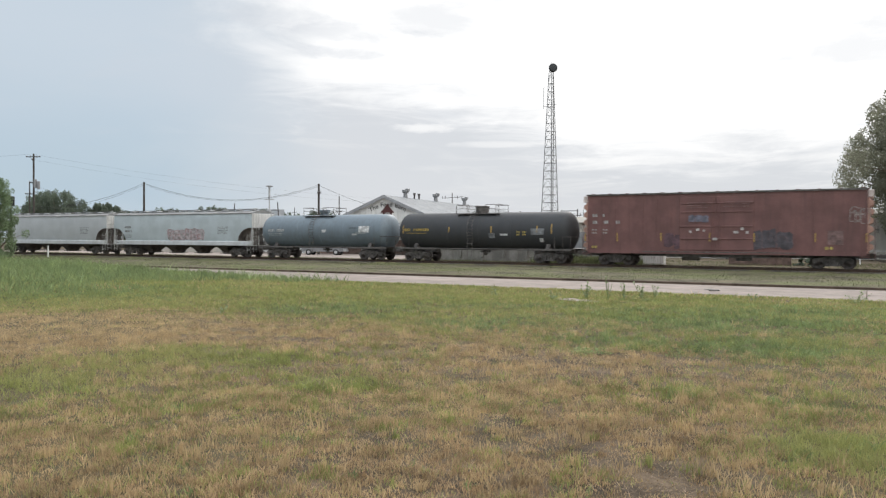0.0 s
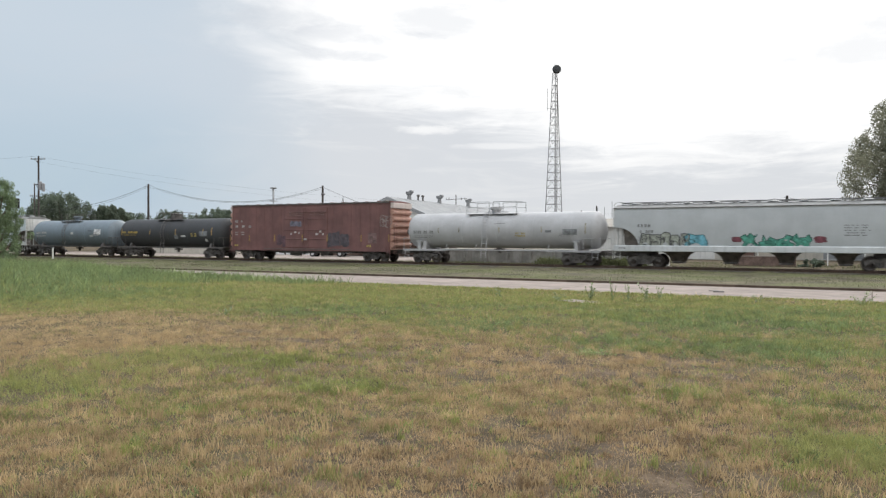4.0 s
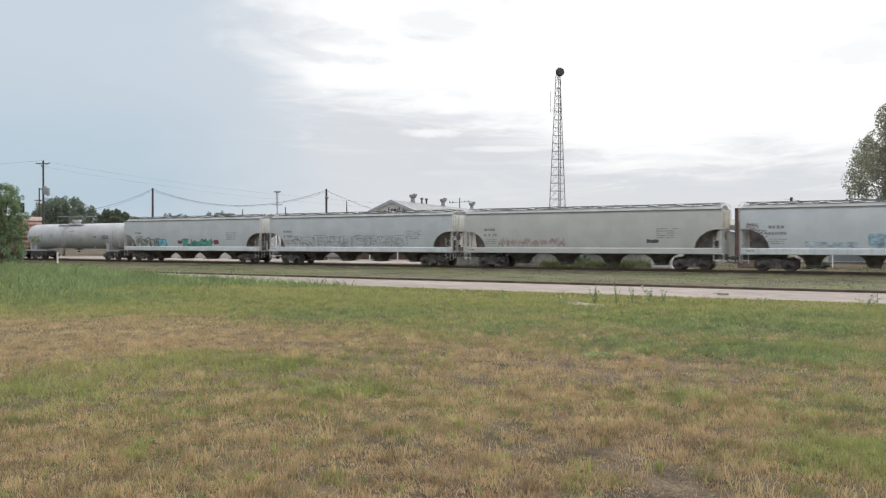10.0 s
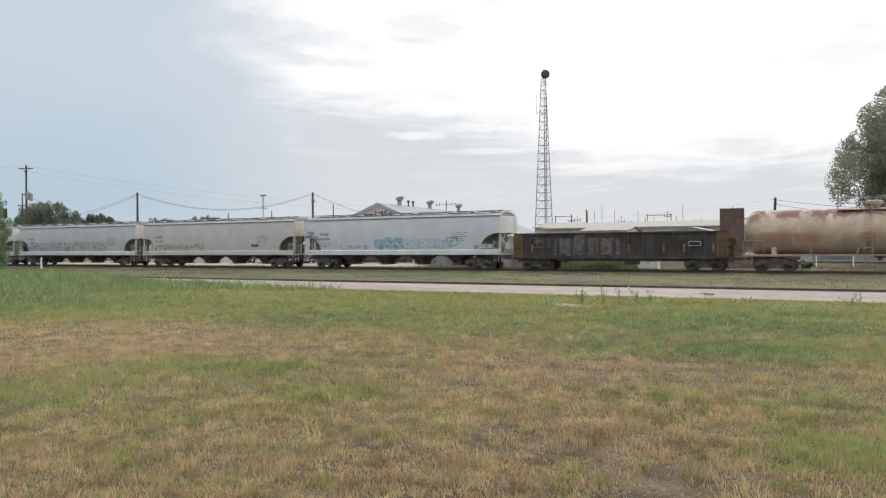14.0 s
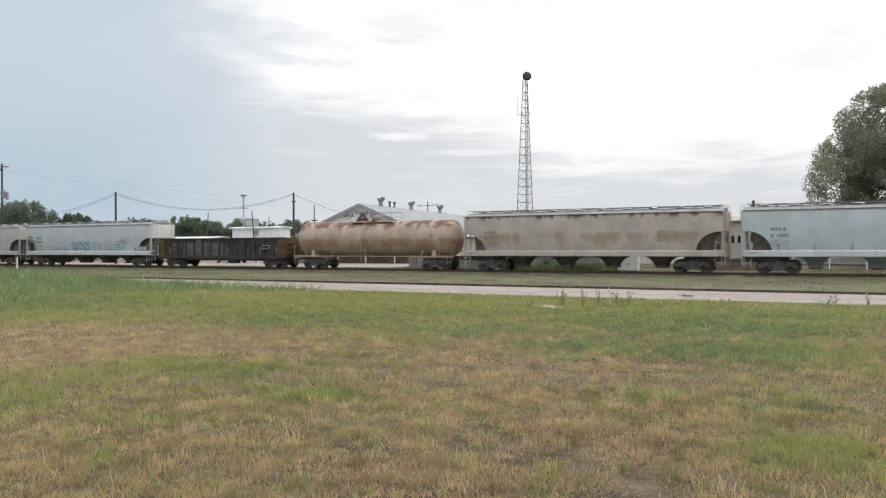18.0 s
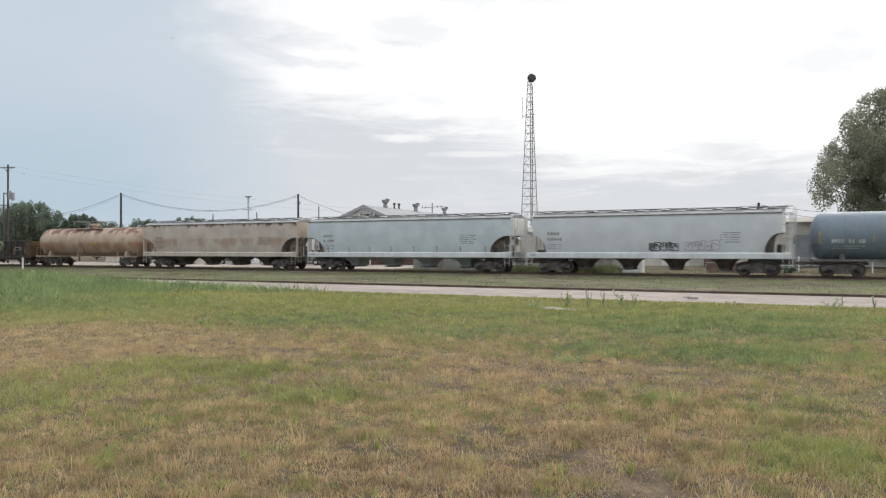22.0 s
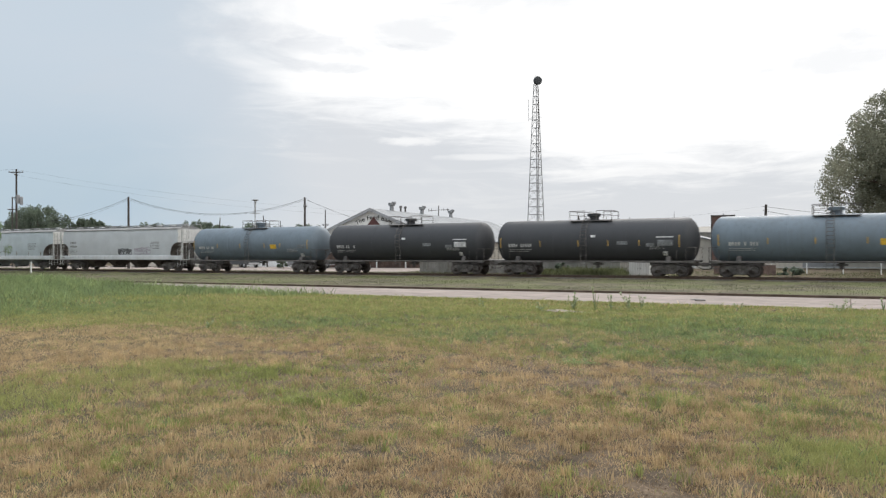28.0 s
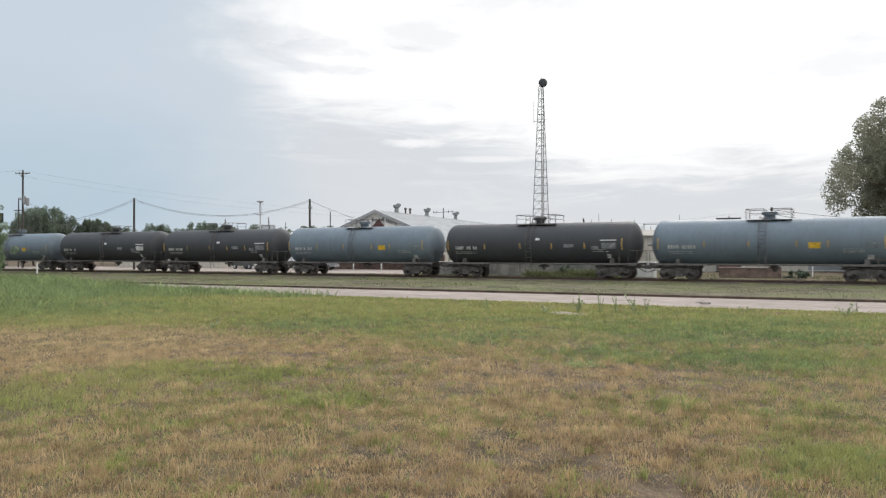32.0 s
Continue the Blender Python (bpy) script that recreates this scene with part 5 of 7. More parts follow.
    for x, z, w in ((-1.75, 2.35, 0.14), (-1.3, 2.5, 0.22), (-0.85, 2.42, 0.14), (-0.2, 1.85, 0.3), (1.15, 2.32, 0.3), (1.6, 2.55, 0.2), (1.95, 2.3, 0.14)):
        part("card", flat_marks(bmesh.new(), [(x, x + w, z, z + 0.17)], yd), spray("card", (0.50, 0.46, 0.45)), car, "white routing card on a door")
    bm = bmesh.new()
    fill(bm, [(bh - 2.6, 1.6), (bh - 1.7, 1.6), (bh - 1.7, 2.5), (bh - 2.6, 2.5)], y_of)
    part("data_panel", bm, spray("dusty2", (0.20, 0.125, 0.12)), car)


boxcar(-19.1, 0.9)


# ---- gondola ----
def gondola(u0, u1):
    paint = car_paint("gondola_dark", (0.045, 0.037, 0.036), 0.6, 0.36, 0.75, (0.085, 0.062, 0.054), 1.1, (0.095, 0.058, 0.042), 0.35)
    rusty = car_paint("gondola_end", (0.15, 0.095, 0.045), 0.5, 0.5, 0.8, (0.12, 0.06, 0.04), 2.0, (0.13, 0.065, 0.04), 0.25)
    half = 0.5 * (u1 - u0)
    bh = half - 0.5
    car = car_thing("gondola_car", u0, u1, "low rusty black gondola car with faded graffiti", "gondola car", "")
    running_gear(car, half, half - 2.2)
    for s in (-1, 1):
        y = s * 1.45
        part("side", boxed(-bh, bh, min(y, y - s * 0.05), max(y, y - s * 0.05), 0.98, 2.72), paint, car)
        part("top_chord", boxed(-bh, bh, min(y - s * 0.1, y + s * 0.12), max(y - s * 0.1, y + s * 0.12), 2.66, 2.78, bevel=0.015), paint, car)
        part("side_sill", boxed(-bh, bh, min(y, y + s * 0.12), max(y, y + s * 0.12), 0.84, 1.04), paint, car)
        for k in range(15):
            x = -bh + 0.4 + k * (2 * bh - 0.8) / 14
            part("side_post", boxed(x - 0.07, x + 0.07, min(y, y + s * 0.13), max(y, y + s * 0.13), 1.04, 2.66), paint, car)
        for e in (-1, 1):
            x = e * bh
            part("corner_plate", boxed(min(x, x - e * 0.75), max(x, x - e * 0.75), min(y, y + s * 0.135), max(y, y + s * 0.135), 0.98, 2.64), rusty, car, "yellow-brown rusty corner plate")
    for e in (-1, 1):
        x = e * bh
        part("end", boxed(min(x, x - e * 0.07), max(x, x - e * 0.07), -1.40, 1.40, 0.98, 2.76), rusty, car)
        for z in (1.3, 1.75, 2.2):
            part("end_rib", boxed(min(x, x + e * 0.1), max(x, x + e * 0.1), -1.4, 1.4, z, z + 0.18), rusty, car)
        part("ladder", ladder(bmesh.new(), x - e * 0.35, -1.64, 0.5, 2.3, 0.4, "x"), paint, car)
        part("hand_brake", boxed(min(x + e * 0.1, x + e * 0.3), max(x + e * 0.1, x + e * 0.3), 0.5, 0.9, 1.8, 2.4, bevel=0.03), M["dark_steel"], car)
    part("floor", boxed(-bh, bh, -1.42, 1.42, 0.96, 1.06), paint, car)
    part("centre_sill", boxed(-half + 0.4, half - 0.4, -0.35, 0.35, 0.62, 0.98), M["dark_steel"], car)
    bm = boxed(-4.5, 4.5, -1.2, -1.1, 0.68, 0.84)
    box(bm, 0.6, 1.6, -1.0, -0.3, 0.4, 0.8, 0.05)
    part("under_gear", bm, M["dark_steel"], car)

    def y_of(z):
        return -1.462

    graffiti(car, y_of, -bh + 3.3, -bh + 4.9, 1.1, 2.4, 61, ("steel_blue", (0.095, 0.105, 0.125)), None, 2, "faded steel-blue graffiti")
    graffiti(car, y_of, -bh + 4.9, -bh + 8.3, 1.1, 2.5, 62, ("ash", (0.10, 0.088, 0.085)), ("ash_line", (0.15, 0.13, 0.12)), 4, "faded grey graffiti", 0.06)
    graffiti(car, y_of, -bh + 1.5, -bh + 2.9, 1.7, 2.4, 63, None, ("ash_line", (0.20, 0.17, 0.15)), 3, "small pale tag", 0.05)
    for x in (-bh + 1.55, -bh + 4.0, -bh + 6.4, -bh + 9.0, -bh + 11.5, bh - 0.95, bh - 2.9):
        part("reflector", flat_marks(bmesh.new(), [(x - 0.05, x + 0.05, 1.3, 1.9)], y_of, 0.14), spray("dull_yellow", (0.19, 0.14, 0.07)), car, "dull yellow reflective strip")
    bm = bmesh.new()
    stroke(bm, [(bh - 2.6, 1.75), (bh - 1.8, 1.75), (bh - 1.8, 2.05), (bh - 2.6, 2.05), (bh - 2.6, 1.75)], 0.04, y_of, 0.15)
    part("data_panel", bm, STENCIL_PALE, car)


gondola(102.0, 118.8)


# ---- behind the track ----
def gz(x, y):
    return float(ground_z(x, y))


def utility_pole(x, y, top, r, label, arms=(), transformer=False, lean=(0, 0), lamp=False):
    z0 = gz(x, y)
    ob = thing("utility_pole", x, y, z0, label, "utility pole", "utility poles")
    h = top - z0
    part("pole", rod(bmesh.new(), (0, 0, -0.2), (lean[0], lean[1], h), r, 10, r * 0.72), M["wood_pole"], ob)
    for z, w, turn in arms:
        bm = boxed(-w / 2, w / 2, -0.16, -0.06, -0.06, 0.06)
        rod(bm, (-w * 0.3, -0.06, 0), (0, 0.0, -0.6), 0.02, 5)
        rod(bm, (w * 0.3, -0.06, 0), (0, 0.0, -0.6), 0.02, 5)
        arm = part("crossarm", bm, M["wood_pole"], ob, at=pose(lean[0] * z / h, lean[1] * z / h, z, 0, 0, turn))
        for s in (-0.46, -0.2, 0.2, 0.46):
            part("insulator", lathe(bmesh.new(), [(0.06, 0.03), (0.12, 0.06), (0.2, 0.05), (0.24, 0.02)], "Z", 8), M["galvanised"], arm, at=pose(s * w, -0.11, 0))
    if transformer:
        part("transformer", lathe(bmesh.new(), [(h - 5.1, 0.20), (h - 5.0, 0.24), (h - 3.9, 0.24), (h - 3.8, 0.15)], "Z", 14), M["grey_metal"], ob, at=pose(0.55, -0.1, 0))
        part("transformer", lathe(bmesh.new(), [(h - 5.3, 0.18), (h - 5.2, 0.22), (h - 4.2, 0.22), (h - 4.1, 0.14)], "Z", 14), M["grey_metal"], ob, at=pose(1.0, 0.1, 0))
    return ob


def wire(a, b, sag, r=0.022, n=16):
    """A hanging cable, its own thing."""
    a, b = Vector(a), Vector(b)
    bm = bmesh.new()
    pts = [a.lerp(b, k / n) - Vector((0, 0, sag * 4 * (k / n) * (1 - k / n))) for k in range(n + 1)]
    side = (b - a).cross(Vector((0, 0, 1))).normalized()
    rings = [[bm.verts.new(p - a + r * (math.cos(q * math.tau / 5) * side + Vector((0, 0, math.sin(q * math.tau / 5))))) for q in range(5)] for p in pts]
    for r0, r1 in zip(rings, rings[1:]):
        for q in range(5):
            bm.faces.new((r0[q], r0[(q + 1) % 5], r1[(q + 1) % 5], r1[q]))
    bm.faces.new(rings[0])
    bm.faces.new(rings[-1])
    ob = part("overhead_cable", bm, M["cable"], None)
    ob.location = a
    tagged(ob, "thin black overhead cable slung between poles", "cable", "overhead cables")


utility_pole(-108.55, 70.6, 14.1, 0.17, "tall wooden utility pole with crossarms and transformers", ((14.0, 2.2, 25), (13.55, 2.0, -40), (10.2, 1.3, 25)), True)
utility_pole(-112.5, 72.5, 10.3, 0.12, "slim wooden pole beside the tall one", ((8.7, 1.3, 25),))
utility_pole(-82.05, 68.4, 8.9, 0.17, "dark wooden pole carrying a slack cable", (), False, (0.0, 0.0))
utility_pole(-62.45, 79.6, 8.8, 0.17, "dark wooden pole with small fittings beside the feed store", ((8.0, 0.5, 60),), False, (0.0, 0))
utility_pole(-71.0, 95.5, 8.2, 0.10, "thin distant wooden pole", ((6.2, 1.0, 30),))
utility_pole(-9.1, 97.9, 7.1, 0.20, "dark wooden pole behind the warehouses", (), False, (0.35, 0))
utility_pole(-45.5, 132.0, 7.2, 0.12, "thin distant wooden pole", ((6.4, 1.4, 20),))
utility_pole(-38.8, 120.0, 7.4, 0.16, "thick distant wooden pole above the roofs", ())
utility_pole(-46.3, 108.0, 6.0, 0.10, "thin distant wooden pole")
wire((-82.05, 68.4, 8.75), (-62.45, 79.6, 8.65), 2.05)
wire((-82.05, 68.4, 8.55), (-62.45, 79.6, 8.45), 1.98, 0.014)
wire((-82.05, 68.4, 8.75), (-108.0, 66.0, 6.4), 1.5)
wire((-82.05, 68.4, 8.55), (-108.0, 66.0, 6.3), 1.6, 0.014)
wire((-108.55, 70.6, 9.6), (-104.0, 78.0, 6.0), 0.2, 0.014)
wire((-62.45, 79.6, 8.6), (-55.8, 86.0, 5.4), 0.25)
wire((-108.55, 70.6, 14.0), (-62.45, 98.0, 7.6), 0.8, 0.006)
wire((-108.55, 70.6, 14.1), (-150.0, 60.0, 15.2), 0.8, 0.010)
wire((-108.55, 70.6, 13.2), (-62.45, 98.0, 7.0), 0.9, 0.006)
wire((-9.1, 97.9, 6.9), (14.0, 100.0, 5.2), 0.6)
wire((-9.1, 97.9, 6.4), (4.0, 99.0, 4.6), 0.3)
wire((-9.1, 97.9, 6.9), (-50.0, 110.0, 6.0), 0.9, 0.006)


def substation():
    """Slim steel masts and low bus frames far behind the warehouses."""
    rng = random.Random(12)
    for k in range(15):
        az = radians(18.6 - 0.62 * k + rng.uniform(-0.2, 0.2))
        d = 150 + rng.uniform(-12, 12)
        x, y = -d * math.sin(az), d * math.cos(az)
        z0 = gz(x, y)
        top = rng.choice((6.6, 7.0, 7.6, 8.4, 9.4)) - z0
        ob = thing("substation_mast", x, y, z0, "thin grey steel mast beyond the warehouse roofs", "mast", "substation masts")
        part("mast", rod(bmesh.new(), (0, 0, 0), (0, 0, top), 0.07, 6, 0.05), M["tower_steel"], ob)
        if k % 5 == 0:
            part("crossbar", boxed(-0.7, 0.7, -0.05, 0.05, top - 1.1, top - 0.98), M["tower_steel"], ob)
            for px in (-0.6, 0.6):
                part("insulator", rod(bmesh.new(), (px, 0, top - 0.98), (px, 0, top - 0.6), 0.07, 6, 0.04), M["tower_steel"], ob)
    for az, w in ((19.6, 1.6), (12.8, 2.2)):
        a, d = radians(az), 150
        x, y = -d * math.sin(a), d * math.cos(a)
        z0 = gz(x, y)
        ob = thing("bus_frame", x, y, z0, "low grey steel bus frame beyond the roofs", "frame", "substation frames")
        for s in (-1, 1):
            part("post", boxed(s * w - 0.07, s * w + 0.07, -0.07, 0.07, 0, 7.4 - z0), M["tower_steel"], ob)
        part("beam", boxed(-w - 0.2, w + 0.2, -0.08, 0.08, 7.15 - z0, 7.30 - z0), M["tower_steel"], ob)


substation()


def light_mast():
    x, y = -82.4, 92.6
    ob = thing("light_mast", x, y, gz(x, y), "slim grey metal light mast with a round head", "light mast")
    h = 10.2
    part("mast", rod(bmesh.new(), (0, 0, 0), (0, 0, h), 0.13, 8, 0.08), M["galvanised"], ob)
    part("lamp_head", lathe(bmesh.new(), [(h - 0.1, 0.2), (h, 0.55), (h + 0.12, 0.55), (h + 0.18, 0.25)], "Z", 14), M["grey_metal"], ob)
    bm = boxed(-0.9, 0.9, -0.05, 0.05, h - 3.9, h - 3.75)
    box(bm, -0.06, 0.06, -0.6, 0.6, h - 3.75, h - 3.6)
    part("crossbar", bm, M["galvanised"], ob)
    bm = boxed(-0.65, 0.65, -0.4, 0.4, h - 2.05, h - 1.95)
    part("platform", bm, M["galvanised"], ob)
    part("collar", rod(bmesh.new(), (0, 0, h - 1.95), (0, 0, h - 0.1), 0.15, 10, 0.17), M["galvanised"], ob, "wider upper sleeve of the mast")


light_mast()


def radio_tower():
    x, y = -54.5, 142.1
    z0 = gz(x, y)
    ob = thing("radio_tower", x, y, z0, "tall grey lattice radio tower with a round dish on top", "radio tower", rz=28)
    H = 35.0
    def half(z):
        return 1.95 - (1.95 - 0.42) * min(1.0, z / H)
    corners = ((0, -1.15), (1.0, 0.6), (-1.0, 0.6))
    def at(k, z):
        return (corners[k][0] * half(z), corners[k][1] * half(z), z)
    for k in range(3):
        part("leg", rod(bmesh.new(), at(k, 0.0), at(k, H), 0.09, 7, 0.06), M["tower_steel"], ob)
    levels = [0.0]
    while levels[-1] < H - 1.0:
        levels.append(levels[-1] + 1.55)
    levels[-1] = H
    for a, b in zip(levels, levels[1:]):
        bm = bmesh.new()
        for k in range(3):
            j = (k + 1) % 3
            rod(bm, at(k, b), at(j, b), 0.045, 5)
            rod(bm, at(k, a), tuple((p + q) / 2 for p, q in zip(at(k, b), at(j, b))), 0.026, 5)
            rod(bm, at(j, a), tuple((p + q) / 2 for p, q in zip(at(k, b), at(j, b))), 0.026, 5)
        part("lattice_bay", bm, M["tower_steel"], ob)
    bm = bmesh.new()
    ladder(bm, 0.25, 0.0, 0.5, H - 0.5, 0.4, "x", 0.6, 0.03)
    rod(bm, (0.5, 0.05, 0), (0.5, 0.05, H - 1), 0.05, 6)
    part("ladder", bm, M["dark_steel"], ob)
    bm = bmesh.new()
    lathe(bm, [(-0.35, 0.3), (-0.3, 0.7), (-0.12, 0.84), (0.2, 0.84), (0.3, 0.78)], "Y", 26)
    part("dish", bm, surface("dish_grey", (0.035, 0.04, 0.045), 0.6, vary=0.1), ob, "dark grey drum-shaped dish", True, at=pose(0.3, -0.5, H + 0.55, 0, 0, 8))
    part("spike", rod(bmesh.new(), (0, 0, H), (0, 0, H + 1.75), 0.03, 6), M["tower_steel"], ob)
    bm = bmesh.new()
    rod(bm, (-1.5, -0.4, H - 7.0), (0.0, -0.4, H - 7.0), 0.05, 6)
    rod(bm, (-1.5, -0.4, H - 7.4), (-1.5, -0.4, H - 3.2), 0.04, 6)
    rod(bm, (1.0, -0.4, H - 6.6), (-1.0, -0.4, H - 6.6), 0.04, 6)
    part("whip_antenna", bm, M["tower_steel"], ob)


radio_tower()


def text_mesh(ch, size):
    cu = bpy.data.curves.new("letter", "FONT")
    cu.body, cu.size, cu.extrude = ch, size, 0.02
    cu.align_x, cu.align_y = "CENTER", "BOTTOM"
    ob = bpy.data.objects.new("letter", cu)
    scene.collection.objects.link(ob)
    me = bpy.data.meshes.new_from_object(ob.evaluated_get(bpy.context.evaluated_depsgraph_get()))
    bpy.data.objects.remove(ob)
    return me


def feed_store():
    """A long metal store, its gable towards the track."""
    px, py, ridge, eave = -55.2, 84.1, 7.25, 3.25
    z0 = gz(px, py)
    hw, length = 9.6, 50.0
    ob = thing("feed_store", px, py, z0, "long grey metal feed store with a white lettered gable", "store building", rz=6.7)
    r, e = ridge - z0, eave - z0
    wall = M["white_metal"]
    part("gable_wall", prism(bmesh.new(), [(-hw, 1.9), (hw, 1.9), (hw, e), (0, r), (-hw, e)], 0.0, 0.2), wall, ob, "white metal gable wall")
    part("base_wall", boxed(-hw, hw, -0.02, 0.2, 0, 1.9), M["brick_red"], ob, "dark red-brown lower wall")
    part("back_wall", prism(bmesh.new(), [(-hw, 0), (hw, 0), (hw, e), (0, r), (-hw, e)], length - 0.2, length), M["grey_metal"], ob)
    for s in (-1, 1):
        x = s * hw
        part("side_wall", boxed(min(x, x - s * 0.2), max(x, x - s * 0.2), 0.2, length - 0.2, 0, e), M["cream_metal"], ob)
        nx, nz = (r - e), hw
        ll = math.hypot(nx, nz)
        over = 0.5
        pts = [(0, r + 0.02), (s * (hw + over), e - over * (r - e) / hw + 0.02), (s * (hw + over), e - over * (r - e) / hw + 0.14), (0, r + 0.16)]
        roof = part("roof", prism(bmesh.new(), pts, -0.35, length + 0.3), M["grey_metal"], ob, "grey sheet metal roof")
        bm = bmesh.new()
        for k in range(50):
            y = -0.3 + k * (length + 0.5) / 49
            a = [(0, y, r + 0.16), (s * (hw + over), y, e - over * (r - e) / hw + 0.14)]
            rod(bm, a[0], a[1], 0.03, 4)
        stuffed(part("roof_seam", bm, M["grey_metal"], roof))
        part("barge_board", prism(bmesh.new(), [(0, r - 0.25), (s * (hw + over), e - over * (r - e) / hw - 0.25), (s * (hw + over), e - over * (r - e) / hw + 0.15), (0, r + 0.17)], -0.42, -0.36), M["grey_metal"], ob)
    # canopy over the loading front
    part("canopy", prism_x(bmesh.new(), [(-2.6, 2.55), (-2.6, 3.15), (0.0, 3.45), (0.0, 3.33)], -6.2, hw + 0.2), M["white_metal"], ob, "white canopy over the front")
    part("fascia", boxed(-hw, hw, -0.06, -0.01, 3.55, 3.68), M["grey_metal"], ob)
    for x in (-6.0, -2.0, 2.0, 6.0, 9.4):
        part("canopy_post", boxed(x - 0.07, x + 0.07, -2.5, -2.36, 0, 2.6), M["white_metal"], ob)
    # the sign: words on an arc, a barn shape and a line of bars below
    sign = "The Feed Barn"
    R, cx, cz = 4.6, 0.45, r - 6.12
    widths = [w * 0.76 for w in (0.62, 0.55, 0.52, 0.35, 0.52, 0.52, 0.52, 0.56, 0.35, 0.60, 0.52, 0.42, 0.55)]
    total = sum(widths)
    s = -total / 2
    for ch, w in zip(sign, widths):
        mid = s + w / 2
        s += w
        if ch == " ":
            continue
        a = mid * 1.02 / R
        me = text_mesh(ch, 0.86)
        me.materials.append(M["black_paint"])
        part("letter", me, None, ob, at=pose(cx + R * math.sin(a), -0.03, cz + R * math.cos(a), 90, 0, 0) @ pose(0, 0, 0, 0, 0, -math.degrees(a)))
    bm = bmesh.new()
    c = cx - 0.05
    zb = r - 3.15
    prism(bm, [(c - 0.66, zb), (c - 0.36, zb), (c - 0.36, zb + 1.05), (c - 0.66, zb + 1.05)], -0.05, 0.0)
    prism(bm, [(c + 0.36, zb), (c + 0.66, zb), (c + 0.66, zb + 1.05), (c + 0.36, zb + 1.05)], -0.05, 0.0)
    for k in range(2):
        x = c - 0.26 + 0.28 * k
        prism(bm, [(x, zb), (x + 0.1, zb), (x + 0.1, zb + 0.9), (x, zb + 0.9)], -0.05, 0.0)
        for z in (0.35, 0.75):
            prism(bm, [(x + 0.1, zb + z), (x + 0.22, zb + z), (x + 0.22, zb + z + 0.12), (x + 0.1, zb + z + 0.12)], -0.05, 0.0)
    prism(bm, [(c - 1.0, zb + 1.0), (c + 1.0, zb + 1.0), (c, zb + 2.15)], -0.055, 0.0)
    part("sign_emblem", bm, M["barn_red"], ob, "dark red painted barn shape")
    # the line below the emblem
    for k, ch in enumerate("Navasota, Texas"):
        if ch == " ":
            continue
        me = text_mesh(ch, 0.52)
        me.materials.append(M["black_paint"])
        part("letter", me, None, ob, at=pose(c - 2.0 + k * 0.285, -0.03, zb - 0.62, 90, 0, 0))
    # things on the ridge
    for y, tall in ((6.4, 1.15), (17.2, 1.15), (29.5, 1.2)):
        bm = bmesh.new()
        rod(bm, (0, 0, -0.1), (0, 0, tall * 0.6), 0.34, 10, 0.26)
        lathe(bm, [(tall * 0.55, 0.30), (tall * 0.68, 0.48), (tall * 0.95, 0.50), (tall, 0.2)], "Z", 12)
        box(bm, 0.1, 0.55, -0.3, 0.3, tall * 0.8, tall * 1.1, 0.04)
        part("roof_vent", bm, M["tower_steel"], ob, "round turbine roof vent", at=pose(0, y, r + 0.1))
    for y in (9.4, 11.0):
        bm = bmesh.new()
        rod(bm, (0, 0, 0), (0, 0, 0.65), 0.13, 8)
        rod(bm, (0, 0, 0.6), (0, 0, 0.85), 0.24, 8, 0.2)
        part("vent_pipe", bm, M["dark_steel"], ob, at=pose(0, y, r + 0.1))
    bm = bmesh.new()
    rod(bm, (0, 0, 0), (0, 0, 1.75), 0.08, 6)
    rod(bm, (-1.7, 0, 1.0), (1.9, 0, 1.15), 0.04, 6)
    for x in (-1.7, -1.2, 0.9, 1.5):
        rod(bm, (x, 0, 0.9), (x, 0, 1.3), 0.05, 6)
    part("aerial", bm, M["dark_steel"], ob, at=pose(0, 24.0, r))
    part("rooftop_unit", boxed(-7.9, -6.3, 3, 5, e + 0.5, e + 1.7, bevel=0.05), M["grey_metal"], ob)


feed_store()


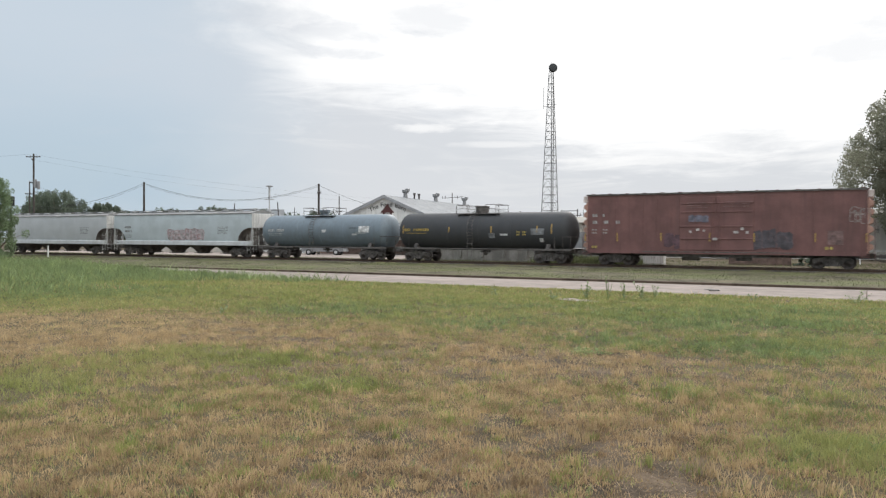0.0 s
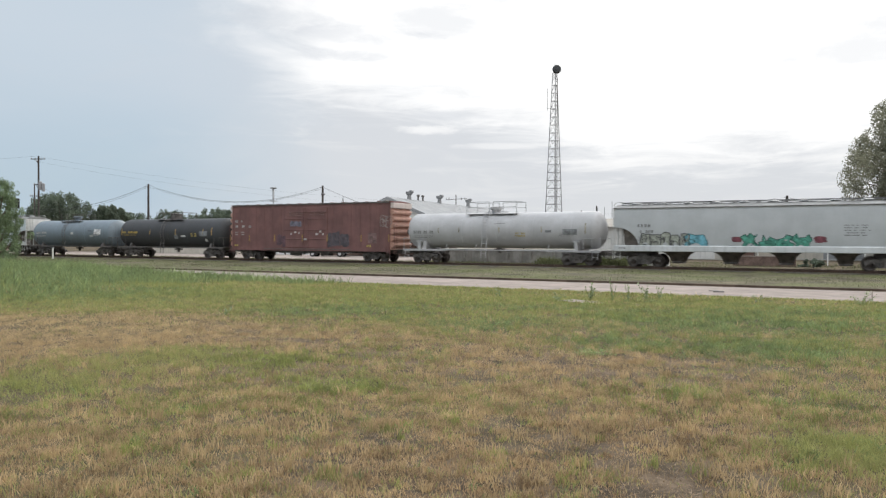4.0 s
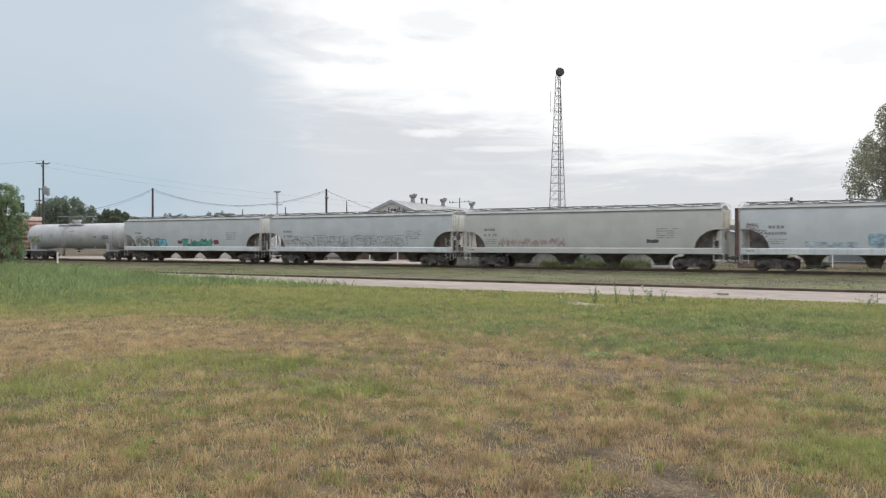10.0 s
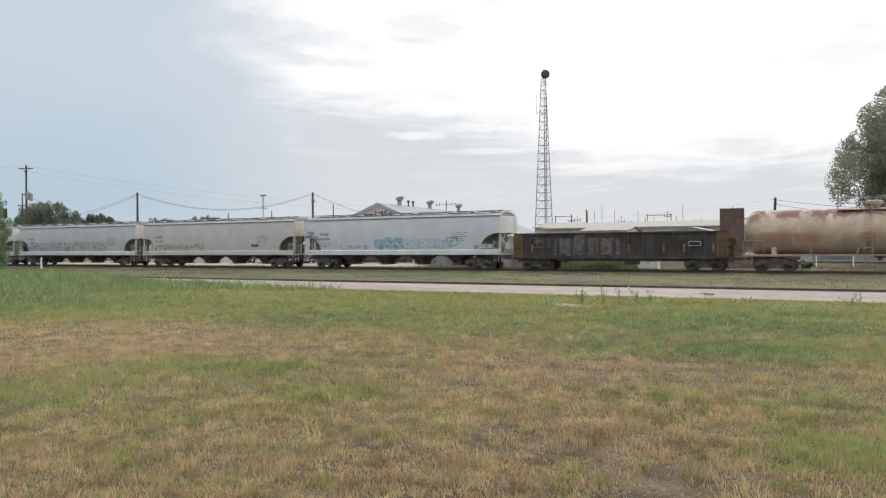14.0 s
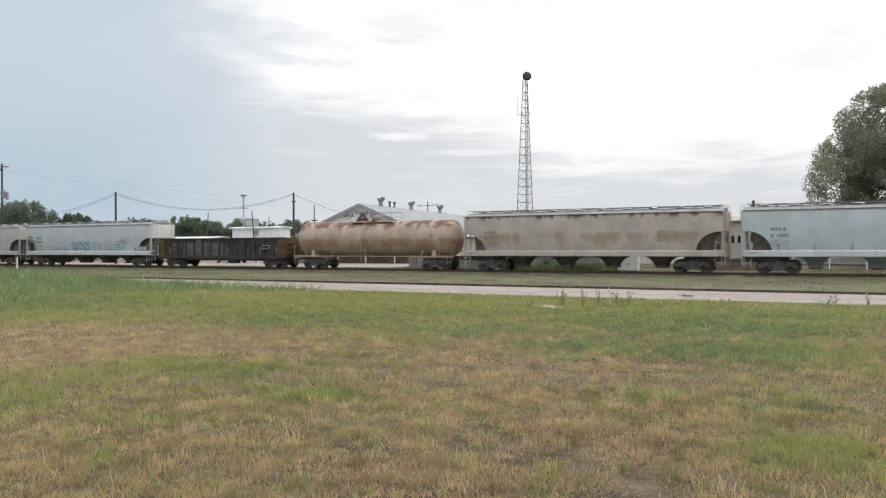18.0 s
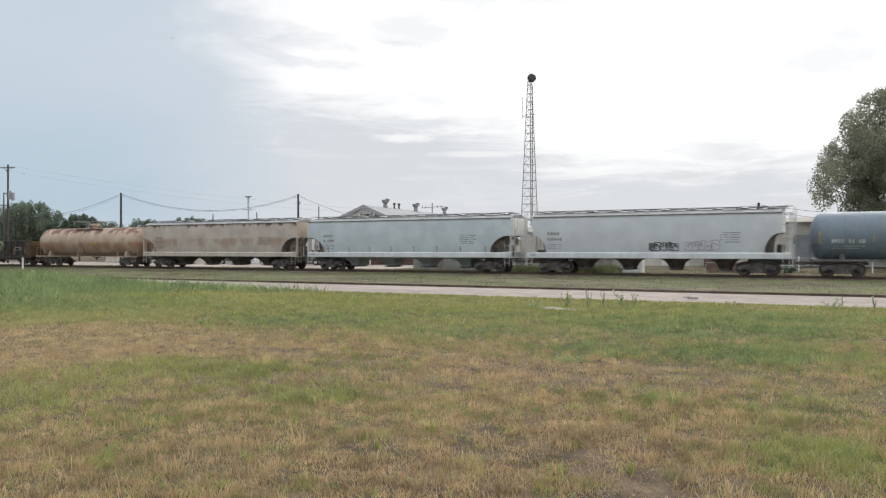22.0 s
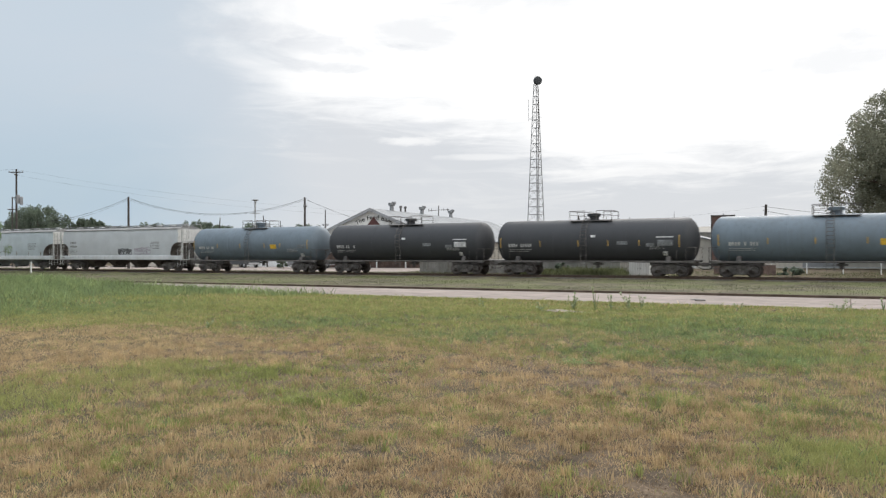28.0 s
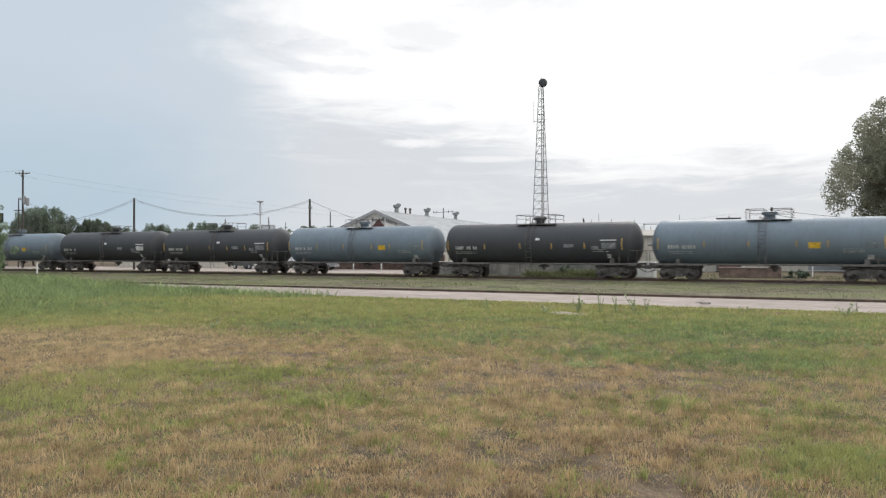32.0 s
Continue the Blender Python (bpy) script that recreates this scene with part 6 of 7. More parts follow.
def shed(name, x0, x1, y0, y1, wall_top, ridge_top, label, wall, roof, ridge_along="x", extras=None, slits=()):
    x, y = 0.5 * (x0 + x1), 0.5 * (y0 + y1)
    z0 = gz(x, y)
    a, b = 0.5 * (x1 - x0), 0.5 * (y1 - y0)
    ob = thing(name, x, y, z0, label, "warehouse", "low buildings behind the track")
    w, r = wall_top - z0, ridge_top - z0
    part("wall", boxed(-a, a, -b, -b + 0.2, 0, w), wall, ob)
    part("wall", boxed(-a, a, b - 0.2, b, 0, w), wall, ob)
    part("wall", boxed(-a, -a + 0.2, -b + 0.2, b - 0.2, 0, w), wall, ob)
    part("wall", boxed(a - 0.2, a, -b + 0.2, b - 0.2, 0, w), wall, ob)
    if ridge_along == "x":
        part("roof", prism_x(bmesh.new(), [(-b - 0.4, w - 0.03), (0, r), (b + 0.4, w - 0.03), (b + 0.4, w + 0.10), (0, r + 0.12), (-b - 0.4, w + 0.10)], -a - 0.3, a + 0.3), roof, ob)
        for s in (-1, 1):
            part("gable", prism_x(bmesh.new(), [(-b, w), (0, r), (b, w)], s * a - 0.08 * (s + 1), s * a + 0.08 * (1 - s)), wall, ob)
    else:
        part("roof", prism(bmesh.new(), [(-a - 0.4, w - 0.03), (0, r), (a + 0.4, w - 0.03), (a + 0.4, w + 0.10), (0, r + 0.12), (-a - 0.4, w + 0.10)], -b - 0.3, b + 0.3), roof, ob)
        for s in (-1, 1):
            part("gable", prism(bmesh.new(), [(-a, w), (0, r), (a, w)], s * b - 0.08 * (s + 1), s * b + 0.08 * (1 - s)), wall, ob)
    bm = bmesh.new()
    n = int(2 * a / 1.2)
    for k in range(n):
        px = -a + (k + 0.5) * 2 * a / n
        box(bm, px - 0.025, px + 0.025, -b - 0.03, -b, 0.1, w - 0.05)
    stuffed(part("wall_rib", bm, wall, ob))
    for dx, dz in slits:
        part("window", boxed(dx, dx + 0.3, -b - 0.05, -b - 0.032, dz, dz + 0.9), M["dark_glass"], ob, "narrow dark window")
    for k, (dx0, dx1, dz, m) in enumerate(extras or ()):
        part("door" if dz > 2 else "window", boxed(dx0, dx1, -b - 0.05, -b - 0.032, 0.05 if dz > 2 else 1.2, dz), m, ob)
    return ob


shed("warehouse", -38.0, -11.9, 99.0, 112.0, 3.9, 4.75, "long low cream metal warehouse", M["cream_metal"], M["tan_roof"], "x", ((-10, -7, 3.1, M["grey_metal"]), (4, 7, 3.1, M["grey_metal"])))
shed("warehouse", -21.2, -13.0, 91.0, 98.0, 2.6, 3.6, "small gabled cream metal shed", M["cream_metal"], M["grey_metal"], "y", ((-1.5, 1.5, 2.3, M["white_metal"]),))
shed("warehouse", -11.6, 24.0, 96.0, 114.0, 4.6, 5.4, "long white metal warehouse with a shallow roof", M["cream_metal"], M["tan_roof"], "x", ((-11, -7, 3.6, M["grey_metal"]), (2, 6, 3.6, M["grey_metal"])), ((-17.2, 2.4), (-16.5, 2.4), (-15.8, 2.4), (-15.1, 2.4)))
shed("warehouse", -30.5, -25.0, 93.0, 99.0, 3.4, 3.9, "low white flat-roofed shed", M["white_metal"], M["tan_roof"], "x")
shed("warehouse", -78.2, -69.6, 85.5, 87.9, 4.5, 4.6, "white boxy building with a grey star emblem", M["bright_white"], M["bright_white"], "x")
shed("warehouse", -100.0, -79.0, 80.5, 88.0, 2.75, 3.25, "long low pale building beyond the parking lot", M["cream_metal"], M["white_metal"], "x")
shed("warehouse", -44.5, -38.5, 112.0, 122.0, 4.4, 5.2, "distant pale metal shed", M["cream_metal"], M["tan_roof"], "x")


def star_emblem():
    bm = bmesh.new()
    for k in range(6):
        a = k * math.pi / 3 + 0.5
        rod(bm, (0, 0, 0), (0.72 * math.cos(a), 0, 0.72 * math.sin(a)), 0.14, 4, 0.03)
    ob = part("star_emblem", bm, M["grey_metal"], None)
    ob.location = (-73.7, 85.36, 3.85)
    tagged(ob, "grey star-shaped emblem on the white wall", "emblem")


def roof_things():
    ob = thing("roof_unit", -75.8, 86.9, 4.68, "grey boxy air unit on the white roof", "roof unit")
    part("casing", boxed(-0.85, 0.85, -0.6, 0.6, 0.06, 1.25, bevel=0.04), M["grey_metal"], ob)
    part("grille", boxed(-0.6, 0.6, -0.63, -0.605, 0.3, 1.0), M["galvanised"], ob)
    part("base", boxed(-0.9, 0.9, -0.65, 0.65, 0.0, 0.06), M["galvanised"], ob)
    ob = thing("antenna", -72.4, 86.7, 4.70, "thin dark antenna on the white roof", "antenna")
    part("pole", rod(bmesh.new(), (0, 0, 0), (0, 0, 1.5), 0.05, 6), M["cable"], ob)
    part("crossbar", rod(bmesh.new(), (-0.4, 0, 0.75), (0.4, 0, 0.75), 0.035, 6), M["cable"], ob)
    for x0, z1, x1 in ((-81.6, 6.6, -82.3), (-73.4, 6.7, -72.7)):
        z0 = gz(x1, 84.2)
        ob = thing("leaning_post", x1, 84.2, z0, "thin dark leaning post in the lot", "post", "leaning posts of the lot")
        part("post", rod(bmesh.new(), (0, 0, 0), (x0 - x1, 0, z1 - z0), 0.10, 7, 0.07), M["wood_pole"], ob)
        part("cap", rod(bmesh.new(), (x0 - x1, 0, z1 - z0), (x0 - x1, 0, z1 - z0 + 0.2), 0.09, 7), M["grey_metal"], ob)


roof_things()
star_emblem()


def rust_silo():
    x, y = -12.5, 90.2
    z0 = gz(x, y)
    ob = thing("storage_bin", x, y, z0, "tall square rust-brown steel bin", "storage bin", rz=7)
    h = 5.55 - z0
    part("bin", boxed(-1.2, 1.2, -1.2, 1.2, 0.3, h, bevel=0.04), M["rusty_plate"], ob)
    bm = bmesh.new()
    for s in (-1, 1):
        for q in (-1, 1):
            box(bm, s * 1.2 - 0.06, s * 1.2 + 0.06, q * 1.2 - 0.06, q * 1.2 + 0.06, 0, h + 0.06)
    part("corner_angle", bm, M["dark_steel"], ob)
    part("rim", boxed(-1.26, 1.26, -1.26, 1.26, h - 0.08, h + 0.05), M["dark_steel"], ob)
    part("vent_pipe", rod(bmesh.new(), (0.05, 0, h), (0.05, 0, h + 0.25), 0.06, 6), M["dark_steel"], ob)


rust_silo()


def loading_dock():
    ob = thing("loading_dock", -27.6, 67.7, gz(-27.6, 67.7), "long grey concrete loading dock wall", "loading dock")
    part("wall", boxed(-10.0, 10.0, -1.75, 1.75, 0, 1.15, bevel=0.03), M["grey_wall"], ob)
    part("cap", boxed(-10.1, 10.1, -1.85, 1.85, 1.15, 1.28, bevel=0.03), M["grey_wall"], ob)
    for k in range(9):
        part("bumper", boxed(-9.2 + k * 2.3 - 0.12, -9.2 + k * 2.3 + 0.12, -1.95, -1.76, 0.4, 1.05), M["grey_wall"], ob)


loading_dock()


def cabinet():
    x, y = -15.4, 64.0
    ob = thing("equipment_cabinet", x, y, gz(x, y), "white ribbed metal trackside equipment cabinet", "cabinet")
    part("body", boxed(-0.85, 0.85, -0.4, 0.4, 0.05, 1.30, bevel=0.03), M["white_metal"], ob)
    part("lid", boxed(-0.92, 0.92, -0.47, 0.47, 1.30, 1.37, bevel=0.02), M["white_metal"], ob)
    for s in (-1, 1):
        d = part("door", boxed(-0.80 if s < 0 else 0.02, -0.02 if s < 0 else 0.80, -0.44, -0.402, 0.12, 1.24, bevel=0.01), M["white_metal"], ob)
        part("handle", boxed(s * 0.1 - 0.02, s * 0.1 + 0.02, -0.48, -0.44, 0.55, 0.7), M["dark_steel"], d)
        for k in range(3):
            px = s * (0.25 + 0.2 * k)
            part("rib", boxed(px - 0.03, px + 0.03, -0.47, -0.44, 0.18, 1.18), M["white_metal"], d)
    part("base", boxed(-0.95, 0.95, -0.5, 0.5, -0.02, 0.06), M["concrete"], ob)


cabinet()


def low_wall(x0, x1, y, h, material, label):
    x = 0.5 * (x0 + x1)
    ob = thing("low_wall", x, y, gz(x, y), label, "wall", "low walls behind the track")
    part("wall", boxed(x0 - x, x1 - x, -0.1, 0.1, 0, h), material, ob)
    part("cap", boxed(x0 - x - 0.05, x1 - x + 0.05, -0.15, 0.15, h, h + 0.08, bevel=0.02), M["concrete"], ob)


low_wall(-10.4, -5.5, 69.5, 0.8, M["brick_red"], "low brick-red wall behind the track")


def rail_fence(x0, x1, y, n):
    x = 0.5 * (x0 + x1)
    ob = thing("fence", x, y, gz(x, y), "white post and wire fence in the weeds", "fence")
    post = mesh_of(boxed(-0.05, 0.05, -0.05, 0.05, 0, 1.35, bevel=0.01), "post", M["white_paint"])
    for k in range(n):
        part("post", post, None, ob, at=pose(x0 - x + k * (x1 - x0) / (n - 1), 0, 0))
    for z in (0.55, 1.2):
        part("rail", boxed(x0 - x, x1 - x, -0.02, 0.02, z, z + 0.05), M["galvanised"], ob)


rail_fence(-9.0, 22.0, 74.0, 12)


def parked_pickup(x, y, rz, color, label):
    ob = thing("pickup_truck", x, y, gz(x, y), label, "pickup truck", "parked vehicles", rz=rz)
    paint = surface("pickup_paint", color, 0.3, vary=0.05, bump=0)
    part("body", prism(bmesh.new(), [(-2.7, 0.45), (2.7, 0.45), (2.75, 0.9), (2.6, 1.05), (1.5, 1.12), (-0.9, 1.12), (-2.7, 1.12)], -0.95, 0.95), paint, ob)
    part("cab", prism(bmesh.new(), [(-0.8, 1.12), (1.4, 1.12), (0.75, 1.78), (-0.6, 1.80)], -0.85, 0.85), paint, ob)
    part("side_window", prism(bmesh.new(), [(-0.65, 1.18), (1.15, 1.18), (0.7, 1.68), (-0.52, 1.70)], -0.87, -0.855), M["dark_glass"], ob)
    part("bumper", boxed(2.7, 2.85, -0.9, 0.9, 0.45, 0.7, bevel=0.03), M["galvanised"], ob)
    tyre = lathe(bmesh.new(), [(-0.12, 0.30), (-0.10, 0.38), (0.10, 0.38), (0.12, 0.30)], "Y", 18)
    tm = mesh_of(tyre, "wheel", M["cable"])
    for wx in (-1.75, 1.75):
        for wy in (-0.85, 0.85):
            w = part("wheel", tm, None, ob, at=pose(wx, wy, 0.38))
            part("rim", lathe(bmesh.new(), [(-0.13, 0.2), (0.13, 0.2)], "Y", 12), M["galvanised"], w)


parked_pickup(-59.5, 77.0, 20, (0.22, 0.225, 0.235), "grey pickup truck parked before the feed store")
parked_pickup(-72.0, 78.5, -15, (0.05, 0.055, 0.06), "dark pickup truck parked in the lot")


def parking_lot():
    bm = bmesh.new()
    z = gz(-70, 72) + 0.03
    box(bm, -125, -40, 66.0, 83.5, z - 0.05, z)
    tagged(new("pavement", mesh_of(bm, "pavement", M["concrete"])), "pale concrete parking lot behind the track", "pavement", kind="structure")


parking_lot()


def signal_and_sign():
    x, y = -72.5, 42.4
    ob = thing("street_sign", x, y, gz(x, y), "white street sign on a thin post in the tree", "sign")
    part("post", rod(bmesh.new(), (0, 0, 0), (0, 0, 7.0), 0.035, 6), M["wood_pole"], ob)
    part("panel", boxed(-0.6, 0.55, -0.06, -0.03, 6.85, 7.3), M["white_paint"], ob)
    x, y = -74.2, 49.8
    ob = thing("marker_post", x, y, gz(x, y), "short white marker post beside the track", "post")
    part("post", boxed(-0.07, 0.07, -0.07, 0.07, 0, 1.15, bevel=0.01), M["white_paint"], ob)
    part("cap", boxed(-0.08, 0.08, -0.08, 0.08, 1.15, 1.25), M["grey_metal"], ob)
    x, y = -76.0, 47.0
    ob = thing("signal", x, y, gz(x, y), "black signal head on a dark pole", "signal")
    part("pole", rod(bmesh.new(), (0, 0, 0), (0, 0, 5.6), 0.07, 8), M["dark_steel"], ob)
    part("head", boxed(-0.35, 0.35, -0.2, 0.2, 5.2, 6.2, bevel=0.05), M["black_paint"], ob)
    part("visor", rod(bmesh.new(), (0, -0.2, 5.7), (0, -0.5, 5.7), 0.2, 10), M["black_paint"], ob)


signal_and_sign()


# ---- trees ----
def leaf_cloud(rng, centres, count, size, upright=0.8):
    """Leaves as small bent quads round clump centres (x, y, z, radius)."""
    c = np.array(centres)
    w = c[:, 3] ** 2
    idx = rng.choice(len(c), count, p=w / w.sum())
    d = rng.normal(size=(count, 3))
    d /= np.linalg.norm(d, axis=1)[:, None]
    rad = rng.uniform(0.35, 1.0, count) ** 0.5
    p = c[idx, :3] + d * (c[idx, 3] * rad)[:, None] * np.array([1, 1, upright])
    a = rng.normal(size=(count, 3))
    a /= np.linalg.norm(a, axis=1)[:, None]
    b = np.cross(a, d)
    b /= np.maximum(1e-6, np.linalg.norm(b, axis=1))[:, None]
    s = (size * rng.uniform(0.6, 1.4, count))[:, None]
    quad = np.stack([p - a * s * 0.5, p + b * s * 0.36, p + a * s * 0.5, p - b * s * 0.36], 1)
    f = np.arange(count * 4).reshape(-1, 4)
    return quad.reshape(-1, 3), f


def tree(x, y, h, spread, label, seed, leaves=9000, leaf=0.28, material="leaf", trunk_share=0.25, limbs=9, lobes=46, lobe=(0.09, 0.20), category="tree", skirt=0.45, upright=0.8):
    rng = np.random.default_rng(seed)
    z0 = gz(x, y)
    ob = thing("tree" if category == "tree" else "bush", x, y, z0, label, category, "trees" if category == "tree" else "")
    th = h * trunk_share
    bm = bmesh.new()
    r0 = 0.022 * h + 0.03
    pts = [Vector((0, 0, -0.1))]
    for k in range(1, 6):
        pts.append(Vector((rng.normal() * 0.012 * h, rng.normal() * 0.012 * h, h * 0.85 * k / 5)))
    for k in range(5):
        rod(bm, pts[k], pts[k + 1], r0 * (1 - 0.17 * k), 9, r0 * (1 - 0.17 * (k + 1)))
    part("trunk", bm, M["bark"], ob, smooth=True)
    bm = bmesh.new()
    centres = []
    for k in range(limbs):
        a = k * 2.4 + rng.uniform(-0.4, 0.4)
        zb = th + (h * 0.55 - th) * rng.uniform(0, 1)
        reach = spread * rng.uniform(0.4, 0.72)
        tip = Vector((math.cos(a) * reach, math.sin(a) * reach, min(h * 0.9, zb + h * rng.uniform(0.12, 0.35))))
        mid = Vector((tip.x * 0.5, tip.y * 0.5, zb + (tip.z - zb) * 0.35))
        base = Vector((0, 0, zb))
        rod(bm, base, mid, r0 * 0.45, 6, r0 * 0.3)
        rod(bm, mid, tip, r0 * 0.3, 6, r0 * 0.1)
        for j in range(2):
            side = tip + Vector((rng.normal(), rng.normal(), rng.normal() * 0.6)) * spread * 0.22
            rod(bm, mid.lerp(tip, 0.4), side, r0 * 0.16, 5, r0 * 0.05)
            centres.append((*side, spread * rng.uniform(0.12, 0.2)))
        centres.append((*tip, spread * rng.uniform(0.14, 0.24)))
    stuffed(part("limbs", bm, M["bark"], ob))
    for k in range(lobes):
        u = rng.uniform(0, 1)
        zz = th * 0.9 + (h - th * 0.9) * u
        prof = math.sqrt(max(0.02, 1 - (max(0.0, u - 0.45) / 0.57) ** 2.8)) * min(1.0, skirt + 1.5 * u)
        a = rng.uniform(0, math.tau)
        rr = spread * prof * rng.uniform(0.35, 0.95)
        centres.append((math.cos(a) * rr, math.sin(a) * rr, min(zz, h * 0.97), spread * rng.uniform(*lobe)))
    v, f = leaf_cloud(rng, centres, leaves, leaf, upright)
    v[:, 2] = np.maximum(v[:, 2], 0.1)
    part("crown", from_arrays("crown", v, f, M[material]), None, ob)
    return ob


tree(6.6, 91.0, 18.1, 8.9, "large dark leafy tree behind the white warehouse", 3, 125000, 0.20, trunk_share=0.17, limbs=22, lobes=400, lobe=(0.05, 0.11), skirt=0.52, upright=1.2)
tree(20.0, 95.0, 16.0, 8.0, "dark leafy tree behind the white warehouse", 4, 12000, 0.45, trunk_share=0.2, limbs=10, lobes=30)
tree(-74.6, 44.3, 7.8, 2.4, "leafy green tree beside the road, hung with branches to the ground", 5, 27000, 0.13, "leaf_near", 0.04, 16, 190, lobe=(0.08, 0.19), skirt=0.75, upright=1.3)
tree(-80.5, 44.5, 7.2, 3.8, "leafy green tree beside the road", 6, 30000, 0.14, "leaf_near", 0.04, 14, 170, lobe=(0.07, 0.17), skirt=0.8, upright=1.3)
tree(-117.5, 80.0, 9.3, 5.6, "broad dark tree behind the utility pole", 7, 42000, 0.19, "leaf_bush", lobes=260, lobe=(0.04, 0.10), upright=2.0)
tree(-124.5, 83.0, 8.2, 4.2, "broad dark tree behind the utility pole", 8, 42000, 0.19, "leaf_bush", lobes=260, lobe=(0.04, 0.10), upright=2.0)
tree(-112.5, 85.5, 7.6, 3.4, "broad dark tree behind the utility pole", 9, 42000, 0.19, "leaf_bush", lobes=260, lobe=(0.04, 0.10), upright=2.0)
tree(-104.2, 99.5, 6.3, 3.6, "small dark tree beyond the parking lot", 10, 20000, 0.19, "leaf_bush", lobes=150, lobe=(0.06, 0.14), upright=1.3)
tree(-101.5, 101.0, 7.2, 3.4, "small dark tree beyond the parking lot", 12, 20000, 0.19, "leaf_bush", lobes=150, lobe=(0.06, 0.14), upright=1.3)
for k, (tx, ty, hh) in enumerate(((-123, 108, 7.6), (-116, 113, 8.2), (-110, 112, 7.0), (-104, 117, 7.4), (-98, 116, 6.6), (-93, 118, 6.9), (-129, 104, 7.0), (-101.8, 111.5, 5.6), (-106, 109.5, 6.6))):
    tree(tx, ty, hh, 4.2, "tree of the dark row far behind the lot", 20 + k, 14000, 0.23, "leaf_bush", lobes=110, lobe=(0.07, 0.16), upright=1.4)


def bush_row(seed, spots):
    for k, (x, y, h, s) in enumerate(spots):
        tree(x, y, h, s, "scrubby green bush in the weeds behind the track", seed + k, 2600, 0.14, "leaf_bush", 0.05, 5, 14, category="bush")


bush_row(60, ((-22.5, 65.2, 0.9, 0.8), (-4.0, 66.0, 0.7, 0.9), (-63.0, 76.0, 1.4, 1.1)))


# ---- grass ----
def waves(seed, x, y, first, count=7, grow=1.6):
    """Uneven ground cover: a sum of waves, about -1 to 1."""
    rng = np.random.default_rng(seed)
    n = 0.0
    for k in range(count):
        a, w = rng.uniform(0, math.tau), first * grow ** k
        n = n + np.sin(w * (x * math.cos(a) + y * math.sin(a)) + 1.2 * np.sin(0.6 * w * (x * math.sin(a) - y * math.cos(a))) + rng.uniform(0, math.tau))
    return n / math.sqrt(count)


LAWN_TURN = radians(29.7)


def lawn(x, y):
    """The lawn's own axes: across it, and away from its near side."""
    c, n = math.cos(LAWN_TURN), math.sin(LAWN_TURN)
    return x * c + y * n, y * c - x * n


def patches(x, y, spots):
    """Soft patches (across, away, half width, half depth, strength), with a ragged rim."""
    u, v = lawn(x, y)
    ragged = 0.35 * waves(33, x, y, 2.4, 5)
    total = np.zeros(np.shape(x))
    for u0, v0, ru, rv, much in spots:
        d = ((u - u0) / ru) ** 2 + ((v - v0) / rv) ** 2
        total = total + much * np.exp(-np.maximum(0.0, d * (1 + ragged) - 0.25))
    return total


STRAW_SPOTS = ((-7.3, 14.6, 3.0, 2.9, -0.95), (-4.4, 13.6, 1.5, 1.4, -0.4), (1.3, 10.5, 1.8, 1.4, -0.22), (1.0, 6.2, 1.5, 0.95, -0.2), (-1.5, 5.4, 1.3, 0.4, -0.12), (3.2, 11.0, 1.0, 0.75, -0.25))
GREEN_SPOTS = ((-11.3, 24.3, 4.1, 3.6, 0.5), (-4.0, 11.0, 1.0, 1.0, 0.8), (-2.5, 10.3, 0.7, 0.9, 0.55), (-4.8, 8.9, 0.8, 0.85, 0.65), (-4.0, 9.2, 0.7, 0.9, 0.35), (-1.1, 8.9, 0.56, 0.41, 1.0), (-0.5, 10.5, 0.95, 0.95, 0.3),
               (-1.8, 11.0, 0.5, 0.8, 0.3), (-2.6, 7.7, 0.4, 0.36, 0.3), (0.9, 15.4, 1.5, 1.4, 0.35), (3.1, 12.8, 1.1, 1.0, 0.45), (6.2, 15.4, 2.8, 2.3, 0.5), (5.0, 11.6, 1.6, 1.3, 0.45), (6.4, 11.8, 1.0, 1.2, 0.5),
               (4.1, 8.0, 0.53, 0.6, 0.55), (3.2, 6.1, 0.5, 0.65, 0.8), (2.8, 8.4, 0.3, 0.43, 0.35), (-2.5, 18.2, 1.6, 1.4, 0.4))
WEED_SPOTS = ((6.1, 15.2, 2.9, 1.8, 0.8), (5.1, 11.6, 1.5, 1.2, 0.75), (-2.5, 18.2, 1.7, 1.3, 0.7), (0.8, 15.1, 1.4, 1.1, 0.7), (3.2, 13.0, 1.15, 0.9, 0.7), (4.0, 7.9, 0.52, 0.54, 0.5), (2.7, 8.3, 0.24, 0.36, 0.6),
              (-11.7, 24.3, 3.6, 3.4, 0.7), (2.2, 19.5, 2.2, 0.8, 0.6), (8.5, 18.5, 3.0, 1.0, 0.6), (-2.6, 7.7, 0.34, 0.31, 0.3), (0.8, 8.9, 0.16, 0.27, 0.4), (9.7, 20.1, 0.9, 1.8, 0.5))
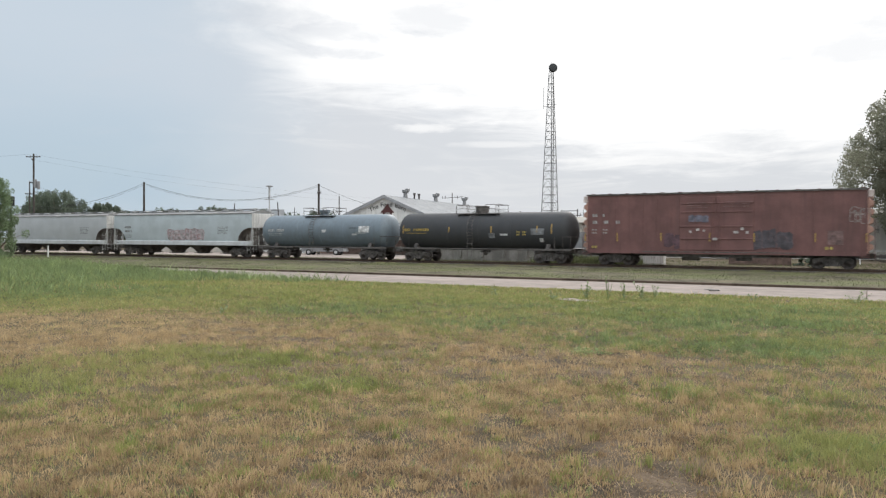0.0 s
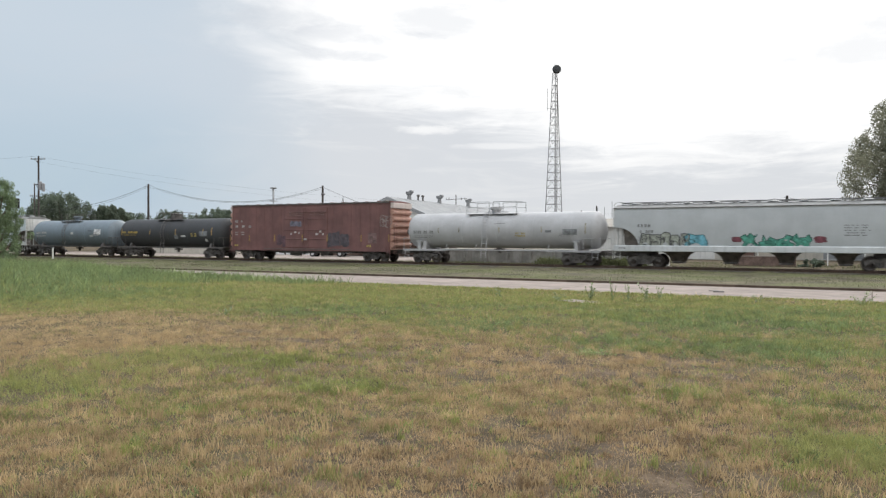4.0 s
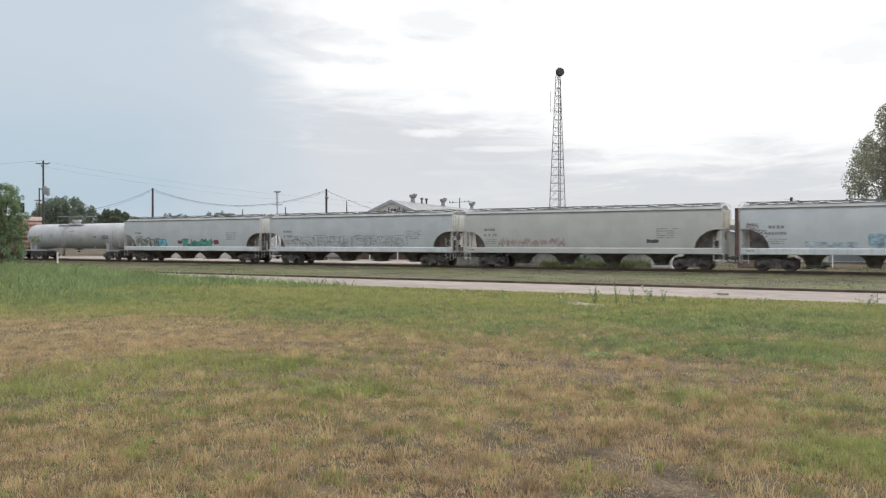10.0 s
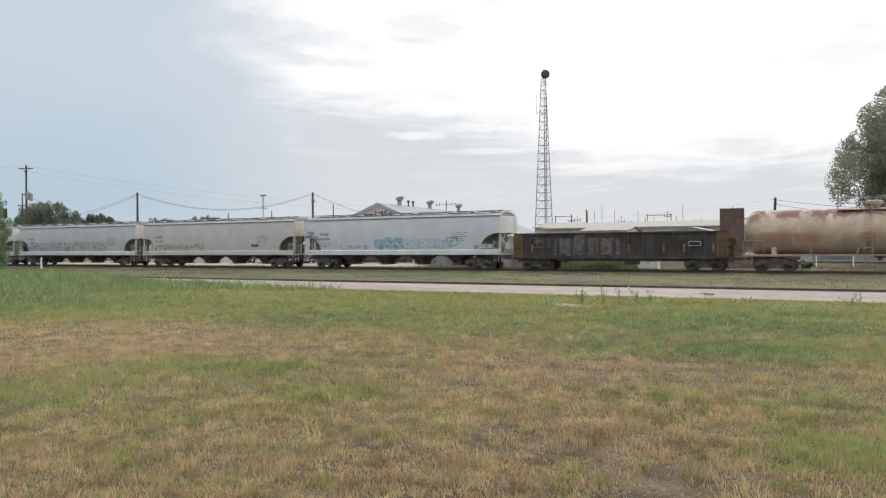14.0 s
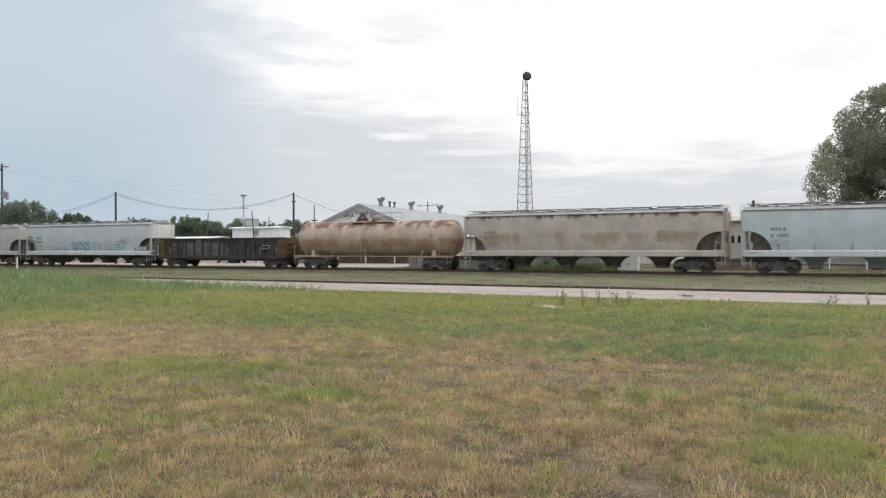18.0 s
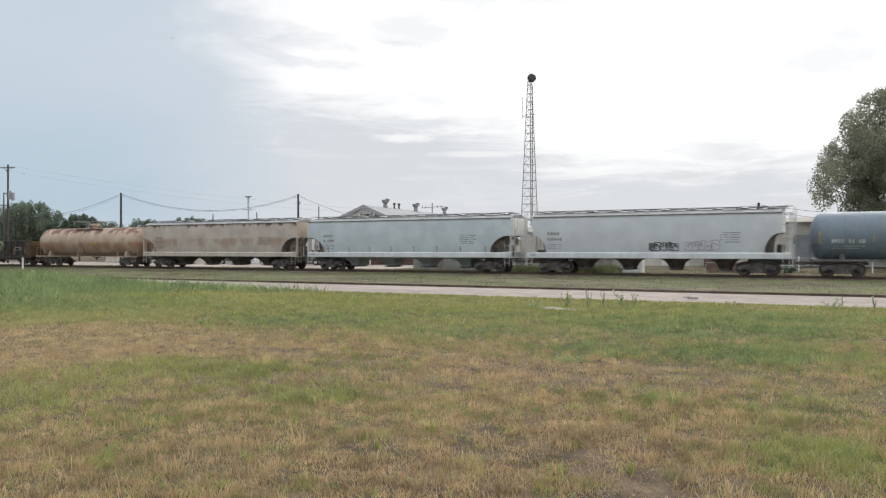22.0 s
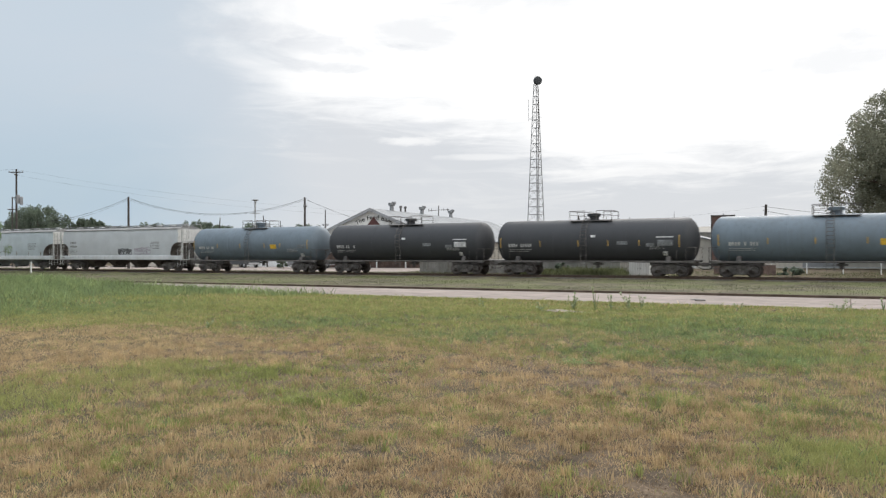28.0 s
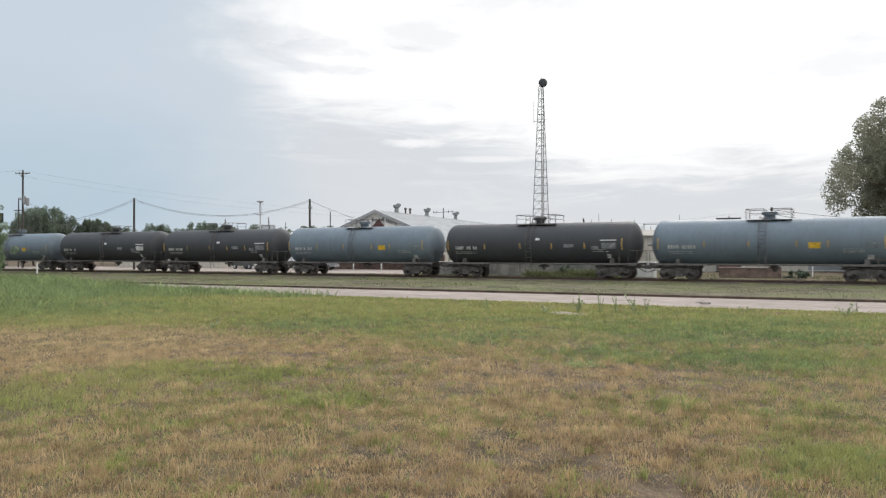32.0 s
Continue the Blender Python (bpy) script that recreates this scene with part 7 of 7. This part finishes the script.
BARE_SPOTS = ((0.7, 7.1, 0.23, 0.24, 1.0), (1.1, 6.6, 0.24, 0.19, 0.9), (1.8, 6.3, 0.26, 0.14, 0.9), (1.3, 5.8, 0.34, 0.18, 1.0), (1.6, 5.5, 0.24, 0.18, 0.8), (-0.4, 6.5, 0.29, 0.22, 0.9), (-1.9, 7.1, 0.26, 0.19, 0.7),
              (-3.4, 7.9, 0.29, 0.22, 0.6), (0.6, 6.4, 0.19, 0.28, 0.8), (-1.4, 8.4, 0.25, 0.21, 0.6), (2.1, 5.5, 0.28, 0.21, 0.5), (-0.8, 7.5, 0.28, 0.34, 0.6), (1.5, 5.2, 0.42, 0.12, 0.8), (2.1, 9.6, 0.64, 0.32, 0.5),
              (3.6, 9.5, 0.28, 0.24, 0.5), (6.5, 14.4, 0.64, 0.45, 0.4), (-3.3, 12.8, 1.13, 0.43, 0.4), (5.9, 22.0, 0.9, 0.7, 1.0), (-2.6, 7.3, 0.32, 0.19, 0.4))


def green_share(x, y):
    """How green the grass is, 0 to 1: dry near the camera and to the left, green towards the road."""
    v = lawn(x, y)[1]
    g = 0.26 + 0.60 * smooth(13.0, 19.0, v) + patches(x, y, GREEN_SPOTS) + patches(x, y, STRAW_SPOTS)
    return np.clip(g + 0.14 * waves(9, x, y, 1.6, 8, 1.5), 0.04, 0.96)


def spikes(rng, x, y, h, w, lean):
    """Plain three-cornered blades for grass farther off."""
    n = len(x)
    z = ground_z(x, y)
    a, b = rng.uniform(0, math.tau, n), rng.uniform(0, math.tau, n)
    sx, sy = np.cos(a) * w / 2, np.sin(a) * w / 2
    lx, ly = np.cos(b) * lean * h, np.sin(b) * lean * h
    v = np.stack([np.stack([x - sx, y - sy, z - 0.01], 1), np.stack([x + sx, y + sy, z - 0.01], 1), np.stack([x + lx, y + ly, z + h], 1)], 1)
    return v.reshape(-1, 3), np.arange(3 * n).reshape(-1, 3)


def blades(rng, x, y, h, w, lean):
    """Bent blades of five corners."""
    n = len(x)
    z = ground_z(x, y)
    a = rng.uniform(0, math.tau, n)
    b = rng.uniform(0, math.tau, n)
    sx, sy = np.cos(a) * w / 2, np.sin(a) * w / 2
    lx, ly = np.cos(b) * lean * h, np.sin(b) * lean * h
    def row(fx, fz, s):
        return np.stack([x + lx * fx + sx * s, y + ly * fx + sy * s, z + h * fz], 1)
    v = np.stack([row(0, -0.06, -1), row(0, -0.06, 1), row(0.35, 0.6, 0.8), row(0.35, 0.6, -0.8), row(1.0, 1.0, 0.0)], 1)
    base = (np.arange(n) * 5)[:, None]
    f = np.concatenate([base + np.array([[0, 1, 2]]), base + np.array([[0, 2, 3]]), base + np.array([[3, 2, 4]])])
    return v.reshape(-1, 3), f


def scatter(rng, r0, r1, density, half=radians(35), mid=radians(28.5)):
    n = int(half * (r1 * r1 - r0 * r0) * density)
    r = np.sqrt(rng.uniform(r0 * r0, r1 * r1, n))
    a = mid + rng.uniform(-half, half, n)
    return -r * np.sin(a), r * np.cos(a)


def clumped(rng, x, y, share=0.55, radius=0.10):
    """Draw part of the blades together into tufts; also gives each blade's tuft (its own number where it stands alone)."""
    n = len(x)
    m = max(1, n // 22)
    cx, cy = x[:m].copy(), y[:m].copy()
    k = rng.integers(0, m, n)
    pull = rng.uniform(0, 1, n) < share
    x = np.where(pull, cx[k] + rng.normal(size=n) * radius, x)
    y = np.where(pull, cy[k] + rng.normal(size=n) * radius, y)
    return x, y, np.where(pull, k, m + np.arange(n))


def make_grass():
    rng = np.random.default_rng(5)
    dry, brown, green, weeds, thatch, tall = [], [], [], [], [], []
    bands = ((3.6, 9.0, 5200, 0.040, 0.0052, 0.032), (9.0, 16.0, 2000, 0.046, 0.008, 0.05), (16.0, 27.0, 900, 0.046, 0.016, 0.12), (27.0, 44.0, 240, 0.055, 0.034, 0.25))
    for r0, r1, dens, h, w, tuft in bands:
        x, y = scatter(rng, r0, r1, dens)
        x, y, k = clumped(rng, x, y, 0.72, tuft)
        n = len(x)
        # one draw for each tuft decides its kind, its tone and its height
        dice, tone, grown = (rng.uniform(0, 1, n + n // 22 + 2)[k] for _ in range(3))
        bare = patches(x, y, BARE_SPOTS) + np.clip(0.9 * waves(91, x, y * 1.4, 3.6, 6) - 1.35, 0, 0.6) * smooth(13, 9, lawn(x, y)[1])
        lush = np.clip(0.55 + 0.16 * waves(71, x, y, 1.4) + 0.30 * waves(72, x, y * 0.7, 5.5, 5), 0, 1.2)
        keep = (y < ROAD_NEAR - 0.35) & (np.hypot(x, y) > 3.2) & (rng.uniform(0, 1, n) < (0.42 + 0.75 * lush) * np.clip(1.05 - 0.72 * bare, 0.22, 1) + 0.5 * np.clip(-patches(x, y, STRAW_SPOTS[:2]), 0, 1))
        x, y, lush, dice, tone, grown, bare = (q[keep] for q in (x, y, lush, dice, tone, grown, bare))
        g = green_share(x, y)
        is_green = dice < g
        is_weed = is_green & (tone < np.clip(patches(x, y, WEED_SPOTS), 0.05, 0.85))
        is_brown = ~is_green & (tone < 0.30 + 0.25 * smooth(9, 5, lawn(x, y)[1]) + 0.5 * np.minimum(0, patches(x, y, STRAW_SPOTS[:1])))
        hh = h * rng.lognormal(0, 0.30, len(x)) * (0.75 + 0.5 * g) * (0.62 + 0.7 * lush) * (0.55 + 0.95 * grown) * np.clip(1 - 0.6 * bare, 0.3, 1)
        hh = np.clip(hh, 0.012, 0.5)
        for sel, store, ww in ((~is_green & ~is_brown, dry, w), (is_brown, brown, w), (is_green & ~is_weed, green, w * 1.15), (is_weed, weeds, w * 1.5)):
            store.append((blades if r1 < 12 else spikes)(rng, x[sel], y[sel], hh[sel], ww * rng.uniform(0.6, 1.3, sel.sum()), rng.uniform(0.15, 1.4 if r1 < 12 else 1.6, sel.sum())))
    # dead grey thatch lying flat where the sward is thin
    x, y = scatter(rng, 4.2, 15.0, 1500)
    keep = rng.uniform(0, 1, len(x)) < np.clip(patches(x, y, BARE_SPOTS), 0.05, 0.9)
    x, y = x[keep], y[keep]
    thatch.append(spikes(rng, x, y, rng.uniform(0.008, 0.035, len(x)), rng.uniform(0.004, 0.010, len(x)), rng.uniform(1.5, 5.0, len(x))))
    # coarser tufts that stand above the rest
    cx, cy = scatter(rng, 4.2, 15.0, 7.0)
    k = np.repeat(np.arange(len(cx)), 34)
    rad = np.repeat(rng.uniform(0.02, 0.07, len(cx)), 34)
    tall_by = np.repeat(rng.uniform(0.06, 0.13, len(cx)), 34)
    x, y = cx[k] + rng.normal(size=len(k)) * rad, cy[k] + rng.normal(size=len(k)) * rad
    is_green = np.repeat(rng.uniform(0, 1, len(cx)) < green_share(cx, cy), 34)
    for sel, store in ((~is_green, dry), (is_green, green)):
        store.append(blades(rng, x[sel], y[sel], tall_by[sel] * rng.uniform(0.5, 1.1, sel.sum()), rng.uniform(0.004, 0.009, sel.sum()), rng.uniform(0.1, 0.7, sel.sum())))
    # the lawn goes on beside and behind the camera
    for r0, r1, dens, h, w in ((0.9, 6.0, 700, 0.05, 0.007), (6.0, 26.0, 45, 0.09, 0.02)):
        x, y = scatter(rng, r0, r1, dens, math.pi)
        a = np.arctan2(-x, y) - radians(28.5)
        keep = ((np.abs(a) > radians(35)) | (np.hypot(x, y) < 3.6)) & (y < ROAD_NEAR - 0.35)
        x, y = clumped(rng, x[keep], y[keep], 0.6, 0.06)[:2]
        is_green = rng.uniform(0, 1, len(x)) < green_share(x, y)
        for sel, store in ((~is_green, dry), (is_green, green)):
            store.append(spikes(rng, x[sel], y[sel], h * rng.lognormal(0, 0.35, sel.sum()), w * rng.uniform(0.6, 1.3, sel.sum()), rng.uniform(0.2, 1.5, sel.sum())))
    # the uncut verge along the road, high on the left
    for n, near in ((90000, True), (60000, False)):
        x = rng.uniform(-46 if near else -95, -17, n)
        y = rng.uniform(10.5, 30.6, n) if near else rng.uniform(17, 30.6, n)
        edge = -x - 19.5 - 0.43 * (y - 12) + 1.6 * waves(81, x, y, 0.35, 5)
        uneven = np.clip(0.72 + 0.30 * waves(83, x, y, 1.1, 6), 0.3, 1.15)
        hgt = np.maximum(0.58 * smooth(-26, -44, x) * smooth(17.0, 24.0, y), 0.36 * smooth(-19, -31, x) * smooth(26.8, 29.2, y)) * uneven
        low = 0.20 * smooth(0.0, 5.0, edge) * (0.7 + 0.35 * waves(82, x, y, 0.9, 5))
        keep = (rng.uniform(0, 1, n) < 0.3 + hgt) & (np.maximum(hgt, low) > 0.04) & (np.arctan2(-x, y) < radians(64))
        x, y, hgt = x[keep], y[keep], np.maximum(hgt, low)[keep]
        x, y = clumped(rng, x, y, 0.6, 0.22)[:2]
        hh = (0.06 + hgt) * rng.uniform(0.4, 1.15, len(x))
        tall.append(blades(rng, x, y, hh, rng.uniform(0.014, 0.045, len(x)), rng.uniform(0.2, 1.5, len(x))))
    # strip between the road and the track, and the weeds behind it
    n = 300000
    x = rng.uniform(-140, 30, n)
    y = np.where(rng.uniform(0, 1, n) < 0.75, rng.uniform(38.4, 54.6, n), rng.uniform(59, 78, n))
    hh = rng.uniform(0.03, 0.11, n) * np.where(y > 58, 2.5, 1.0)
    lot = (y > 65.5) & (x < -40)
    keep = ~lot & (np.sin(0.31 * x) * np.sin(0.5 * y + 1) + rng.uniform(-1, 1, n) > -0.25)
    x, y, hh = x[keep], y[keep], hh[keep]
    sel = rng.uniform(0, 1, len(x)) < 0.55
    verge = []
    # rank weeds before the loading dock
    n = 9000
    wx, wy = clumped(rng, rng.uniform(-25.5, -16.6, n), rng.uniform(62.0, 65.3, n), 0.7, 0.3)[:2]
    verge.append(blades(rng, wx, wy, rng.uniform(0.2, 0.75, n) * np.clip(0.7 + 0.4 * waves(84, wx, wy, 0.9, 5), 0.2, 1.2), rng.uniform(0.03, 0.07, n), rng.uniform(0.2, 1.2, n)))
    # tufts that creep over the near edge of the road
    n = 26000
    wx = rng.uniform(-60, 12, n)
    reach = np.clip(0.10 + 0.22 * waves(85, wx, wx * 0.0, 0.7, 7), 0.0, 0.7)
    wy = ROAD_NEAR - 0.45 + rng.uniform(0, 1, n) * (0.45 + reach)
    wx, wy = clumped(rng, wx, wy, 0.6, 0.07)[:2]
    green.append(spikes(rng, wx, wy, rng.uniform(0.03, 0.10, n), rng.uniform(0.015, 0.03, n), rng.uniform(0.2, 1.4, n)))
    for s, store in ((sel, verge), (~sel, verge)):
        store.append(spikes(rng, x[s], y[s], hh[s], rng.uniform(0.015, 0.035, s.sum()), rng.uniform(0.2, 0.9, s.sum())))
    for name, store, mat, label in (("dry_grass", dry, "dry_blade", "dry straw-coloured mown grass"), ("brown_grass", brown, "brown_blade", "withered red-brown grass among the straw"), ("weedy_grass", weeds, "weed_blade", "deep green weedy grass in patches"), ("thatch", thatch, "thatch", "dead grey grass lying flat on thin spots"), ("green_grass", green, "green_blade", "yellow-green short grass in patches"), ("verge_grass", verge, "verge_blade", "thin brown-green weeds beside the track"), ("tall_grass", tall, "tall_blade", "tall uncut green grass beside the road")):
        vs, fs, off = [], [], 0
        for v, f in store:
            vs.append(v)
            fs.append(f + off)
            off += len(v)
        ob = new(name, from_arrays(name, np.concatenate(vs), np.concatenate(fs), M[mat]))
        tagged(ob, label, "grass", kind="stuff")


make_grass()


def low_weeds():
    """Flat patches of broad-leaved weeds in the green half of the lawn."""
    rng = np.random.default_rng(31)
    centres = []
    x, y = scatter(rng, 11.0, 26.0, 1.2)
    g = green_share(x, y)
    right = smooth(-11, -3, x)
    for px, py, gg, rr in zip(x, y, g, right):
        if rng.uniform() < 0.5 * gg * (0.12 + 0.88 * rr) and py < ROAD_NEAR - 1:
            for k in range(3):
                centres.append((px + rng.normal() * 0.3, py + rng.normal() * 0.3, gz(px, py) + 0.05, rng.uniform(0.06, 0.22)))
    v, f = leaf_cloud(rng, centres, 15000, 0.032)
    zc = ground_z(v[:, 0], v[:, 1])
    v[:, 2] = zc + 0.01 + np.abs(v[:, 2] - zc) * 0.5
    tagged(new("low_weeds", from_arrays("low_weeds", v, f, M["low_weed"])), "low broad-leaved green weeds in the lawn", "weeds", kind="stuff")


low_weeds()


def weed(x, y, h, seed, leaves=70, label="tall leafy green weed by the road edge", material="leaf_bush", spread=0.22, leaf=0.11):
    rng = np.random.default_rng(seed)
    ob = thing("weed", x, y, gz(x, y), label, "weed", "weeds by the road")
    bm = bmesh.new()
    centres = []
    for k in range(4):
        tip = Vector((rng.normal() * spread, rng.normal() * spread, h * rng.uniform(0.6, 1.0)))
        rod(bm, (0, 0, 0), tip, 0.012, 5, 0.005)
        for j in range(4):
            q = tip * (0.35 + 0.65 * j / 3)
            centres.append((q.x, q.y, q.z, spread * 0.5))
    part("stems", bm, M["tall_blade"], ob)
    v, f = leaf_cloud(rng, centres, leaves, leaf)
    v[:, 2] = np.maximum(v[:, 2], 0.01)
    part("leaves", from_arrays("leaves", v, f, M[material]), None, ob)


for k, (x, y, h, s, n) in enumerate(((-7.6, 23.0, 0.48, 0.12, 60), (-7.75, 23.2, 0.30, 0.16, 40), (-7.1, 23.6, 0.62, 0.06, 22), (-6.65, 23.8, 0.54, 0.07, 24), (-6.6, 25.8, 0.46, 0.17, 80), (-6.3, 26.3, 0.42, 0.10, 30),
                                     (-3.3, 27.6, 0.26, 0.12, 40), (-0.3, 28.6, 0.36, 0.25, 90), (0.95, 29.2, 0.42, 0.06, 20), (1.6, 19.5, 0.40, 0.22, 60), (-8.2, 21.5, 0.22, 0.14, 40),
                                     (4.3, 27.0, 0.5, 0.14, 26), (-10.2, 22.0, 0.3, 0.12, 24), (-12.6, 12.6, 0.14, 0.06, 14), (1.2, 11.5, 0.16, 0.08, 20), (0.9, 10.4, 0.2, 0.06, 20))):
    weed(x, y, 1.25 * h, 80 + k, n, material="weed", spread=s, leaf=0.06)


def prism_flat(outline, z0, z1):
    bm = bmesh.new()
    low = [bm.verts.new((x, y, z0)) for x, y in outline]
    top = [bm.verts.new((x * 0.97, y * 0.95, z1)) for x, y in outline]
    n = len(outline)
    for k in range(n):
        bm.faces.new((low[k], low[(k + 1) % n], top[(k + 1) % n], top[k]))
    bm.faces.new(low[::-1])
    bm.faces.new(top)
    return bm


def old_slab():
    x, y = -7.35, 21.9
    ob = part("concrete_slab", prism_flat(((-0.8, -0.3), (-0.3, -0.42), (0.25, -0.36), (0.75, -0.44), (0.9, 0.05), (0.5, 0.4), (-0.1, 0.34), (-0.7, 0.42)), -0.14, 0.035), M["concrete"], None)
    ob.matrix_basis = pose(x, y, gz(x, y), 0, 2, -8)
    tagged(ob, "broken concrete slab half sunk in the grass", "slab")


old_slab()


def road_scrap():
    x, y = -5.46, 32.8
    ob = part("road_scrap", boxed(-0.22, 0.22, -0.12, 0.12, 0.0, 0.05, bevel=0.02), M["dark_steel"], None)
    ob.matrix_basis = pose(x, y, gz(x, y) + 0.07, 0, 0, 12)
    tagged(ob, "small dark flat scrap lying on the road", "scrap")


road_scrap()


def make_ties():
    tie = mesh_of(boxed(-0.11, 0.11, -1.3, 1.3, -0.36, -0.292, bevel=0.012), "tie", M["tie"])
    bed = tagged(new("sleepers"), "row of dark wooden sleepers under the rails", "sleepers", kind="structure")
    for k in range(300):
        part("sleeper", tie, None, bed, at=pose(-112 + 0.52 * k, RAIL_Y + random.uniform(-0.03, 0.03), random.uniform(-0.006, 0.006), 0, 0, random.uniform(-0.8, 0.8)))


make_ties()


def make_bird():
    ob = thing("bird", 0, 60, 40, "small dark bird in flight", "bird")
    dark = surface("feather", (0.05, 0.045, 0.04), 0.8, vary=0.2, bump=0)
    part("body", lathe(bmesh.new(), [(-0.16, 0.01), (-0.08, 0.035), (0.02, 0.05), (0.10, 0.035), (0.14, 0.025), (0.19, 0.004)], "X", 10), dark, ob, smooth=True)
    for s in (-1, 1):
        bm = bmesh.new()
        top = [bm.verts.new(p) for p in ((0.07, s * 0.03, 0.02), (0.09, s * 0.17, 0.07), (-0.03, s * 0.34, 0.05), (-0.05, s * 0.16, 0.065), (-0.05, s * 0.03, 0.02))]
        bm.faces.new(top)
        bmesh.ops.solidify(bm, geom=bm.faces[:], thickness=0.008)
        part("wing", bm, dark, ob)
    bm = bmesh.new()
    bm.faces.new([bm.verts.new(p) for p in ((-0.13, -0.02, 0), (-0.13, 0.02, 0), (-0.26, 0.05, 0.0), (-0.26, -0.05, 0.0))])
    bmesh.ops.solidify(bm, geom=bm.faces[:], thickness=0.006)
    part("tail", bm, dark, ob)
    return ob


BIRD = make_bird()


# ---- what moves ----
def train_at(t):
    """How far the train has rolled by t, in metres."""
    s = t / 10.0
    return 90.205 * s - 0.346 * s * s + 0.2176 * s ** 3


def bird_rows():
    """A small bird that wheels away: seconds, heading from +y to the left, height angle, distance."""
    legs = ((0.0, -20, 60, 60), (12.0, -5, 50, 60), (17.0, 18, 28, 66), (18.0, 24, 21, 68), (18.5, 30.7, 17.6, 70), (19.0, 34.7, 16.4, 72), (19.5, 39.0, 16.0, 78), (20.0, 42.7, 16.6, 86), (20.5, 45.2, 17.0, 96),
            (21.0, 46.9, 15.7, 108), (21.5, 48.0, 14.9, 120), (22.0, 46.8, 14.5, 136), (22.5, 45.4, 13.9, 155), (23.0, 45.0, 13.5, 180), (23.5, 45.1, 13.6, 210), (24.5, 45.3, 13.9, 300), (32.0, 46.0, 12.0, 900))
    pts = []
    for t, head, up, d in legs:
        h, u = radians(head), radians(up)
        pts.append((t, Vector((-d * math.sin(h) * math.cos(u), d * math.cos(h) * math.cos(u), 1.7 + d * math.sin(u)))))
    rows = []
    for k, (t, p) in enumerate(pts):
        q = pts[min(k + 1, len(pts) - 1)][1] - pts[max(k - 1, 0)][1]
        rows.append((t, pose(*p, 0, 0, math.degrees(math.atan2(q.y, q.x)))))
    return rows


def motions():
    walk(BIRD, bird_rows())
    times = [0.5 * 4 * k for k in range(17)]
    for car, u in CARS:
        walk(car, [(t, pose(u - train_at(t), RAIL_Y, RAIL_Z)) for t in times])
    spins = []
    for k in range(481):
        t = k / 15.0
        spins.append((t, math.degrees(train_at(t) / WHEEL_R)))
    for ws, w in WHEELS:
        walk(ws, [(t, pose(w, 0, WHEEL_R, 0, -a, 0)) for t, a in spins])


motions()
